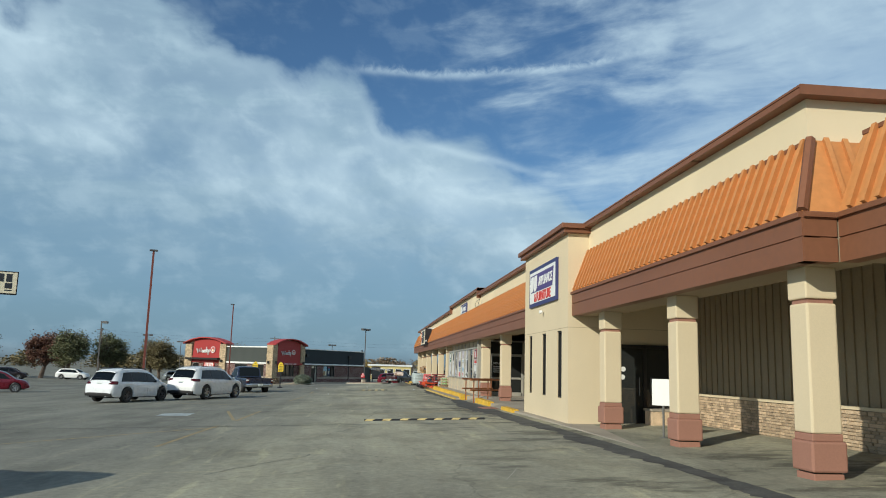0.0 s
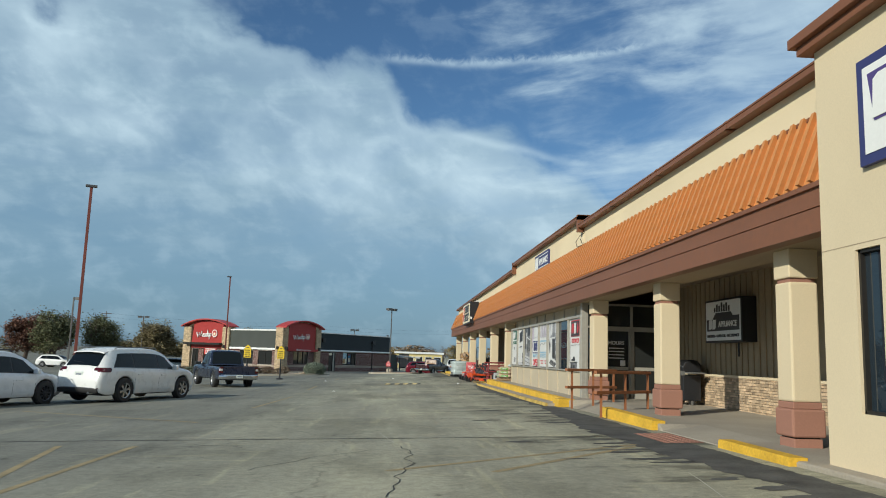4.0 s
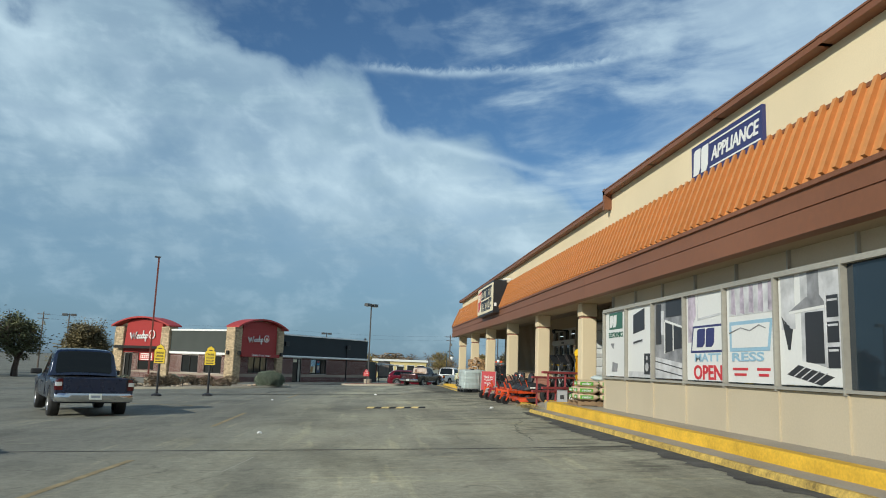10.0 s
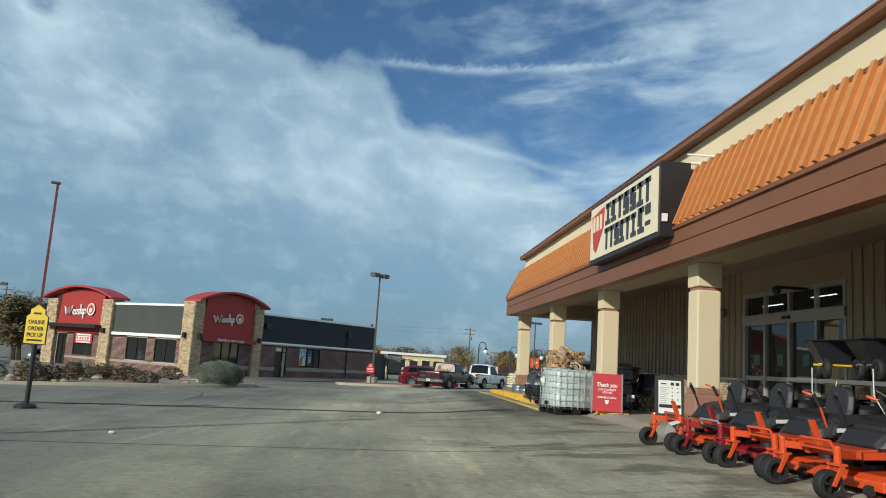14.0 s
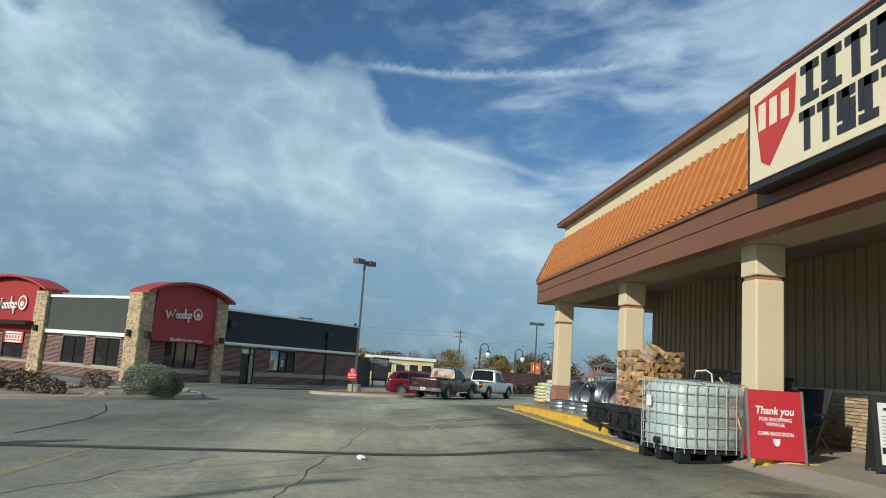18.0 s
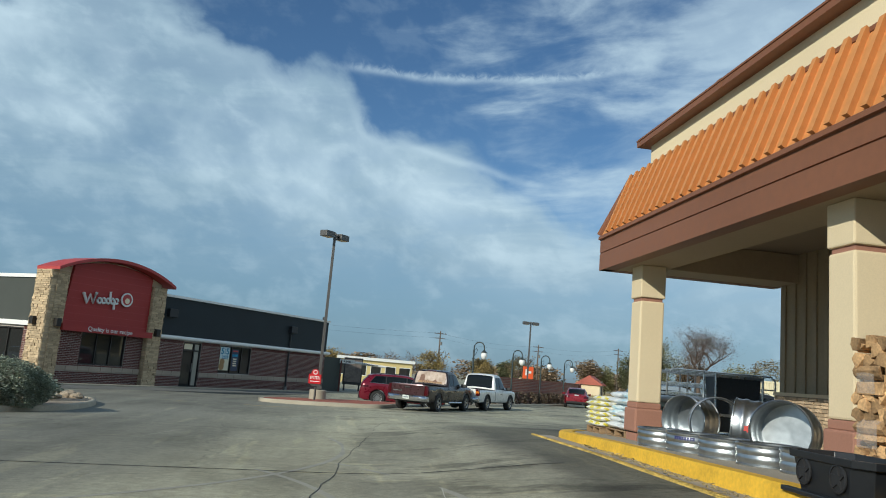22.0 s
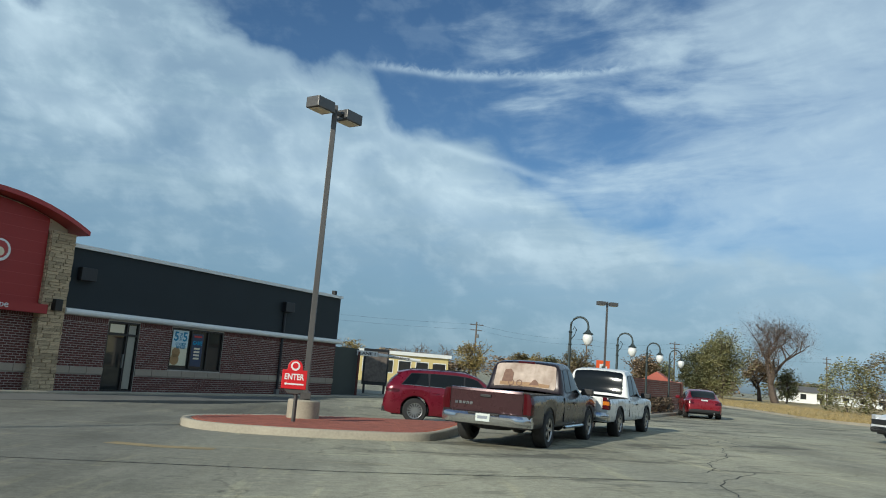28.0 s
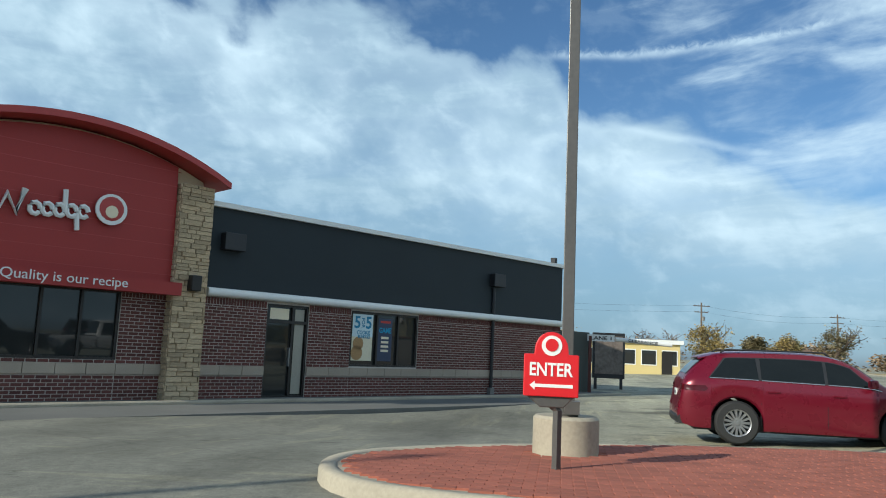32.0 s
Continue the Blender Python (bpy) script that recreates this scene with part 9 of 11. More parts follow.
    for k in range(3):
        for i in range(4 if k < 2 else 2):
            ob = new("shavings_bag", bag[(k + i) % 3])
            z = walk_z(x, y) + 0.138 + 0.178 * k
            ob.matrix_basis = pose(x - 0.3 + 0.6 * (i % 2), y - 0.26 + 0.5 * (i // 2), z, 0, 0, rnd.uniform(-3, 3))
            tagged(ob, "clear bag of cedar shavings with a green label", "bag", "bags of cedar shavings")
            part("print_panel", M().box(-0.235, 0.12, -0.234, -0.226, 0.055, 0.15), GREENL, ob, "green printed panel")
            words(ob, "cedar", 0.09, POSTER, pose(-0.06, -0.238, 0.105), 0.26, True, 0.001)
            part("print_panel", M().box(-0.31, -0.302, -0.15, 0.15, 0.06, 0.15), GREENL, ob, "green printed panel")
            words(ob, "cedar", 0.09, POSTER, pose(-0.313, 0, 0.105) @ FACE_W, 0.22, True, 0.001)
    wad = new("shavings_bag", to_mesh("shavings_bag", pillow(0.55, 0.45, 0.16, 7), IBCW, smooth=1.2))
    wad.matrix_basis = pose(x + 0.2, y - 0.1, walk_z(x, y) + 0.138 + 0.178 * 3, 4, -3, 20)
    tagged(wad, "white bag on top of the shavings", "bag")
    # small grey stand beside the column
    t = thing("cable_stand", "small grey metal stand on the walk", "stand", (5.75, 48.75, walk_z(5.75, 48.6)), turn=-20)
    part("front_plate", M().prism([(-0.16, 0), (0.16, 0), (0.13, 0.34), (-0.13, 0.34)], -0.1, -0.08, "y"), MGREY, t)
    part("top_plate", M().box(-0.14, 0.14, -0.1, 0.1, 0.32, 0.345), MGREY, t)
    part("side_plate", M().box(-0.15, -0.13, -0.08, 0.1, 0, 0.32), MGREY, t)
    part("side_plate", M().box(0.13, 0.15, -0.08, 0.1, 0, 0.32), MGREY, t)
    part("opening", M().box(-0.06, 0.06, -0.104, -0.1, 0.08, 0.2), BLACK, t)


pallet_goods()


def grill():
    t = thing("gas_grill", "black gas grill with side shelves against the wall", "grill", (8.45, 29.9, floor_z(30)), turn=-90)
    part("cabinet", M().box(-0.4, 0.4, -0.25, 0.25, 0.12, 0.82), POLY, t, bev=0.015)
    part("cabinet_door", M().box(-0.38, -0.01, -0.265, -0.251, 0.16, 0.78), VINYL, t)
    part("cabinet_door", M().box(0.01, 0.38, -0.265, -0.251, 0.16, 0.78), VINYL, t)
    part("control_panel", M().box(-0.42, 0.42, -0.3, -0.2, 0.8, 0.92), GREY, t, bev=0.01)
    for u in (-0.25, 0, 0.25):
        part("knob", M().lathe([(0.03, 0), (0.03, -0.03), (0.005, -0.032)], 12, (u, -0.3, 0.86), "y"), BLACK, t)
    part("lid", M().prism([(-0.26, 0.9), (-0.27, 1.02), (-0.2, 1.16), (-0.05, 1.24), (0.15, 1.22), (0.25, 1.1), (0.25, 0.9)], -0.41, 0.41, "x"), BLACK, t, bev=0.02)
    part("lid_handle", M().tube([(-0.3, -0.27, 1.06), (-0.3, -0.33, 1.06), (0.3, -0.33, 1.06), (0.3, -0.27, 1.06)], 0.015, 6), STEEL, t)
    for s in (1, -1):
        part("side_shelf", M().box(min(s * 0.41, s * 0.78), max(s * 0.41, s * 0.78), -0.22, 0.22, 0.86, 0.9), GREY, t, bev=0.008)
        part("wheel", M().lathe([(0.02, -0.025), (0.075, -0.025), (0.075, 0.025), (0.02, 0.025)], 12, (s * 0.35, 0, 0.075), "x"), RUBBER, t)
        part("caster", M().box(s * 0.35 - 0.03, s * 0.35 + 0.03, -0.03, 0.03, 0.0, 0.13), GREY, t)


grill()

# tactile patch at the ramp, camera and wires on the shops
tac = M().add(*(lambda s: (s.v, s.f))(strip_mesh([(4.55, 21.0), (5.2, 21.0), (5.2, 22.6), (4.55, 22.6)], 0.012)))
for i in range(5):
    for j in range(11):
        u, v = 4.62 + 0.125 * i, 21.08 + 0.145 * j
        tac.lathe([(0.03, 0), (0.022, 0.008)], 6, (u, v, ground_z(u, v) + 0.012))
solo("tactile_paving", tac, TERRA, "worn brown-red tactile paving at the ramp", "paving", "structure")
t = thing("security_camera", "black dome security camera under the canopy", "camera", (8.5, 60.9, 2.95))
part("bracket", M().box(0.0, 0.7, -0.03, 0.03, 0.06, 0.12), BLACK, t)
part("dome", M().lathe([(0.02, -0.09), (0.06, -0.07), (0.08, -0.01), (0.085, 0.06), (0.07, 0.1), (0.01, 0.1)], 16), BLACK, t, smooth=0.8)
solo("loose_cable", M().tube([(6.05, 31.9, 5.35), (5.9, 31.95, 5.25), (5.78, 32.0, 5.05), (5.85, 32.1, 4.9), (6.05, 32.2, 5.0), (6.0, 32.3, 5.2)], 0.012, 6), BLACK, "loose black cable looped over the parapet", "cable", smooth=1.0)


# ---- lot: lamps, signs, planted islands, painted lines ----
def pole_lamp(name, label, at, top, material, w=0.11, heads=(), base=None, turn=0.0, arm=0.45):
    """A square lamp pole with shoebox heads: heads are turns in degrees."""
    x, y = at
    z = ground_z(x, y)
    t = thing(name, label, "lamp", (x, y, z), "", turn)
    h = top - z
    b = 0.0
    if base:
        r, bh, bm = base
        part("concrete_base", M().lathe([(r, -0.2), (r, bh - 0.03), (r - 0.03, bh), (0.02, bh)], 24), bm, t, smooth=0.6)
        b = bh
    sq = lambda k, zz: [(k, -k, zz), (k, k, zz), (-k, k, zz), (-k, -k, zz)]
    part("pole", M().rings([sq(w / 2, b), sq(w / 2 * 0.92, h)]), material, t, bev=0.008)
    part("base_plate", M().box(-w, w, -w, w, b, b + 0.03), material, t)
    part("base_cover", M().rings([sq(w * 0.75, b + 0.03), sq(w * 0.7, b + 0.2)]), material, t)
    for a in heads:
        R = pose(0, 0, 0, 0, 0, a)
        part("arm", M().box(w / 2, arm, -0.03, 0.03, h - 0.2, h - 0.12).moved(R), material, t)
        hd = part("lamp_head", M().box(arm - 0.06, arm + 0.5, -0.2, 0.2, h - 0.28, h - 0.02).moved(R), material, t, bev=0.02)
        part("lens", M().box(arm, arm + 0.44, -0.16, 0.16, h - 0.295, h - 0.281).moved(R), CREAM, hd, "frosted lens")
    return t


ORBASE = mat("orange_painted_concrete", (0.48, 0.20, 0.05), 0.85, var=0.18, big=2, small=25, bump=0.3)
SHRUB = mat("juniper_foliage", (0.24, 0.275, 0.205), 0.9, var=0.3, big=4, small=30, island=True, rand=0.4)
DRYSH = mat("dry_brown_shrub", (0.17, 0.125, 0.08), 0.9, var=0.3, big=4, small=30, island=True, rand=0.45)
GRAVEL = mat("tan_gravel", (0.28, 0.23, 0.17), 0.95, var=0.3, big=2, small=26, bump=0.8, dist=0.02)
ROCK = mat("pale_rock", (0.36, 0.29, 0.21), 0.95, var=0.25, big=4, small=26, bump=0.6, dist=0.02)
PAVER = mat("red_brick_paver", (0.30, 0.095, 0.06), 0.9, var=0.14, big=2, small=40, bump=0.25, rand=0.16)
PAVERI = mat("red_brick_paver_field", (0.30, 0.095, 0.06), 0.9, var=0.14, big=2, small=40, bump=0.25, island=True, rand=0.16)
LWHITE = mat("lamp_globe_white", (0.80, 0.80, 0.77), 0.25, var=0.02, bump=0)
TEAL = mat("grey_green_iron", (0.045, 0.06, 0.06), 0.5, 0.3, var=0.12, bump=0.05)
SYEL = mat("sign_yellow", (0.72, 0.50, 0.015), 0.45, var=0.04, bump=0.01)
WOODP = mat("weathered_utility_pole", (0.12, 0.095, 0.075), 0.9, var=0.2, small=16, bump=0.3)
DRYG = mat("dry_grass", (0.36, 0.28, 0.13), 0.95, var=0.25, big=0.6, small=18, bump=0.6, dist=0.03)
YBLD = mat("pale_yellow_wall", (0.62, 0.50, 0.22), 0.85, var=0.05)

t = pole_lamp("lamp_post", "tall red-brown lamp pole on an orange concrete base", (-15.7, 48.7), 9.5, RPOLE, 0.15, (), (0.3, 0.8, ORBASE), 20, 0.2)
part("lamp_head", M().box(-0.28, 0.28, -0.12, 0.12, 9.5 - ground_z(-15.7, 48.7), 9.62 - ground_z(-15.7, 48.7)), POLE, t, bev=0.02)
t = pole_lamp("lamp_post", "thin red-brown lamp pole on a tan concrete base", (-15.4, 82.8), 8.25, RPOLE, 0.12, (), (0.25, 0.7, CURBC), 20, 0.12)
part("lamp_head", M().box(-0.3, 0.12, -0.1, 0.1, 8.25 - ground_z(-15.4, 82.8), 8.36 - ground_z(-15.4, 82.8)), POLE, t, bev=0.02)
lampE = pole_lamp("lamp_post", "grey-bronze double-headed lamp post on the brick island", (0.25, 97.1), 6.7, POLE, 0.13, (50, 230), (0.36, 0.55, CURBC), 0, 0.28)
part("junction_box", M().box(-0.02, 0.14, -0.24, -0.07, 0.58, 0.72), POLE, lampE)
pole_lamp("lamp_post", "bronze double-headed lamp post beyond the brick wall", (18.1, 130.6), 6.2, POLE, 0.13, (10, 190), (0.35, 0.5, CURBC), 0, 0.25)
for (x, y), top, hd in (((-31.25, 86.45), 6.05, (-5,)), ((-34.4, 118.4), 5.7, (10, 190)), ((-35, 144), 5.4, (0, 180)), ((-6, 142.9), 5.6, (20, 200)), ((-48, 96), 6.2, (0,))):
    pole_lamp("lamp_post", "dark bronze parking lot lamp post far across the lot", (x, y), top, POLE, 0.13, hd, (0.3, 0.6, CURBC), 0, 0.25)


def utility_pole(x, y, top, turn):
    z = ground_z(x, y)
    t = thing("utility_pole", "weathered wooden utility pole with crossarms and insulators", "utility pole", (x, y, z), "utility poles", turn)
    h = top - z
    part("pole", M().tube([(0, 0, -0.2), (0, 0, h)], [0.16, 0.1], 10), WOODP, t)
    for k, zz in enumerate((h - 0.5, h - 1.3)):
        part("crossarm", M().box(-1.1 + 0.2 * k, 1.1 - 0.2 * k, -0.06, 0.06, zz, zz + 0.1), WOODP, t)
        for u in (-0.9, -0.4, 0.4, 0.9):
            if abs(u) < 1.1 - 0.2 * k:
                part("insulator", M().lathe([(0.03, 0), (0.06, 0.05), (0.03, 0.12)], 8, (u, 0, zz + 0.1)), GREY, t)
    part("transformer", M().lathe([(0.02, 0), (0.2, 0.02), (0.2, 0.55), (0.02, 0.6)], 12, (0.26, 0, h - 2.4)), GREY, t)
    return t


UP = [(-60, 175, 8.6), (-22, 186, 8.2), (18.4, 192.5, 8.0), (58, 213, 8.9), (95, 225, 9.2), (38, 201, 7.6)]
for x, y, top in UP:
    utility_pole(x, y, top, 12)
w = M()
line = sorted(UP)
for (xa, ya, ta), (xb, yb, tb) in zip(line[:-1], line[1:]):
    for k, off in enumerate((0.0, -0.8)):
        pts = []
        for i in range(9):
            u = i / 8
            pts.append((xa + (xb - xa) * u, ya + (yb - ya) * u, ta + (tb - ta) * u - 0.35 + off - 0.6 * (1 - (2 * u - 1) ** 2)))
        w.tube(pts, 0.008, 4)
solo("power_lines", w, BLACK, "thin black power lines between the utility poles", "power line", "structure")


def pickup_sign(x, y, turn):
    z = ground_z(x, y)
    t = thing("pickup_sign", "yellow pointed sign for online order pick up on a black post", "sign", (x, y, z), "pickup signs", turn)
    b = 0.85 - z
    part("base", M().lathe([(0.24, 0), (0.24, 0.05), (0.2, 0.1), (0.08, 0.13)], 20), BLACK, t, smooth=0.6)
    part("post", M().tube([(0, 0.03, 0.1), (0, 0.03, b + 0.5)], 0.055, 10), BLACK, t, smooth=1.0)
    part("post_sleeve", M().tube([(0, 0.03, b - 0.15), (0, 0.03, b + 0.75)], 0.04, 10), SYEL, t, smooth=1.0)
    bd = [(-0.25, b), (0.25, b), (0.25, b + 0.62), (0.17, b + 0.68), (0.17, b + 0.78), (0.0, b + 0.9), (-0.17, b + 0.78), (-0.17, b + 0.68), (-0.25, b + 0.62)]
    part("board", M().prism(bd, -0.03, -0.012, "y"), SYEL, t)
    part("board_edge", M().prism([(a * 1.06, b + 0.42 + (c - b - 0.42) * 1.04) for a, c in bd], -0.011, 0.002, "y"), BLACK, t)
    for k, wd in enumerate(("ONLINE", "ORDER", "PICK UP")):
        words(t, wd, 0.13, BLACK, pose(0, -0.034, b + 0.50 - 0.15 * k), 0.38, True, 0.002)
    bars(t, [(-0.18, 0.18, b + 0.06, b + 0.1)], BLACK, pose(0, -0.034, 0))
    bars(t, [(-0.09, 0.09, b + 0.68, b + 0.72)], BLACK, pose(0, -0.034, 0))


pickup_sign(-7.6, 64.3, -6)
pickup_sign(-9.9, 64.0, -4)


def enter_sign():
    x, y = 0.09, 95.7
    z = ground_z(x, y) + 0.14
    t = thing("enter_sign", "red enter sign with a white arrow on a bronze post", "sign", (x, y, z), turn=4)
    b = 0.06 - z
    rb = mat("enter_sign_red", (0.60, 0.012, 0.018), 0.4, var=0.03, bump=0)
    part("post", M().tube([(0.07, 0.05, 0), (0.07, 0.05, b - 0.13), (0.0, 0.05, b - 0.06)], 0.042, 4), POLE, t)
    part("cradle", M().prism([(-0.24, b + 0.02), (-0.1, b - 0.1), (0.12, b - 0.1), (0.24, b + 0.02)], 0.0, 0.09, "y"), POLE, t, bev=0.01)
    out = [(-0.255, b), (0.255, b), (0.255, b + 0.39), (0.16, b + 0.39)] + [(0.155 * math.cos(a), b + 0.44 + 0.16 * math.sin(a)) for a in [math.pi * i / 10 for i in range(11)]] + [(-0.16, b + 0.39), (-0.255, b + 0.39)]
    bd = part("board", M().prism(out, -0.03, 0.05, "y"), rb, t, bev=0.008)
    words(t, "ENTER", 0.17, WHITE, pose(0, -0.034, b + 0.25), 0.40, True, 0.002)
    part("arrow", M().prism([(-0.2, b + 0.1), (-0.15, b + 0.14), (-0.15, b + 0.115), (0.2, b + 0.115), (0.2, b + 0.085), (-0.15, b + 0.085), (-0.15, b + 0.06)], -0.036, -0.03, "y"), WHITE, t)
    part("emblem", M().lathe([(0.095, 0), (0.095, -0.006), (0.01, -0.006)], 20, (0, -0.03, b + 0.47), "y"), WHITE, t, "white round emblem")
    part("emblem_mark", M().lathe([(0.06, 0), (0.06, -0.004), (0.01, -0.004)], 16, (0, -0.037, b + 0.475), "y"), rb, t)


enter_sign()


def kerb_ring(name, pts, w, h, label, sink=0.25):
    """A closed concrete kerb along a run of points, with a rounded top; pts run anticlockwise."""
    P = [Vector((*p, 0)) for p in pts]
    n = len(P)
    rings = []
    for i in range(n):
        d = (P[(i + 1) % n] - P[i - 1]).normalized()
        s = Vector((-d.y, d.x, 0))
        z = ground_z(P[i].x, P[i].y)
        rings.append([tuple(P[i] + s * a + Vector((0, 0, z + b))) for a, b in ((0, -sink), (0.01, h - 0.03), (0.035, h), (w - 0.02, h), (w, h - 0.02), (w, -sink))])
    rings.append(rings[0])
    return solo(name, M().rings(rings, cap=False), CURBC, label, "kerb", "structure", smooth=0.9)


def smooth_ring(pts, k=4):
    """Rounds a polygon through its points."""
    n = len(pts)
    out = []
    for i in range(n):
        p0, p1, p2, p3 = (Vector(pts[(i + j - 1) % n]) for j in range(4))
        for q in range(k):
            u = q / k
            v = 0.5 * (2 * p1 + (p2 - p0) * u + (2 * p0 - 5 * p1 + 4 * p2 - p3) * u * u + (3 * p1 - p0 - 3 * p2 + p3) * u ** 3)
            out.append((v.x, v.y))
    return out


ISLAND = smooth_ring([(-1.5, 94.6), (-0.16, 94.0), (1.5, 93.9), (2.9, 94.3), (3.9, 97.0), (4.3, 98.6), (3.0, 98.9), (1.1, 98.5), (-0.8, 97.7), (-1.9, 96.8), (-2.1, 95.7)])
BED = smooth_ring([(-5.6, 85), (-6.5, 88.5), (-9.5, 90.5), (-14, 89), (-19, 84), (-20, 79), (-16, 77.4), (-12, 78.2), (-8.5, 80.2), (-6.2, 82.6)])


def fan(pts, lift, inset=0.0):
    c = Vector((sum(p[0] for p in pts) / len(pts), sum(p[1] for p in pts) / len(pts)))
    g = M()
    rings = []
    for k in (1.0, 0.75, 0.5, 0.25, 0.02):
        ring = []
        for p in pts:
            d = Vector(p) - c
            v = c + d * (1 - inset / d.length) * k
            ring.append((v.x, v.y, ground_z(v.x, v.y) + lift))
        rings.append(ring)
    return g.rings(rings, cap=False)


kerb_ring("kerb_8", ISLAND, 0.17, 0.15, "pale concrete kerb round the brick island")
solo("island_bed", fan(ISLAND, 0.128, 0.1), MORTAR, "sand bed under the brick pavers", "paving", "structure")
kerb_ring("kerb_9", BED, 0.16, 0.14, "pale concrete kerb round the planted bed")
solo("planting_bed", fan(BED, 0.10, 0.1), GRAVEL, "tan gravel planting bed with rocks", "bed", "structure")


def inside(p, poly, d=0.0):
    x, y = p
    ok = False
    n = len(poly)
    for i in range(n):
        (x0, y0), (x1, y1) = poly[i], poly[i - 1]
        if (y0 > y) != (y1 > y) and x < (x1 - x0) * (y - y0) / (y1 - y0) + x0:
            ok = not ok
    if ok and d:
        for i in range(n):
            a, b, c = Vector(poly[i - 1]), Vector(poly[i]), Vector(p)
            e = b - a
            u = min(max((c - a).dot(e) / max(e.length_squared, 1e-9), 0), 1)
            if (a + e * u - c).length <= d:
                return False
    return ok


def leaf_mesh(pts, size, r, flat=0.5, k=1.0):
    """Many small leaf blades at points: each two triangles bent along the middle."""
    vs, fs = [], []
    for p in pts:
        a, b = r.uniform(0, 2 * math.pi), r.uniform(-1, 1)
        d = Vector((math.cos(a), math.sin(a), b * flat)).normalized()
        s = d.cross(Vector((r.uniform(-1, 1), r.uniform(-1, 1), 1))).normalized()
        n = s.cross(d)
        q = size * r.uniform(0.6, 1.3)
        o = len(vs)
        p = Vector(p)
        vs += [tuple(p - d * q * 0.5), tuple(p + s * q * 0.35 * k + n * q * 0.08), tuple(p + d * q * 0.5), tuple(p - s * q * 0.35 * k + n * q * 0.08)]
        fs += [(o, o + 1, o + 2), (o, o + 2, o + 3)]
    m = M()
    m.v, m.f = vs, fs
    return m


def raw(name, m, material, parent=None, off=None):
    """Mesh object straight from its corners, for leaves."""
    me = bpy.data.meshes.new(name)
    me.from_pydata([Vector(p) - (off or Vector((0, 0, 0))) for p in m.v], [], m.f)
    me.materials.append(material)
    ob = new(name, me)
    ob.parent = parent
    return ob


def shrub(name, label, x, y, rx, h, n, size, leafmat, seed, group="", z=None, stems=6):
    r = random.Random(seed)
    z = ground_z(x, y) + 0.1 if z is None else z
    t = thing(name, label, "shrub", (x, y, z), group)
    st = M()
    for i in range(stems):
        a = r.uniform(0, 6.28)
        st.tube([(0, 0, -0.05), (rx * 0.3 * math.cos(a), rx * 0.3 * math.sin(a), h * 0.45), (rx * 0.6 * math.cos(a), rx * 0.6 * math.sin(a), h * 0.8)], [0.03, 0.02, 0.008], 5)
    part("woody_base", st, WOODP, t)
    pts = []
    lumps = [(r.uniform(0, 6.28), r.uniform(0.2, 0.9), r.uniform(0.9, 1.12)) for _ in range(16)]
    while len(pts) < n:
        a, e = r.uniform(0, 6.28), math.asin(r.uniform(-0.6, 1))
        q = r.uniform(0.45, 1) ** 0.35
        bump_k = 1 + 0.10 * math.sin(3 * a + seed) * math.cos(4 * e + seed) + 0.06 * math.sin(7 * a + 2 * e)
        pts.append((rx * q * bump_k * math.cos(a) * math.cos(e), rx * q * bump_k * math.sin(a) * math.cos(e), max(0.02, h * 0.38 + h * 0.62 * q * bump_k * math.sin(e))))
    raw("foliage", leaf_mesh(pts, size, r), leafmat, t)


shrub("juniper_bush", "round blue-green juniper bush in the gravel bed", -6.9, 82.9, 1.03, 1.10, 30000, 0.055, SHRUB, 3)
r = random.Random(8)
for k in range(24):
    while True:
        x, y = r.uniform(-19, -7), r.uniform(78, 89)
        if inside((x, y), BED, 0.7) and (Vector((x, y)) - Vector((-6.9, 82.9))).length > 1.9:
            break
    shrub("dry_shrub", "low dry reddish shrub in the gravel bed", x, y, r.uniform(0.4, 0.7), r.uniform(0.55, 0.95), 700, 0.12, DRYSH if k % 3 else SHRUB, 20 + k, "dry shrubs", stems=8)
base_rock = []
for k in range(5):
    rr = random.Random(k)
    m = M().lathe([(0.05, -0.3), (0.75, -0.25), (1.0, 0.1), (0.8, 0.5), (0.4, 0.72), (0.05, 0.75)], 7)
    m.v = [(p[0] * rr.uniform(0.75, 1.2), p[1] * rr.uniform(0.75, 1.2), p[2] * rr.uniform(0.8, 1.2)) for p in m.v]
    base_rock.append(to_mesh("rock", m, ROCK, bev=0.05))
for k in range(34):
    while True:
        x, y = r.uniform(-19.5, -6), r.uniform(77.6, 90)
        if inside((x, y), BED, 0.35) and (Vector((x, y)) - Vector((-6.9, 82.9))).length > 1.3:
            break
    ob = new("rock", r.choice(base_rock))
    s = r.uniform(0.14, 0.32)
    ob.matrix_basis = pose(x, y, ground_z(x, y) + 0.14, 0, 0, r.uniform(0, 360)) @ Matrix.Diagonal((s, s * 0.8, s * 0.7, 1))
    tagged(ob, "pale rough landscape rock in the gravel bed", "rock", "bed rocks")


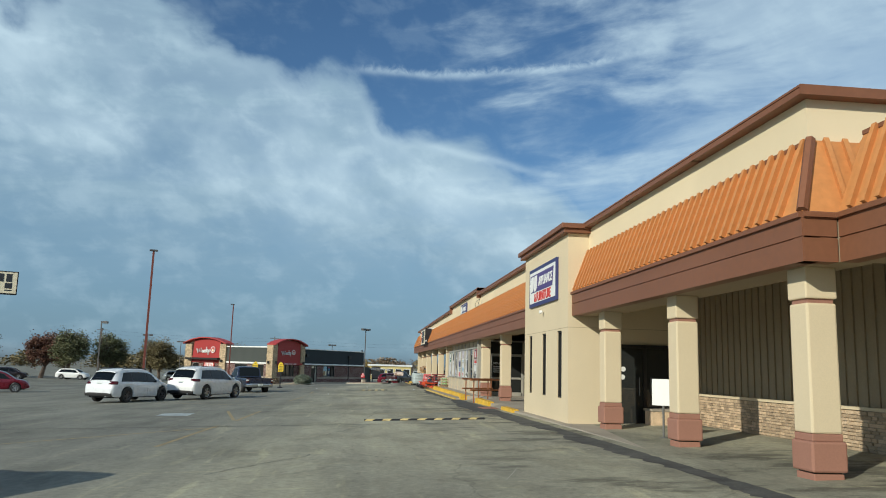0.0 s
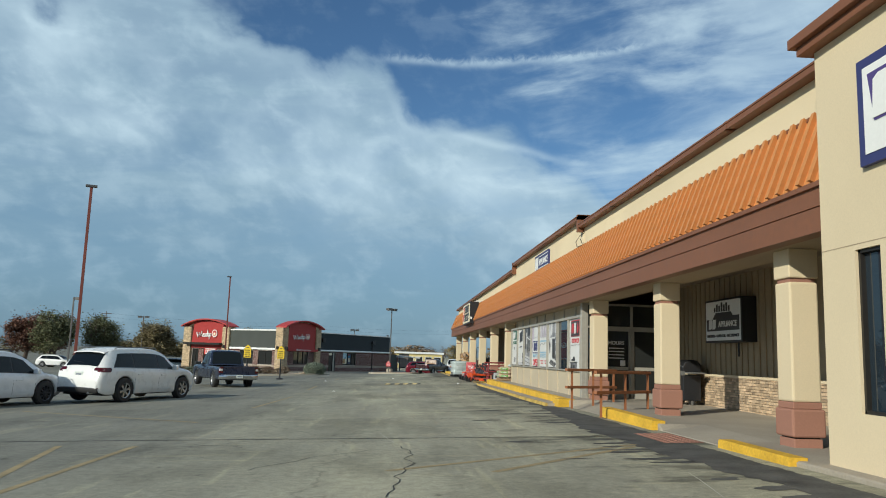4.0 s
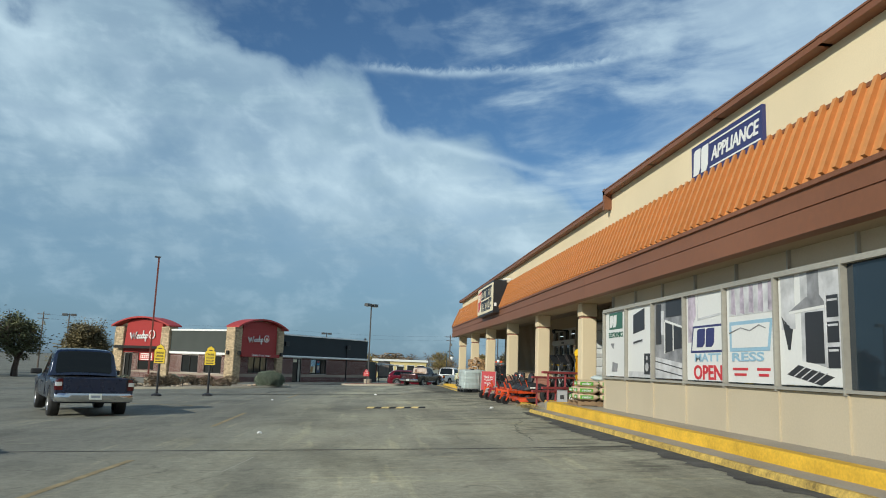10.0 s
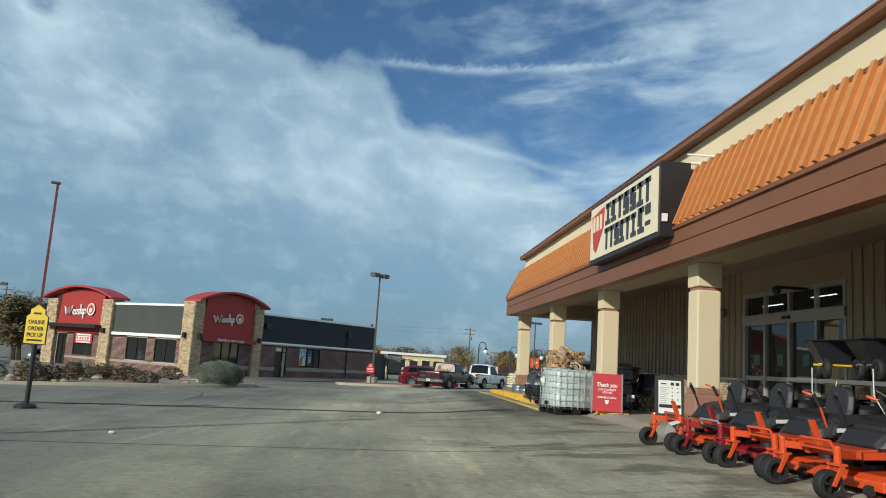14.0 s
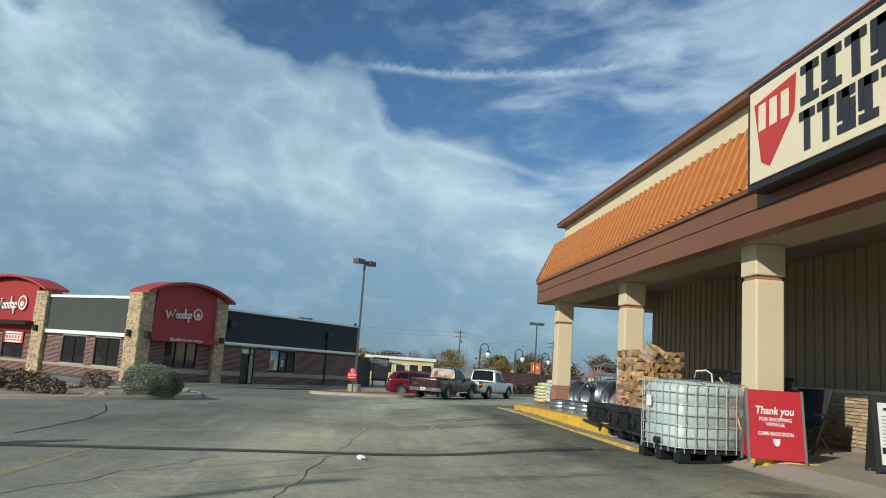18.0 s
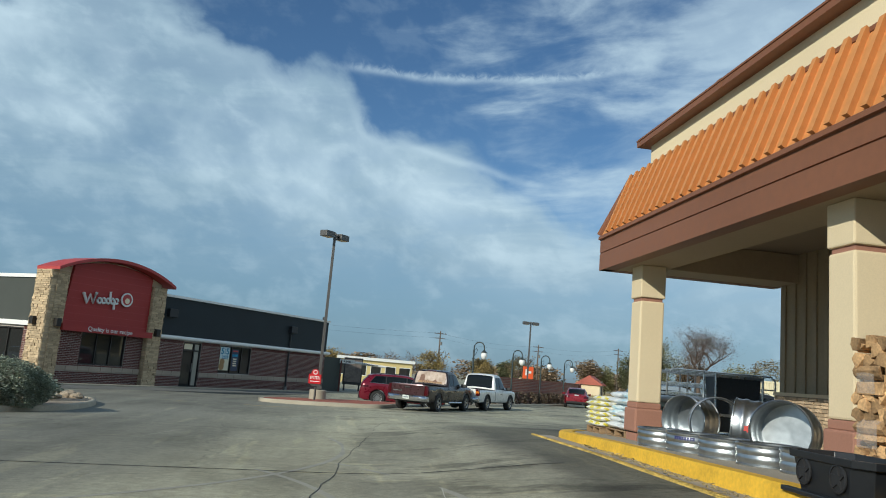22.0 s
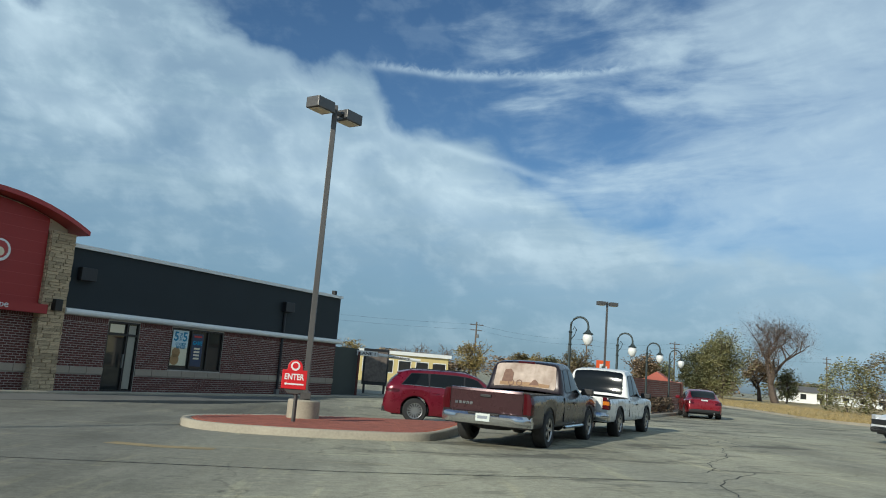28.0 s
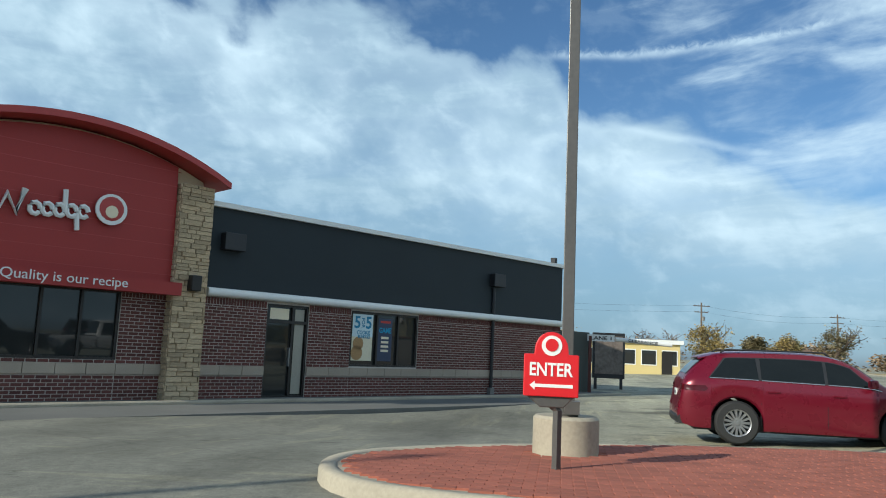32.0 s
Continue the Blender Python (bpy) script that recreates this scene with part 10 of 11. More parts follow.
def lantern(x, y, top, turn):
    z = ground_z(x, y) + 0.1
    t = thing("street_lantern", "grey-green iron street lamp with a white globe hanging from a curl", "street lamp", (x, y, z), "street lanterns", turn)
    h = top - z
    part("base", M().lathe([(0.16, 0), (0.16, 0.15), (0.12, 0.2), (0.12, 0.5), (0.14, 0.53), (0.07, 0.62), (0.06, 0.8)], 12), TEAL, t, smooth=0.6)
    part("post", M().tube([(0, 0, 0.7), (0, 0, h - 0.45)], [0.055, 0.042], 10), TEAL, t, smooth=1.0)
    for zz in (1.2, h - 0.9, h - 0.5):
        part("collar", M().lathe([(0.05, -0.03), (0.075, 0), (0.05, 0.03)], 10, (0, 0, zz)), TEAL, t)
    pts = [(0, 0, h - 0.5)] + [(0.3 - 0.3 * math.cos(a), 0, h - 0.3 + 0.3 * math.sin(a)) for a in [math.pi * i / 8 for i in range(9)]] + [(0.6, 0, h - 0.45)]
    part("curled_arm", M().tube(pts, 0.035, 8), TEAL, t, smooth=1.0)
    part("scroll", M().tube([(0.02, 0, h - 0.75), (0.14, 0, h - 0.6), (0.2, 0, h - 0.42), (0.12, 0, h - 0.32), (0.08, 0, h - 0.42)], 0.018, 6), TEAL, t)
    part("cap", M().lathe([(0.04, 0.1), (0.1, 0.02), (0.17, -0.03), (0.16, -0.05)], 14, (0.6, 0, h - 0.5)), TEAL, t, smooth=0.7)
    part("globe", M().lathe([(0.12, 0), (0.165, -0.08), (0.17, -0.17), (0.13, -0.28), (0.07, -0.36), (0.01, -0.38)], 16, (0.6, 0, h - 0.54)), LWHITE, t, "white glass globe", smooth=1.2)


for (x, y), top in zip(((8.2, 104), (11.6, 109.2), (14.8, 114.3), (18.0, 119.3)), (2.75, 2.7, 2.7, 2.7)):
    lantern(x, y, top, -35)


BRICKL = mat("orange_red_brick", (0.30, 0.125, 0.085), 0.9, var=0.12, big=3, small=40, bump=0.3, rand=0.22)
BRICKL_J = mat("orange_red_brick_field", (0.30, 0.125, 0.085), 0.9, var=0.12, big=3, small=40, bump=0.3, island=True, rand=0.22)


def low_wall():
    a, b = Vector((10.5, 108.5, 0)), Vector((21.1, 124.8, 0))
    d = (b - a).normalized()
    s = Vector((-d.y, d.x, 0))
    z = ground_z(a.x, a.y)
    ang = math.degrees(math.atan2(d.y, d.x))
    t = thing("garden_wall", "low red brick wall behind the street lamps", "wall", (a.x, a.y, z), turn=ang)
    L = (b - a).length
    top = 0.95 - z
    core = part("core", M().box(0, L, 0.0, 0.2, -0.2, top), BRICKM, t)
    part("cap", M().box(-0.04, L + 0.04, -0.05, 0.25, top, top + 0.07), BRICKL, t)
    part("end_pier", M().box(L - 0.5, L + 0.06, -0.1, 0.35, -0.2, top + 0.1), BRICKL, t)
    LOW_WALL.append((core, L, top))


LOW_WALL = []
low_wall()
KB = smooth_ring([(7.4, 102.0), (9.6, 104.6), (12.2, 108.4), (16.2, 114.6), (20.2, 120.6), (23.6, 125.8), (22.8, 127.4), (19.8, 123.2), (15.6, 116.6), (11.0, 109.4), (8.6, 105.6), (6.9, 102.8)], 2)
kerb_ring("kerb_10", KB, 0.16, 0.13, "pale concrete kerb along the lantern strip")
solo("lantern_strip", fan(KB, 0.1, 0.08), GRAVEL, "gravel and dry leaves along the lantern strip", "bed", "structure")
for k in range(7):
    x, y = 10.3 + 1.15 * k, 107.3 + 1.75 * k
    shrub("dry_shrub", "dry brown grass clump by the brick wall", x, y, 0.5, 0.75, 420, 0.13, DRYSH, 60 + k, "grass clumps", stems=8)


def roadside():
    t = thing("road_sign", "small orange sign on a thin post", "sign", (18.7, 132.8, ground_z(18.7, 132.8)))
    h = 1.6 - ground_z(18.7, 132.8)
    part("post", M().tube([(0, 0, 0), (0, 0, h + 0.4)], 0.04, 8), GREY, t)
    part("board", M().box(-0.5, 0.5, -0.03, -0.01, h - 0.5, h + 0.6), mat("orange_sign_face", (0.70, 0.10, 0.02), 0.5, var=0.05), t, bev=0.01)
    bars(t, [(-0.25, 0.05, h - 0.2, h + 0.35), (-0.1, 0.3, h + 0.0, h + 0.2)], POSTER, pose(0, -0.032, 0))
    # drive-through clearance bar, its posts and the menu board
    x, y = 2.8, 120.6
    z = ground_z(x, y)
    t = thing("clearance_bar", "white drive-through clearance bar on brown posts", "sign", (x, y, z), turn=8)
    part("post", M().box(-1.5, -1.38, -0.06, 0.06, 0, 1.25 - z), BRICK, t)
    part("top_board", M().box(-1.55, -0.45, -0.05, 0.05, 1.05 - z, 1.32 - z), POSTER, t)
    words(t, "LANE 1", 0.2, BLACK, pose(-1.0, -0.056, 1.185 - z), 0.85, True, 0.003)
    part("hanging_bar", M().tube([(-0.4, 0, 1.16 - z), (1.9, 0, 1.02 - z)], 0.09, 10), POSTER, t)
    words(t, "CLEARANCE", 0.15, BLACK, pose(0.7, -0.095, 1.095 - z, 0, 3.5, 0), 1.2, True, 0.003)
    x, y = 2.4, 125.0
    z = ground_z(x, y)
    t = thing("menu_board", "dark drive-through menu board with a pale panel", "menu board", (x, y, z), turn=10)
    part("frame", M().box(-0.75, 0.75, -0.1, 0.1, 0.5, 2.6), BLACK, t, bev=0.02)
    part("screen", M().box(-0.65, 0.65, -0.115, -0.101, 0.7, 2.45), mat("menu_print", (0.16, 0.13, 0.11), 0.3, var=0.3, big=2.5, small=8, bump=0), t)
    for u in (-0.6, 0.6):
        part("leg", M().box(u - 0.06, u + 0.06, -0.06, 0.06, 0, 0.5), BLACK, t)
    t = thing("bollard", "yellow steel bollard by the menu board", "bollard", (0.9, 123.0, ground_z(0.9, 123)))
    part("tube", M().lathe([(0.09, 0), (0.09, 1.0), (0.05, 1.06), (0.01, 1.07)], 12), SYEL, t, smooth=0.7)
    part("base", M().lathe([(0.12, 0), (0.12, 0.04), (0.01, 0.04)], 12), GREY, t)
    # dumpster fence beside the restaurant
    # scraps of litter
    for x, y, s in ((-3.9, 58.9, 0.05), (0.5, 66.0, 0.07), (3.9, 50.4, 0.07), (-2.2, 42.0, 0.05)):
        g = M().lathe([(0.02, 0), (0.9 * s, 0.1 * s), (s, 0.5 * s), (0.6 * s, 0.9 * s), (0.02, 0.8 * s)], 7, (x, y, ground_z(x, y)))
        rr = random.Random(int(x * 10))
        g.v = [(p[0] + rr.uniform(-0.3, 0.3) * s, p[1] + rr.uniform(-0.3, 0.3) * s, p[2]) for p in g.v]
        solo("paper_scrap", g, POSTER, "crumpled white paper scrap on the asphalt", "litter", group="litter")
    # white sign at the edge of the lot
    x, y = -24.5, 44.0


roadside()


# ---- marks on the asphalt ----
def wavy(a, b, amp, seed, n=None):
    r = random.Random(seed)
    A, B = Vector(a), Vector(b)
    L = (B - A).length
    n = n or max(2, int(L / 0.5))
    d = (B - A).normalized()
    s = Vector((-d.y, d.x))
    off, out = 0.0, []
    for i in range(n + 1):
        p = A.lerp(B, i / n) + s * off
        out.append((p.x, p.y))
        off = off * 0.8 + r.uniform(-amp, amp)
    return out


def mark(name, pts, wd, material, label, cat, lift=0.005):
    solo(name, ribbon(pts, wd, lift), material, label, cat, "structure")


JOINTS = [((-14, 38.9), (5.0, 38.75), 0.06), ((-14, 22.4), (4.3, 22.25), 0.05), ((-12, 26.7), (4.2, 26.55), 0.025), ((-10, 47.2), (4.2, 47.1), 0.03),
          ((-14, 57.5), (4.0, 57.4), 0.03), ((-12, 13.6), (4.2, 13.5), 0.07), ((-12, 73.6), (4.0, 73.7), 0.04), ((-9, 80.5), (4.2, 80.6), 0.03), ((-8, 89.5), (6, 89.2), 0.03)]
for k, (a, b, wd) in enumerate(JOINTS):
    mark("tar_joint", wavy(a, b, 0.012, k), wd, TAR, "dark tar-filled joint across the asphalt", "joint", 0.004)
CRACKS = [((0.1, 16.6), (0.45, 20.2)), ((-2.0, 83), (1.0, 86.5)),
          ((3.2, 84), (7.5, 91.0)), ((6, 86), (12, 90.5)), ((9, 96), (13, 101)), ((-1.2, 9.5), (0.2, 13.0))]
CRACKS += [((-1.6, 18.6), (-0.2, 20.6)), ((0.45, 20.2), (0.2, 21.0)), ((-3.6, 21.2), (0.2, 21.9)), ((-3.0, 21.6), (-2.1, 21.0)), ((-5.5, 7.5), (-4.2, 9.6)), ((-2.4, 3.5), (-1.0, 6.0)),
           ((-6.0, 40.5), (-2.5, 43.0)), ((-3.2, 46.0), (-0.8, 52.5)), ((2.9, 40), (3.6, 45.5)), ((-4.0, 60), (-1.5, 66.0)), ((6.5, 90.5), (11.0, 98.0))]
for k, (a, b) in enumerate(CRACKS):
    mark("crack", wavy(a, b, 0.09, 50 + k, int((Vector(b) - Vector(a)).length / 0.22)), 0.014, TAR, "thin dark crack in the asphalt", "crack", 0.0045)
SCRAPE = mat("pale_scrape", (0.40, 0.385, 0.32), 0.9, var=0.2)
for k in range(34):
    r2 = random.Random(900 + k)
    x, y, a, ln = r2.uniform(-2.5, 3.8), r2.uniform(-2, 78), r2.gauss(0.15, 0.35), r2.uniform(0.5, 2.2)
    mark("scrape", wavy((x, y), (x + ln * math.sin(a), y + ln * math.cos(a)), 0.015, 700 + k), 0.012, SCRAPE, "thin pale scrape on the asphalt", "scrape", 0.0042)
TYRE = mat("tyre_polished_asphalt", (0.30, 0.29, 0.24), 0.8, var=0.12, big=2.0, small=30, bump=0.1)
for k, (x, y, R, a0, a1) in enumerate(((-5.5, 70.0, 6.6, -60, 35), (-5.6, 70.2, 8.0, -60, 35), (-6.5, 77.0, 7.6, -70, 15))):
    pts = [(x + R * math.cos(radians(a0 + (a1 - a0) * i / 24)), y + R * math.sin(radians(a0 + (a1 - a0) * i / 24))) for i in range(25)]
    mark("tyre_track", pts, 0.09, TYRE, "pale polished tyre track curving over the asphalt", "tyre track", 0.003)
LINES = [((-3.9, 16.0), (-3.87, 21.4)), ((0.1, 18.4), (4.3, 21.1)), ((1.4, 18.2), (4.4, 21.1)), ((-3.7, 31.0), (-3.4, 37.6)), ((-4.25, 8.0), (-4.08, 13.9)), ((-4.0, 16.1), (-5.1, 21.6)), ((-3.5, 61.9), (-3.5, 66.9)), ((-4.0, 26.0), (-9.6, 30.2)), ((-3.5, 44.0), (-3.6, 49.5)), ((-6.0, 54.0), (-11.5, 57.8)), ((-3.6, 66.5), (-9.2, 70.5)), ((-8.0, 9.0), (-4.0, 13.2)), ((-5.5, 92.5), (-4.2, 92.0))]
for k, (a, b) in enumerate(LINES):
    mark("painted_line", [a, b], 0.11, YFADE, "faded yellow parking line on the asphalt", "line", 0.0035)
mark("painted_line", [(-2.2, 91.6), (-1.4, 91.3), (-0.6, 91.25)], 0.3, YFADE, "faded yellow paint patch by the island", "line", 0.0035)
for k, pts in enumerate(([(-5.4, 68.5), (-5.4, 70.5), (-5.5, 72.6), (-6, 75.3), (-6.9, 78), (-8, 79.3), (-9.4, 80)], [(-0.5, 61.7), (-0.05, 65.8), (0.5, 70.5), (1.2, 76.5), (2.2, 84.4)])):
    line = []
    for p, q in zip(pts, pts[1:]):
        line += wavy(p, q, (0.02, 0.05)[k], 140 + k, (None, 14)[k])[:-1]
    mark("crack", line, (0.05, 0.012)[k], TAR, "long dark tar-filled crack in the asphalt", "crack", 0.0047)
BANDM = mat("dark_seam_band", (0.055, 0.055, 0.05), 0.9, var=0.2, big=1.5, small=24, bump=0.2)
mark("tar_band", wavy((-16, 66.55), (4.2, 66.75), 0.02, 91), 0.34, BANDM, "broad dark sealed seam across the asphalt", "joint", 0.010)
solo("paint_patch", strip_mesh([(-7.15, 19.2), (-6.0, 18.9), (-6.1, 20.6), (-7.2, 20.6)], 0.004, 0.6), mat("worn_pale_paint", (0.36, 0.40, 0.40), 0.9, var=0.3, big=2.2, small=20), "worn pale paint patch on the asphalt", "paint", "structure")
# tar seal along the kerb and worn dark patches
SEAL = mat("dark_fresh_seal", (0.075, 0.073, 0.066), 0.9, var=0.34, big=2.2, small=30, bump=0.4)
rr = random.Random(5)
rows, a1, a2 = [], 0.0, 0.0
for i in range(420):
    y = -4 + 0.125 * i
    a1 = a1 * 0.96 + rr.uniform(-0.06, 0.06)
    a2 = a2 * 0.5 + rr.uniform(-0.05, 0.05)
    wide = float(np.interp(y, [-4, 10, 17, 21, 26, 32, 49], [0.2, 0.3, 0.35, 0.85, 0.75, 0.45, 0.35]))
    xa, xb = 4.72 - max(0.08, wide + a1 + a2), 4.72 + (0.24 if y < 30.8 else 0.0) + a2 * 0.5
    rows.append([(xa, y, ground_z(xa, y) + 0.005), (xb, y, ground_z(xb, y) + 0.005)])
solo("tar_strip", M().rings(rows, close=False, cap=False), SEAL, "black tar seal strip along the kerb", "strip", "structure")
# loose tar blotches beside it
g = M()
for k in range(34):
    y = rr.uniform(14, 31)
    cx, ln, wd2 = 4.3 - abs(rr.gauss(0, 0.7)), rr.uniform(0.12, 0.5), rr.uniform(0.03, 0.12)
    ph = rr.uniform(0, 6.3)
    n = 22
    ring = [(cx + ln * math.cos(6.283 * i / n) * (1 + 0.25 * math.sin(3 * 6.283 * i / n + ph) + rr.uniform(-0.18, 0.18)), y + wd2 * math.sin(6.283 * i / n) * (1 + rr.uniform(-0.3, 0.3)) + 0.15 * ln * math.cos(6.283 * i / n)) for i in range(n)]
    g.add([(cx, y, ground_z(cx, y) + 0.0045)] + [(p, q, ground_z(p, q) + 0.0045) for p, q in ring], [(0, i + 1, (i + 1) % n + 1) for i in range(n)])
solo("tar_blotches", g, SEAL, "ragged black tar blotches on the asphalt near the kerb", "tar", "structure")
# dry weeds in the gutter
wd = []
for y in [49.2 + 0.02 * i for i in range(60)]:
    wd += [(4.95 + rr.gauss(0, 0.12), y + rr.gauss(0, 0.1), ground_z(5, y) + 0.05 + rr.uniform(0, 0.1)) for _ in range(12)]
for y in [69 + 0.1 * i for i in range(60)]:
    wd += [(4.72 + rr.gauss(0, 0.05), y + rr.gauss(0, 0.05), ground_z(4.7, y) + 0.1 + rr.uniform(0, 0.02)) for _ in range(5)]
tagged(raw("dry_weeds", leaf_mesh(wd, 0.09, rr, 0.4, 0.3), DRYG), "dry tan weeds and leaf litter along the gutter", "weeds", kind="stuff")


# ---- trees, grass and far buildings ----
LEAF = {k: mat("leaves_" + k, c, 0.85, var=0.25, big=0.7, small=6, bump=0.0, island=True, rand=0.32) for k, c in
        dict(green=(0.14, 0.145, 0.07), olive=(0.19, 0.155, 0.075), brown=(0.17, 0.11, 0.07), red=(0.18, 0.09, 0.06), sage=(0.25, 0.24, 0.11), twig=(0.17, 0.11, 0.075), yellow=(0.33, 0.25, 0.09), dark=(0.04, 0.06, 0.03), dry=(0.25, 0.18, 0.11)).items()}
TRUNK = mat("grey_brown_bark", (0.10, 0.075, 0.058), 0.95, var=0.25, big=2, small=14, bump=0.5, dist=0.02)


def tree(x, y, h, spread, leaf, seed, n=2600, size=0.32, label="autumn tree with uneven crown", bare=0.0, trunk_h=0.2, levels=3, name="tree", group="lot trees", full=True, low=False, thick=1.0):
    r = random.Random(seed)
    z = ground_z(x, y)
    t = thing(name, label, "tree", (x, y, z), group)
    tr = M()
    tips = []

    def limb(p, d, L, rad, lev):
        P = [p]
        q = p
        for i in range(3):
            d = (d + Vector((r.uniform(-0.22, 0.22), r.uniform(-0.22, 0.22), r.uniform(-0.05, 0.18)))).normalized()
            q = q + d * L / 3
            P.append(q)
        tr.tube(P, [rad, rad * 0.85, rad * 0.7, rad * 0.5], 6 if lev < 2 else 4)
        if lev >= levels:
            tips.extend(P[1:])
            return
        if lev >= levels - 1:
            tips.extend(P[2:])
        k = r.choice((3, 4)) if lev < 2 else r.choice((2, 3, 4))
        for i in range(k):
            a = 2 * math.pi * (i + r.uniform(-0.3, 0.3)) / k
            side = Vector((math.cos(a), math.sin(a), 0))
            nd = (d * r.uniform(0.5, 1.0) + side * r.uniform(0.55, 1.0) * spread + Vector((0, 0, 0.25))).normalized()
            limb(P[r.choice((2, 3, 3))], nd, L * r.uniform(0.6, 0.85), rad * 0.52, lev + 1)
    limb(Vector((0, 0, -0.1)), Vector((0, 0, 1)), h * trunk_h + 0.1, h * 0.026 * thick, 0)
    top = max(p.z for p in tips)
    k = h / top
    for m in (tr,):
        m.v = [(p[0] * k, p[1] * k, p[2] * k if p[2] > 0 else p[2]) for p in m.v]
    tips = [p * k for p in tips]
    part("trunk", tr, TRUNK, t, smooth=1.0)
    pts = []
    clumps = []
    for _ in range(70):
        a, e, q = r.uniform(0, 6.28), math.asin(r.uniform(-0.9, 1)), r.uniform(0.25, 1) ** 0.5
        wide, tall, mid = (0.33, 0.50, 0.47) if low else (0.37, 0.38, 0.58)
        q *= 0.86 + 0.14 * math.sin(3 * a + seed) * math.cos(2 * e)
        clumps.append((h * wide * q * math.cos(a) * math.cos(e), h * wide * q * math.sin(a) * math.cos(e), h * mid + h * tall * q * math.sin(e), h * r.uniform(0.035, 0.075)))
    for _ in range(n):
        if full and r.random() < 0.86:
            cx, cy, cz, s = r.choice(clumps)
            pts.append((cx + r.gauss(0, s), cy + r.gauss(0, s), max(0.1 if low else h * 0.13, min(h * 1.03, cz + r.gauss(0, s * 0.8)))))
            continue
        c = r.choice(tips)
        s = h * 0.06
        pts.append((c.x + r.gauss(0, s), c.y + r.gauss(0, s), max(h * 0.14, c.z + r.gauss(0, s) - abs(r.gauss(0, s * 0.9)))))
    if n:
        raw("crown", leaf_mesh(pts, size, r), LEAF[leaf], t)
    return t


for k, (x, y, h, lf) in enumerate(((-32, 118, 5.6, "olive"), (-40, 119, 6.6, "green"), (-44, 113, 6.6, "green"), (-50, 118, 6.4, "red"), (-58, 115, 6.6, "brown"), (-27, 124, 5.6, "dry"), (-63, 122, 6.2, "brown"),
                                   (-36, 128, 6.2, "olive"), (-70, 112, 6.8, "brown"), (-24, 138, 6.0, "olive"), (-52, 132, 6.8, "red"))):
    tree(x, y, h * 1.15, 0.85, lf, 100 + k, 9000, 0.30, f"{'reddish' if lf in ('red', 'brown') else 'green-brown'} autumn tree across the lot")
for k in range(9):
    x, y = -8 + 4.2 * k, 170 + 12 * math.sin(k * 2.3)
    tree(x, y, 4.3 + 0.5 * math.sin(k * 1.7), 0.9, ("yellow", "dry", "yellow", "olive", "dry")[k % 5], 200 + k, (3600, 900, 3000, 2600, 700)[k % 5], 0.20, "yellowing autumn tree behind the restaurant", group="far trees")
tree(66, 193, 14.5, 1.1, "twig", 303, 22000, 0.125, "large nearly bare branching tree by the road", levels=6, trunk_h=0.13, thick=0.75, full=False, group="")
for k, (x, y, h, n) in enumerate(((57.5, 194, 10.8, 12000), (54.5, 197, 8.2, 9000), (61, 203, 9.0, 6000), (50, 198, 5.5, 4000), (73, 202, 6.0, 4000), (47.5, 200, 6.0, 3500))):
    tree(x, y, h, 0.7, ("sage", "green", "olive")[k % 3], 330 + k, n, 0.30, "tall green bushy tree with foliage to the ground", trunk_h=0.12, low=True, thick=0.4, name="roadside_tree", group="roadside trees")
tree(70, 205, 8.5, 0.9, "dry", 304, 2600, 0.45, "thin brown tree beside the road", group="roadside trees")
tree(46, 196, 6.5, 0.9, "dry", 305, 1600, 0.4, "thin brown tree beside the road", group="roadside trees")
tree(28, 205, 5.0, 0.9, "olive", 306, 2600, 0.45, "dark green tree in the distance", group="far trees")
tree(34, 210, 5.0, 0.9, "green", 307, 2600, 0.45, "dark green tree in the distance", group="far trees")
tree(12, 176, 4.6, 0.9, "dry", 308, 500, 0.2, "thin bare tree in the distance", group="far trees")
for k in range(12):
    x, y = 49 + 3.4 * k, 150 - 4.2 * k + 3 * math.sin(k * 1.9)
    shrub("roadside_bush", "yellow-green bush along the dry grass verge", x, y, 2.7 + 0.7 * math.sin(k), 5.2 + 1.2 * math.sin(k * 2.1), 3800, 0.24, LEAF[("sage", "olive", "sage", "yellow")[k % 4]], 400 + k, "roadside bushes", ground_z(x, y))


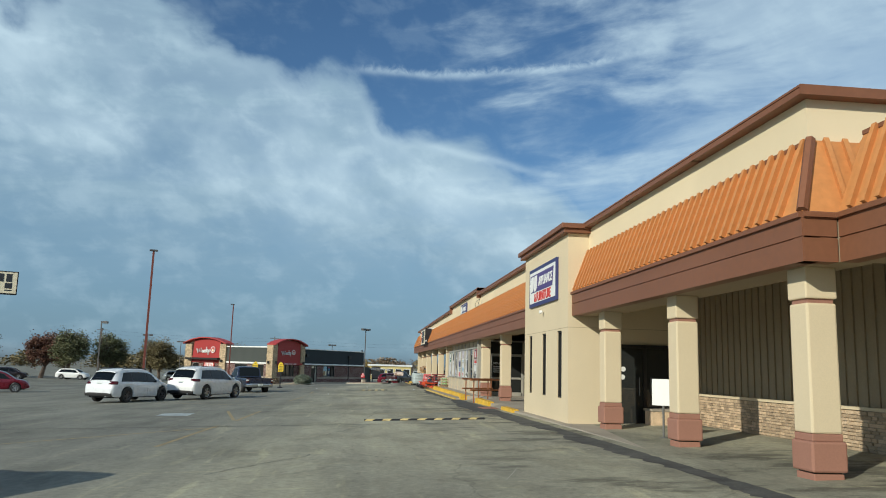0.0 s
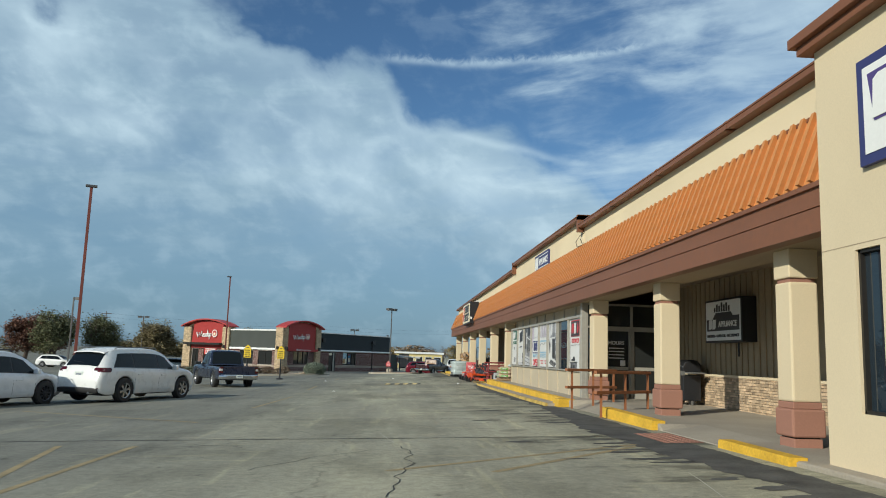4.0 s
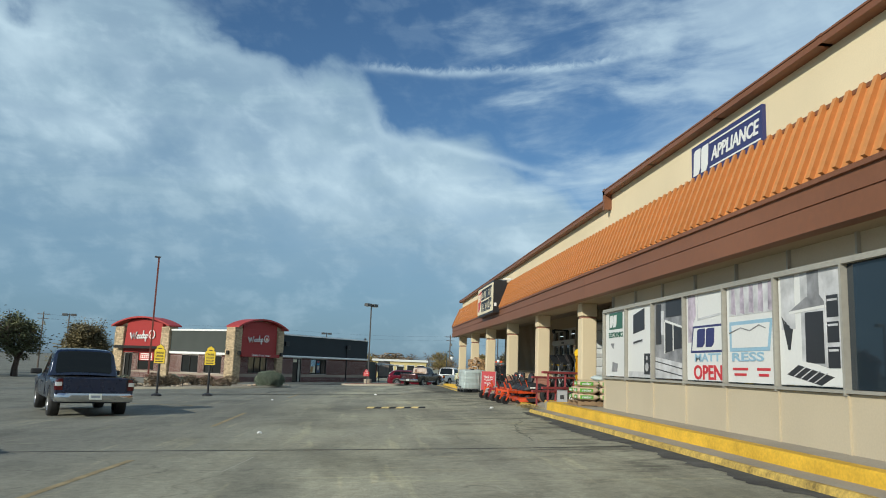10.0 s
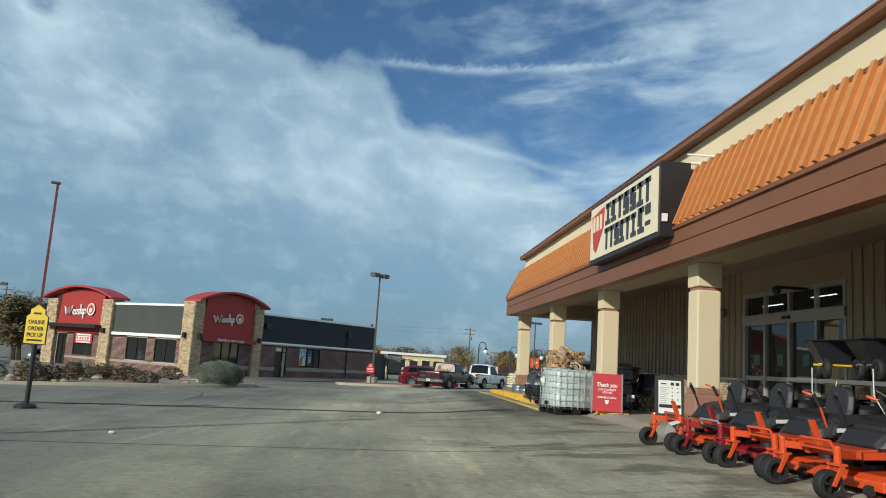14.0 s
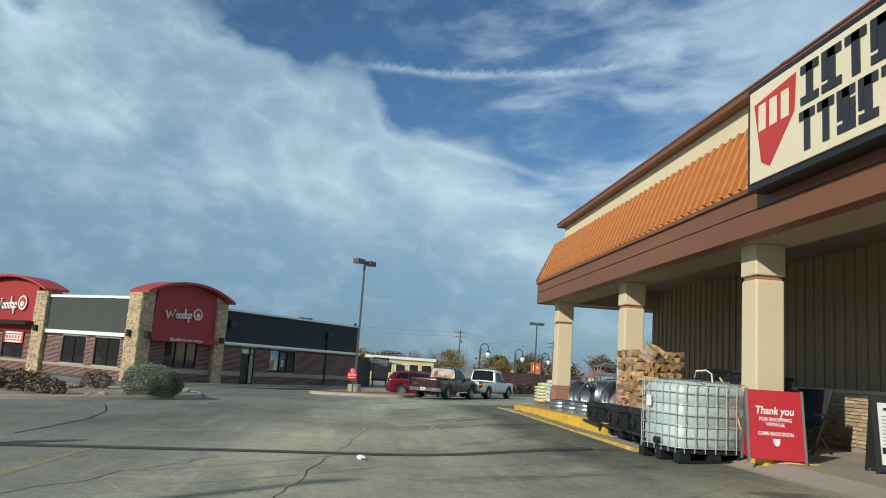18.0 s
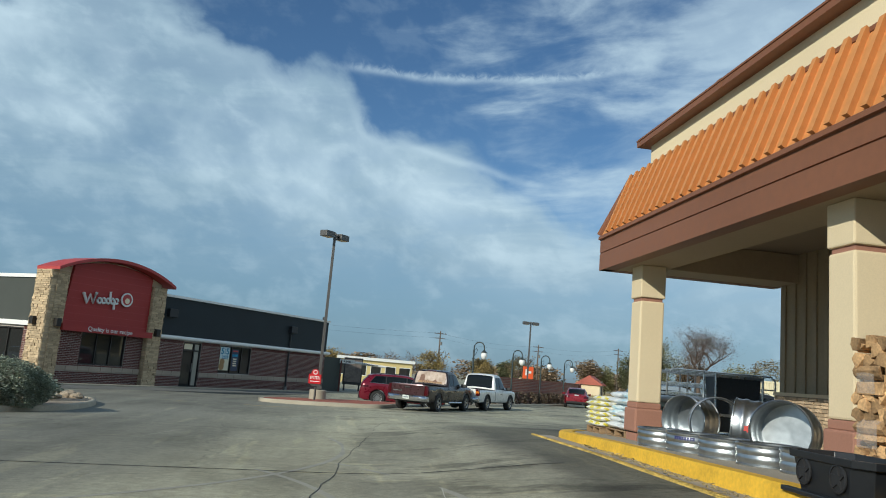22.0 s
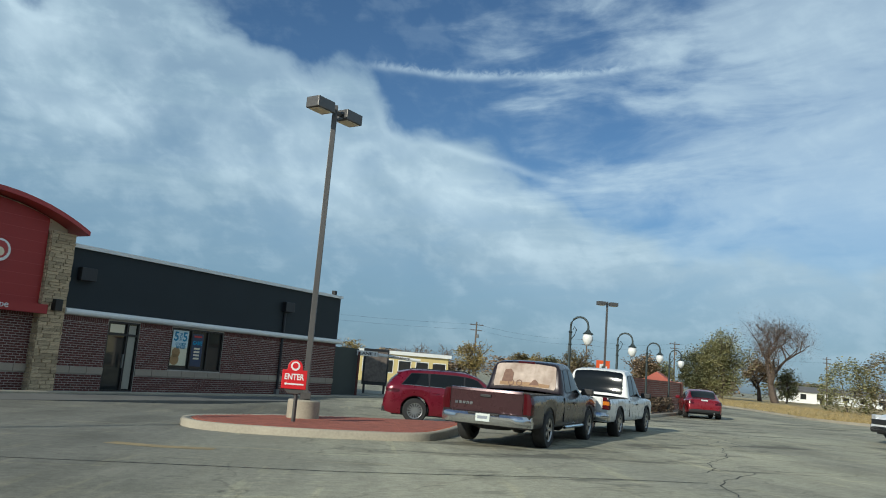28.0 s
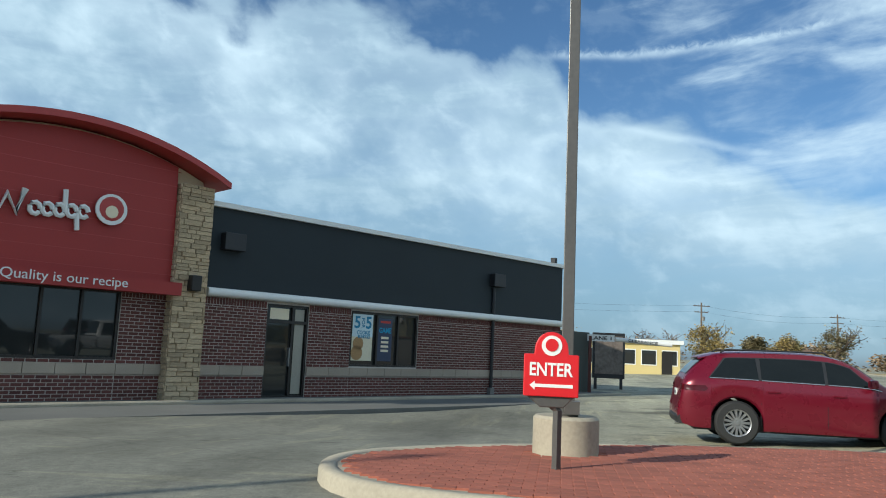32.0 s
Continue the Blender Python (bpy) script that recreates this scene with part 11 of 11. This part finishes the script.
def shipping_container():
    x, y = 34.0, 111.7
    t = thing("shipping_container", "cream corrugated steel shipping container on the verge", "container", (x, y, ground_z(x, y) + 0.07), turn=-33.2)
    cream = mat("cream_container_paint", (0.62, 0.56, 0.38), 0.6, var=0.08, big=0.8, small=10, bump=0.1)
    L, W, H = 12.2, 2.4, 2.55
    for s in (-1, 1):
        prof = []
        for i in range(44):
            u = -L / 2 + 0.1 + (L - 0.2) * i / 44
            w = (L - 0.2) / 44
            prof += [(u, s * (W / 2)), (u + w * 0.3, s * (W / 2)), (u + w * 0.5, s * (W / 2 - 0.045)), (u + w * 0.8, s * (W / 2 - 0.045))]
        prof += [(L / 2 - 0.1, s * W / 2), (L / 2 - 0.1, s * (W / 2 - 0.08)), (-L / 2 + 0.1, s * (W / 2 - 0.08))]
        part("side_panel", M().prism(prof, 0.15, H - 0.12, "z"), cream, t)
        part("top_rail", M().box(-L / 2, L / 2, s * (W / 2 - 0.05) - 0.055, s * (W / 2 - 0.05) + 0.055, H - 0.12, H), cream, t)
        part("bottom_rail", M().box(-L / 2, L / 2, s * (W / 2 - 0.05) - 0.055, s * (W / 2 - 0.05) + 0.055, 0.0, 0.15), cream, t)
        for e in (-1, 1):
            part("corner_post", M().box(e * (L / 2 - 0.05) - 0.05, e * (L / 2 - 0.05) + 0.05, s * (W / 2 - 0.05) - 0.058, s * (W / 2 - 0.05) + 0.058, 0.15, H - 0.12), cream, t)
    part("roof", M().box(-L / 2 + 0.02, L / 2 - 0.02, -W / 2 + 0.1, W / 2 - 0.1, H - 0.06, H - 0.02), cream, t)
    part("floor", M().box(-L / 2 + 0.02, L / 2 - 0.02, -W / 2 + 0.1, W / 2 - 0.1, 0.04, 0.14), DFRAME, t)
    for e in (-1, 1):
        part("end_panel", M().box(e * (L / 2 - 0.08) - 0.02, e * (L / 2 - 0.08) + 0.02, -W / 2 + 0.1, W / 2 - 0.1, 0.15, H - 0.12), cream, t)


shipping_container()

# dry grass verge with its pale kerb across the road
VERGE = smooth_ring([(26.5, 113), (40, 108), (90, 96), (130, 150), (120, 235), (60, 240), (36, 175), (31.5, 142), (28.5, 126)], 3)
vg = fan(VERGE, 0.07, 0.05)
solo("verge", vg, DRYG, "dry tan grass verge across the road", "grass", "structure")
kerb_ring("kerb_11", VERGE, 0.18, 0.12, "pale concrete kerb along the dry verge")
rg = random.Random(77)
tuft = []
while len(tuft) < 9000:
    u = rg.random() ** 2
    p = (27 + 26 * u + rg.uniform(-1, 1), rg.uniform(109, 190))
    if inside(p, VERGE, 0):
        tuft.append((p[0], p[1], ground_z(*p) + 0.1 + rg.uniform(0, 0.12)))
tagged(raw("grass_tufts", leaf_mesh(tuft, 0.3, rg, 2.5, 0.25), DRYG), "dry tan grass blades on the verge", "grass", kind="stuff")


def far_house(name, label, x, y, w, d, h, turn, wall, roof, pitch=1.2, windows=3, group="far buildings", flat=False):
    z = ground_z(x, y)
    t = thing(name, label, "house" if not flat else "building", (x, y, z), group, turn)
    part("wall", M().box(-w / 2, w / 2, -d / 2, d / 2, -0.3, h), wall, t)
    if flat:
        part("roof", M().box(-w / 2 - 0.25, w / 2 + 0.25, -d / 2 - 0.25, d / 2 + 0.25, h, h + 0.35), roof, t)
    else:
        part("roof", M().prism([(-d / 2 - 0.4, h - 0.1), (d / 2 + 0.4, h - 0.1), (d / 2 + 0.4, h), (0, h + pitch), (-d / 2 - 0.4, h)], -w / 2 - 0.3, w / 2 + 0.3, "x"), roof, t)
    for i in range(windows):
        u = -w / 2 + w * (i + 0.5) / windows
        win = part("window", M().box(u - 0.6, u + 0.6, -d / 2 - 0.03, -d / 2 - 0.01, 0.9, 2.1), GLASS, t)
        part("frame", M().box(u - 0.68, u + 0.68, -d / 2 - 0.02, -d / 2 - 0.002, 0.82, 2.18), WHITE, win)
    part("door", M().box(w / 2 - 1.6, w / 2 - 0.7, -d / 2 - 0.04, -d / 2 - 0.01, 0, 2.05), DFRAME, t)
    return t


GROOF = mat("grey_shingle_roof", (0.13, 0.125, 0.12), 0.9, var=0.15, small=10, bump=0.3)
BROOF = mat("brown_shingle_roof", (0.17, 0.11, 0.075), 0.9, var=0.15, small=10, bump=0.3)
far_house("low_building", "pale yellow low shop with a flat white-edged roof", 5.5, 162, 9, 10, 2.7, 6, YBLD, WHITE, windows=5, flat=True)
far_house("white_house", "small white house with a grey roof", 103, 247, 10, 7, 2.6, -25, WHITE, GROOF)
far_house("white_house", "small white house with a grey roof behind bushes", 121, 252, 11, 7, 2.6, -25, WHITE, GROOF)
far_house("red_house", "small pale shed with a pitched dull red roof", 37, 168, 2.6, 3, 1.7, 60, STUCCO, mat("barn_red", (0.36, 0.10, 0.07), 0.8), 1.2, 1)
far_house("tan_house", "small tan house with a brown roof in the distance", 36.5, 219, 6, 6, 2.2, -10, STUCCO, BROOF, windows=2)
far_house("low_building", "grey low building with a flat roof in the distance", -14, 215, 22, 10, 3.0, 4, SIDING, BROWN, windows=6, flat=True)
far_house("low_building", "pale commercial building far across the lot", -110, 170, 30, 14, 3.6, 10, STUCCO, BROWN, windows=7, flat=True)
far_house("low_building", "brick commercial building far across the lot", -105, 95, 40, 14, 4.2, 75, BRICK, WHITE, windows=7, flat=True)
def pylon_sign():
    x, y = -35.6, 64.8
    t = thing("pylon_sign", "cream road sign on a tall post with black blocks", "sign", (x, y, ground_z(x, y)), turn=24)
    part("post", M().box(-0.2, 0.2, -0.2, 0.2, 0, 8.6), DFRAME, t)
    part("case", M().box(-3.4, 3.4, -0.35, 0.35, 8.4, 10.55), BLACK, t, bev=0.03)
    part("face", M().box(-3.3, 3.3, -0.37, -0.352, 8.5, 10.45), CREAM, t)
    part("shield", M().prism([(-3.1, 10.2), (-1.9, 10.3), (-2.0, 9.6), (-2.7, 8.7), (-2.9, 9.0)], -0.385, -0.371, "y"), SIGNRED, t)
    for k in range(7):
        part("name_block", M().box(-1.6 + 0.67 * k, -1.12 + 0.67 * k, -0.385, -0.371, 9.55, 10.3), INK, t, bev=0.004)
    for k in range(6):
        part("name_block", M().box(-1.6 + 0.6 * k, -1.16 + 0.6 * k, -0.385, -0.371, 8.65, 9.4), INK, t, bev=0.004)
    part("name_block", M().box(2.35, 2.95, -0.385, -0.371, 8.95, 9.45), INK, t, bev=0.004)
    part("name_block", M().box(2.35, 2.95, -0.385, -0.371, 8.72, 8.82), INK, t)


pylon_sign()

# a tree line closes the horizon
for nm, x0, y0, x1, y1, n, sd in (("tree_line", -260, 240, -20, 300, 26000, 1), ("tree_line", -30, 300, 160, 300, 20000, 2), ("tree_line", 130, 300, 260, 60, 20000, 3), ("tree_line", -260, 250, -170, -40, 20000, 4)):
    q = random.Random(sd)
    pts = []
    L = math.hypot(x1 - x0, y1 - y0)
    clumps = [(q.random(), q.uniform(3.0, 6.5), q.uniform(0.008, 0.022), q.uniform(-8, 8)) for _ in range(int(L / 4))]
    while len(pts) < n:
        c, h, wd2, off = q.choice(clumps)
        u = c + q.gauss(0, wd2 * 0.5)
        e = math.exp(-((u - c) / wd2) ** 2)
        x, y = x0 + (x1 - x0) * u + q.uniform(-3, 3), y0 + (y1 - y0) * u + off + q.uniform(-3, 3)
        pts.append((x, y, ground_z(x, y) + h * e * q.random() ** 0.6))
    tagged(raw(nm, leaf_mesh(pts, 1.1, q), LEAF[("olive", "dry", "green", "brown")[sd - 1]]), "hazy autumn tree line on the horizon", "trees", kind="stuff")


# ---- bricks, stones and pavers ----
def unit_brick(w, h, d, c=0.008, seed=0):
    """A brick with a rough face towards -y: w along x, h along z, sunk by d."""
    r = random.Random(seed)
    j = lambda: r.uniform(-0.003, 0.003)
    f = [(-w / 2 + c, -d + j(), -h / 2 + c), (w / 2 - c, -d + j(), -h / 2 + c), (w / 2 - c, -d + j(), h / 2 - c), (-w / 2 + c, -d + j(), h / 2 - c)]
    b = [(-w / 2, -d + c, -h / 2), (w / 2, -d + c, -h / 2), (w / 2, -d + c, h / 2), (-w / 2, -d + c, h / 2)]
    k = [(-w / 2, 0.01, -h / 2), (w / 2, 0.01, -h / 2), (w / 2, 0.01, h / 2), (-w / 2, 0.01, h / 2)]
    m = M().add(f + b + k, [(0, 1, 2, 3)] + [(a + o, 4 + a + o, 4 + (a + 1) % 4 + o, (a + 1) % 4 + o) for o in (0, 4) for a in range(4)])
    return m


STONE_J = mat("tan_split_brick_field", (0.52, 0.39, 0.255), 0.9, var=0.2, big=5, small=55, bump=0.5, dist=0.01, island=True, rand=0.3)
BRICK_J = mat("red_brick_field", (0.115, 0.042, 0.035), 0.9, var=0.12, big=3, small=40, bump=0.3, island=True, rand=0.24)
LSTONE_J = mat("ledge_stone_field", (0.49, 0.375, 0.235), 0.92, var=0.2, big=3, small=30, bump=0.6, dist=0.015, island=True, rand=0.24)


def place(name, spots, near, parent, single, joined, shapes):
    """spots: (matrix, scale) of each piece; those that near() picks, 300 at most, become parts, the rest one mesh of kind stuff."""
    meshes = [to_mesh(name, s, single) for s in shapes]
    rest = M()
    n = 0
    q = random.Random(len(spots))
    for mx, sc in spots:
        k = q.randrange(len(shapes))
        D = mx @ Matrix.Diagonal((*sc, 1))
        if n < 295 and near(mx.translation):
            piece(name, meshes[k], parent, D)
            n += 1
        else:
            rest.add([D @ Vector(p) for p in shapes[k].v], shapes[k].f)
    if rest.v:
        me = bpy.data.meshes.new(name + "_field")
        me.from_pydata(rest.v, [], rest.f)
        me.materials.append(joined)
        ob = new(name + "_field", me)
        ob.parent = parent
        ob["kind"] = "stuff"


def coursed(a, b, z0, z1, w, h, gap, seed, ragged=0.0, holes=()):
    """Middles and widths of pieces laid in courses, half a piece offset each time."""
    r = random.Random(seed)
    out = []
    k = 0
    z = z0
    while z + h * 0.5 < z1:
        hh = min(h * (1 + ragged * r.uniform(-0.35, 0.5)), z1 - z)
        if hh < h * 0.35:
            break
        x = a - (w / 2 if k % 2 else 0) - (r.uniform(0, w) if ragged else 0)
        while x < b:
            ww = w * (1 + ragged * r.uniform(-0.5, 0.6))
            p, q2 = max(x, a), min(x + ww, b)
            if q2 - p > 0.04:
                segs = [(p, q2)]
                for h0, h1, g0, g1 in holes:
                    if z + hh > g0 + 0.01 and z < g1 - 0.01:
                        segs = [s for u, v in segs for s in ((u, min(v, h0)), (max(u, h1), v)) if s[1] - s[0] > 0.03]
                for u, v in segs:
                    out.append(((u + v) / 2, z + hh / 2, v - u - gap, hh - gap))
            x += ww
        z += hh
        k += 1
    return out


def shop_bricks():
    shapes = [unit_brick(1, 1, 0.025, 0.03, s) for s in range(4)]
    for base, y0, y1, xf, z0, zt, o in STONE_RUNS:
        spots = []
        for u, z, ww, hh in coursed(y0, y1, z0, zt, 0.2, 0.066, 0.011, int(y0 * 7) + 500, 0.5):
            r = random.Random(int(u * 1000) + int(z * 97))
            mx = Matrix.Translation(Vector((xf, u, z)) - o) @ FACE_W
            spots.append((mx, (ww, r.uniform(0.6, 1.5), hh)))
        near = (lambda p, o=o: 19.5 < p.y + o.y < 24 or 63.7 < p.y + o.y < 69 or 4 < p.y + o.y < 8)
        place("brick", spots, near, base, STONE, STONE_J, shapes)


shop_bricks()


def restaurant_bricks():
    shapes = [unit_brick(1, 1, 0.012, 0.03, s) for s in range(3)]
    for runs, sw in ((SE_BRICK, False), (SW_BRICK, True)):
        for t, spans, holes in runs:
            spots = []
            for k, (a, b) in enumerate(spans):
                for z0, z1 in ((0.0, 0.55 if sw else 0.6), (0.72 if sw else 0.84, 2.36)):
                    for u, z, ww, hh in coursed(a, b, z0, z1, 0.235, 0.0815, 0.014, 3, 0.0, holes):
                        mx = Matrix.Translation((0, u, z)) @ FACE_W if sw else Matrix.Translation((u, 0, z))
                        spots.append((mx, (ww, 1, hh)))
                # a row of bricks stood on end under the band
                for u, z, ww, hh in coursed(a, b, 2.36, 2.555, 0.082, 0.195, 0.014, 3, 0.0, holes):
                    spots.append((Matrix.Translation((0, u, z)) @ FACE_W if sw else Matrix.Translation((u, 0, z)), (ww, 1, hh)))
            near = (lambda p: False) if sw else (lambda p: 4.55 < p.x < 8.45 and 0.9 < p.z < 2.3)
            place("brick", spots, near, t, BRICK, BRICK_J, shapes)
    stones = [unit_brick(1, 1, 0.05, 0.03, s + 20) for s in range(4)]
    for i, (pier, put, a, b, base) in enumerate(PIERS):
        spots = []
        along_y = i >= 2
        for u, z, ww, hh in coursed(a - 0.03, b + 0.03, 0.0, base, 0.34, 0.105, 0.007, 40 + i, 0.8):
            r = random.Random(int(u * 991 + z * 77))
            mx = Matrix.Translation((-0.28, u, z)) @ FACE_W if along_y else Matrix.Translation((u, -0.28, z))
            spots.append((mx, (ww, r.uniform(0.6, 1.6), hh)))
        # the piers' short sides
        for end, sg in ((a, -1), (b, 1)):
            for u, z, ww, hh in coursed(-0.30, 0.0, 0.0, base, 0.32, 0.14, 0.018, 60 + i, 0.5):
                if along_y:
                    mx = Matrix.Translation((u, end, z)) @ pose(0, 0, 0, 0, 0, 0 if sg < 0 else 180)
                else:
                    mx = Matrix.Translation((end, u, z)) @ (FACE_W if sg < 0 else FACE_W.inverted())
                spots.append((mx, (ww, 0.9, hh)))
        place("stone", spots, (lambda p: True) if i < 2 else (lambda p: False), pier, LSTONE, LSTONE_J, stones)


restaurant_bricks()


def wall_bricks():
    shapes = [unit_brick(1, 1, 0.012, 0.03, s) for s in range(3)]
    for core, L, top in LOW_WALL:
        spots = [(Matrix.Translation((u, 0, z)), (ww, 1, hh)) for u, z, ww, hh in coursed(0, L - 0.5, 0.0, top, 0.3, 0.1, 0.014, 9)]
        place("brick", spots, lambda p: p.x < 4, core, BRICKL, BRICKL_J, shapes)


wall_bricks()


def island_pavers():
    bed = bpy.data.objects["island_bed"]
    m = M().box(-0.098, 0.098, -0.048, 0.048, -0.02, 0.018)
    m = unit_brick(0.196, 0.096, 0.02, 0.006)
    flat = M().add([(p[0], p[2], -p[1]) for p in m.v], m.f)
    spots = []
    for j in range(56):
        for i in range(36):
            x, y = -2.6 + 0.2 * i + (0.1 if j % 2 else 0), 93.6 + 0.1 * j
            if inside((x, y), ISLAND, 0.27) and not ((x - 0.25) ** 2 + (y - 97.1) ** 2 < 0.4 ** 2):
                spots.append((Matrix.Translation((x, y, ground_z(x, y) + 0.128)), (1, 1, 1)))
    place("paver", spots, lambda p: -1.9 < p.x < 1.0 and p.y < 96.9, bed, PAVER, PAVERI, [flat])


island_pavers()
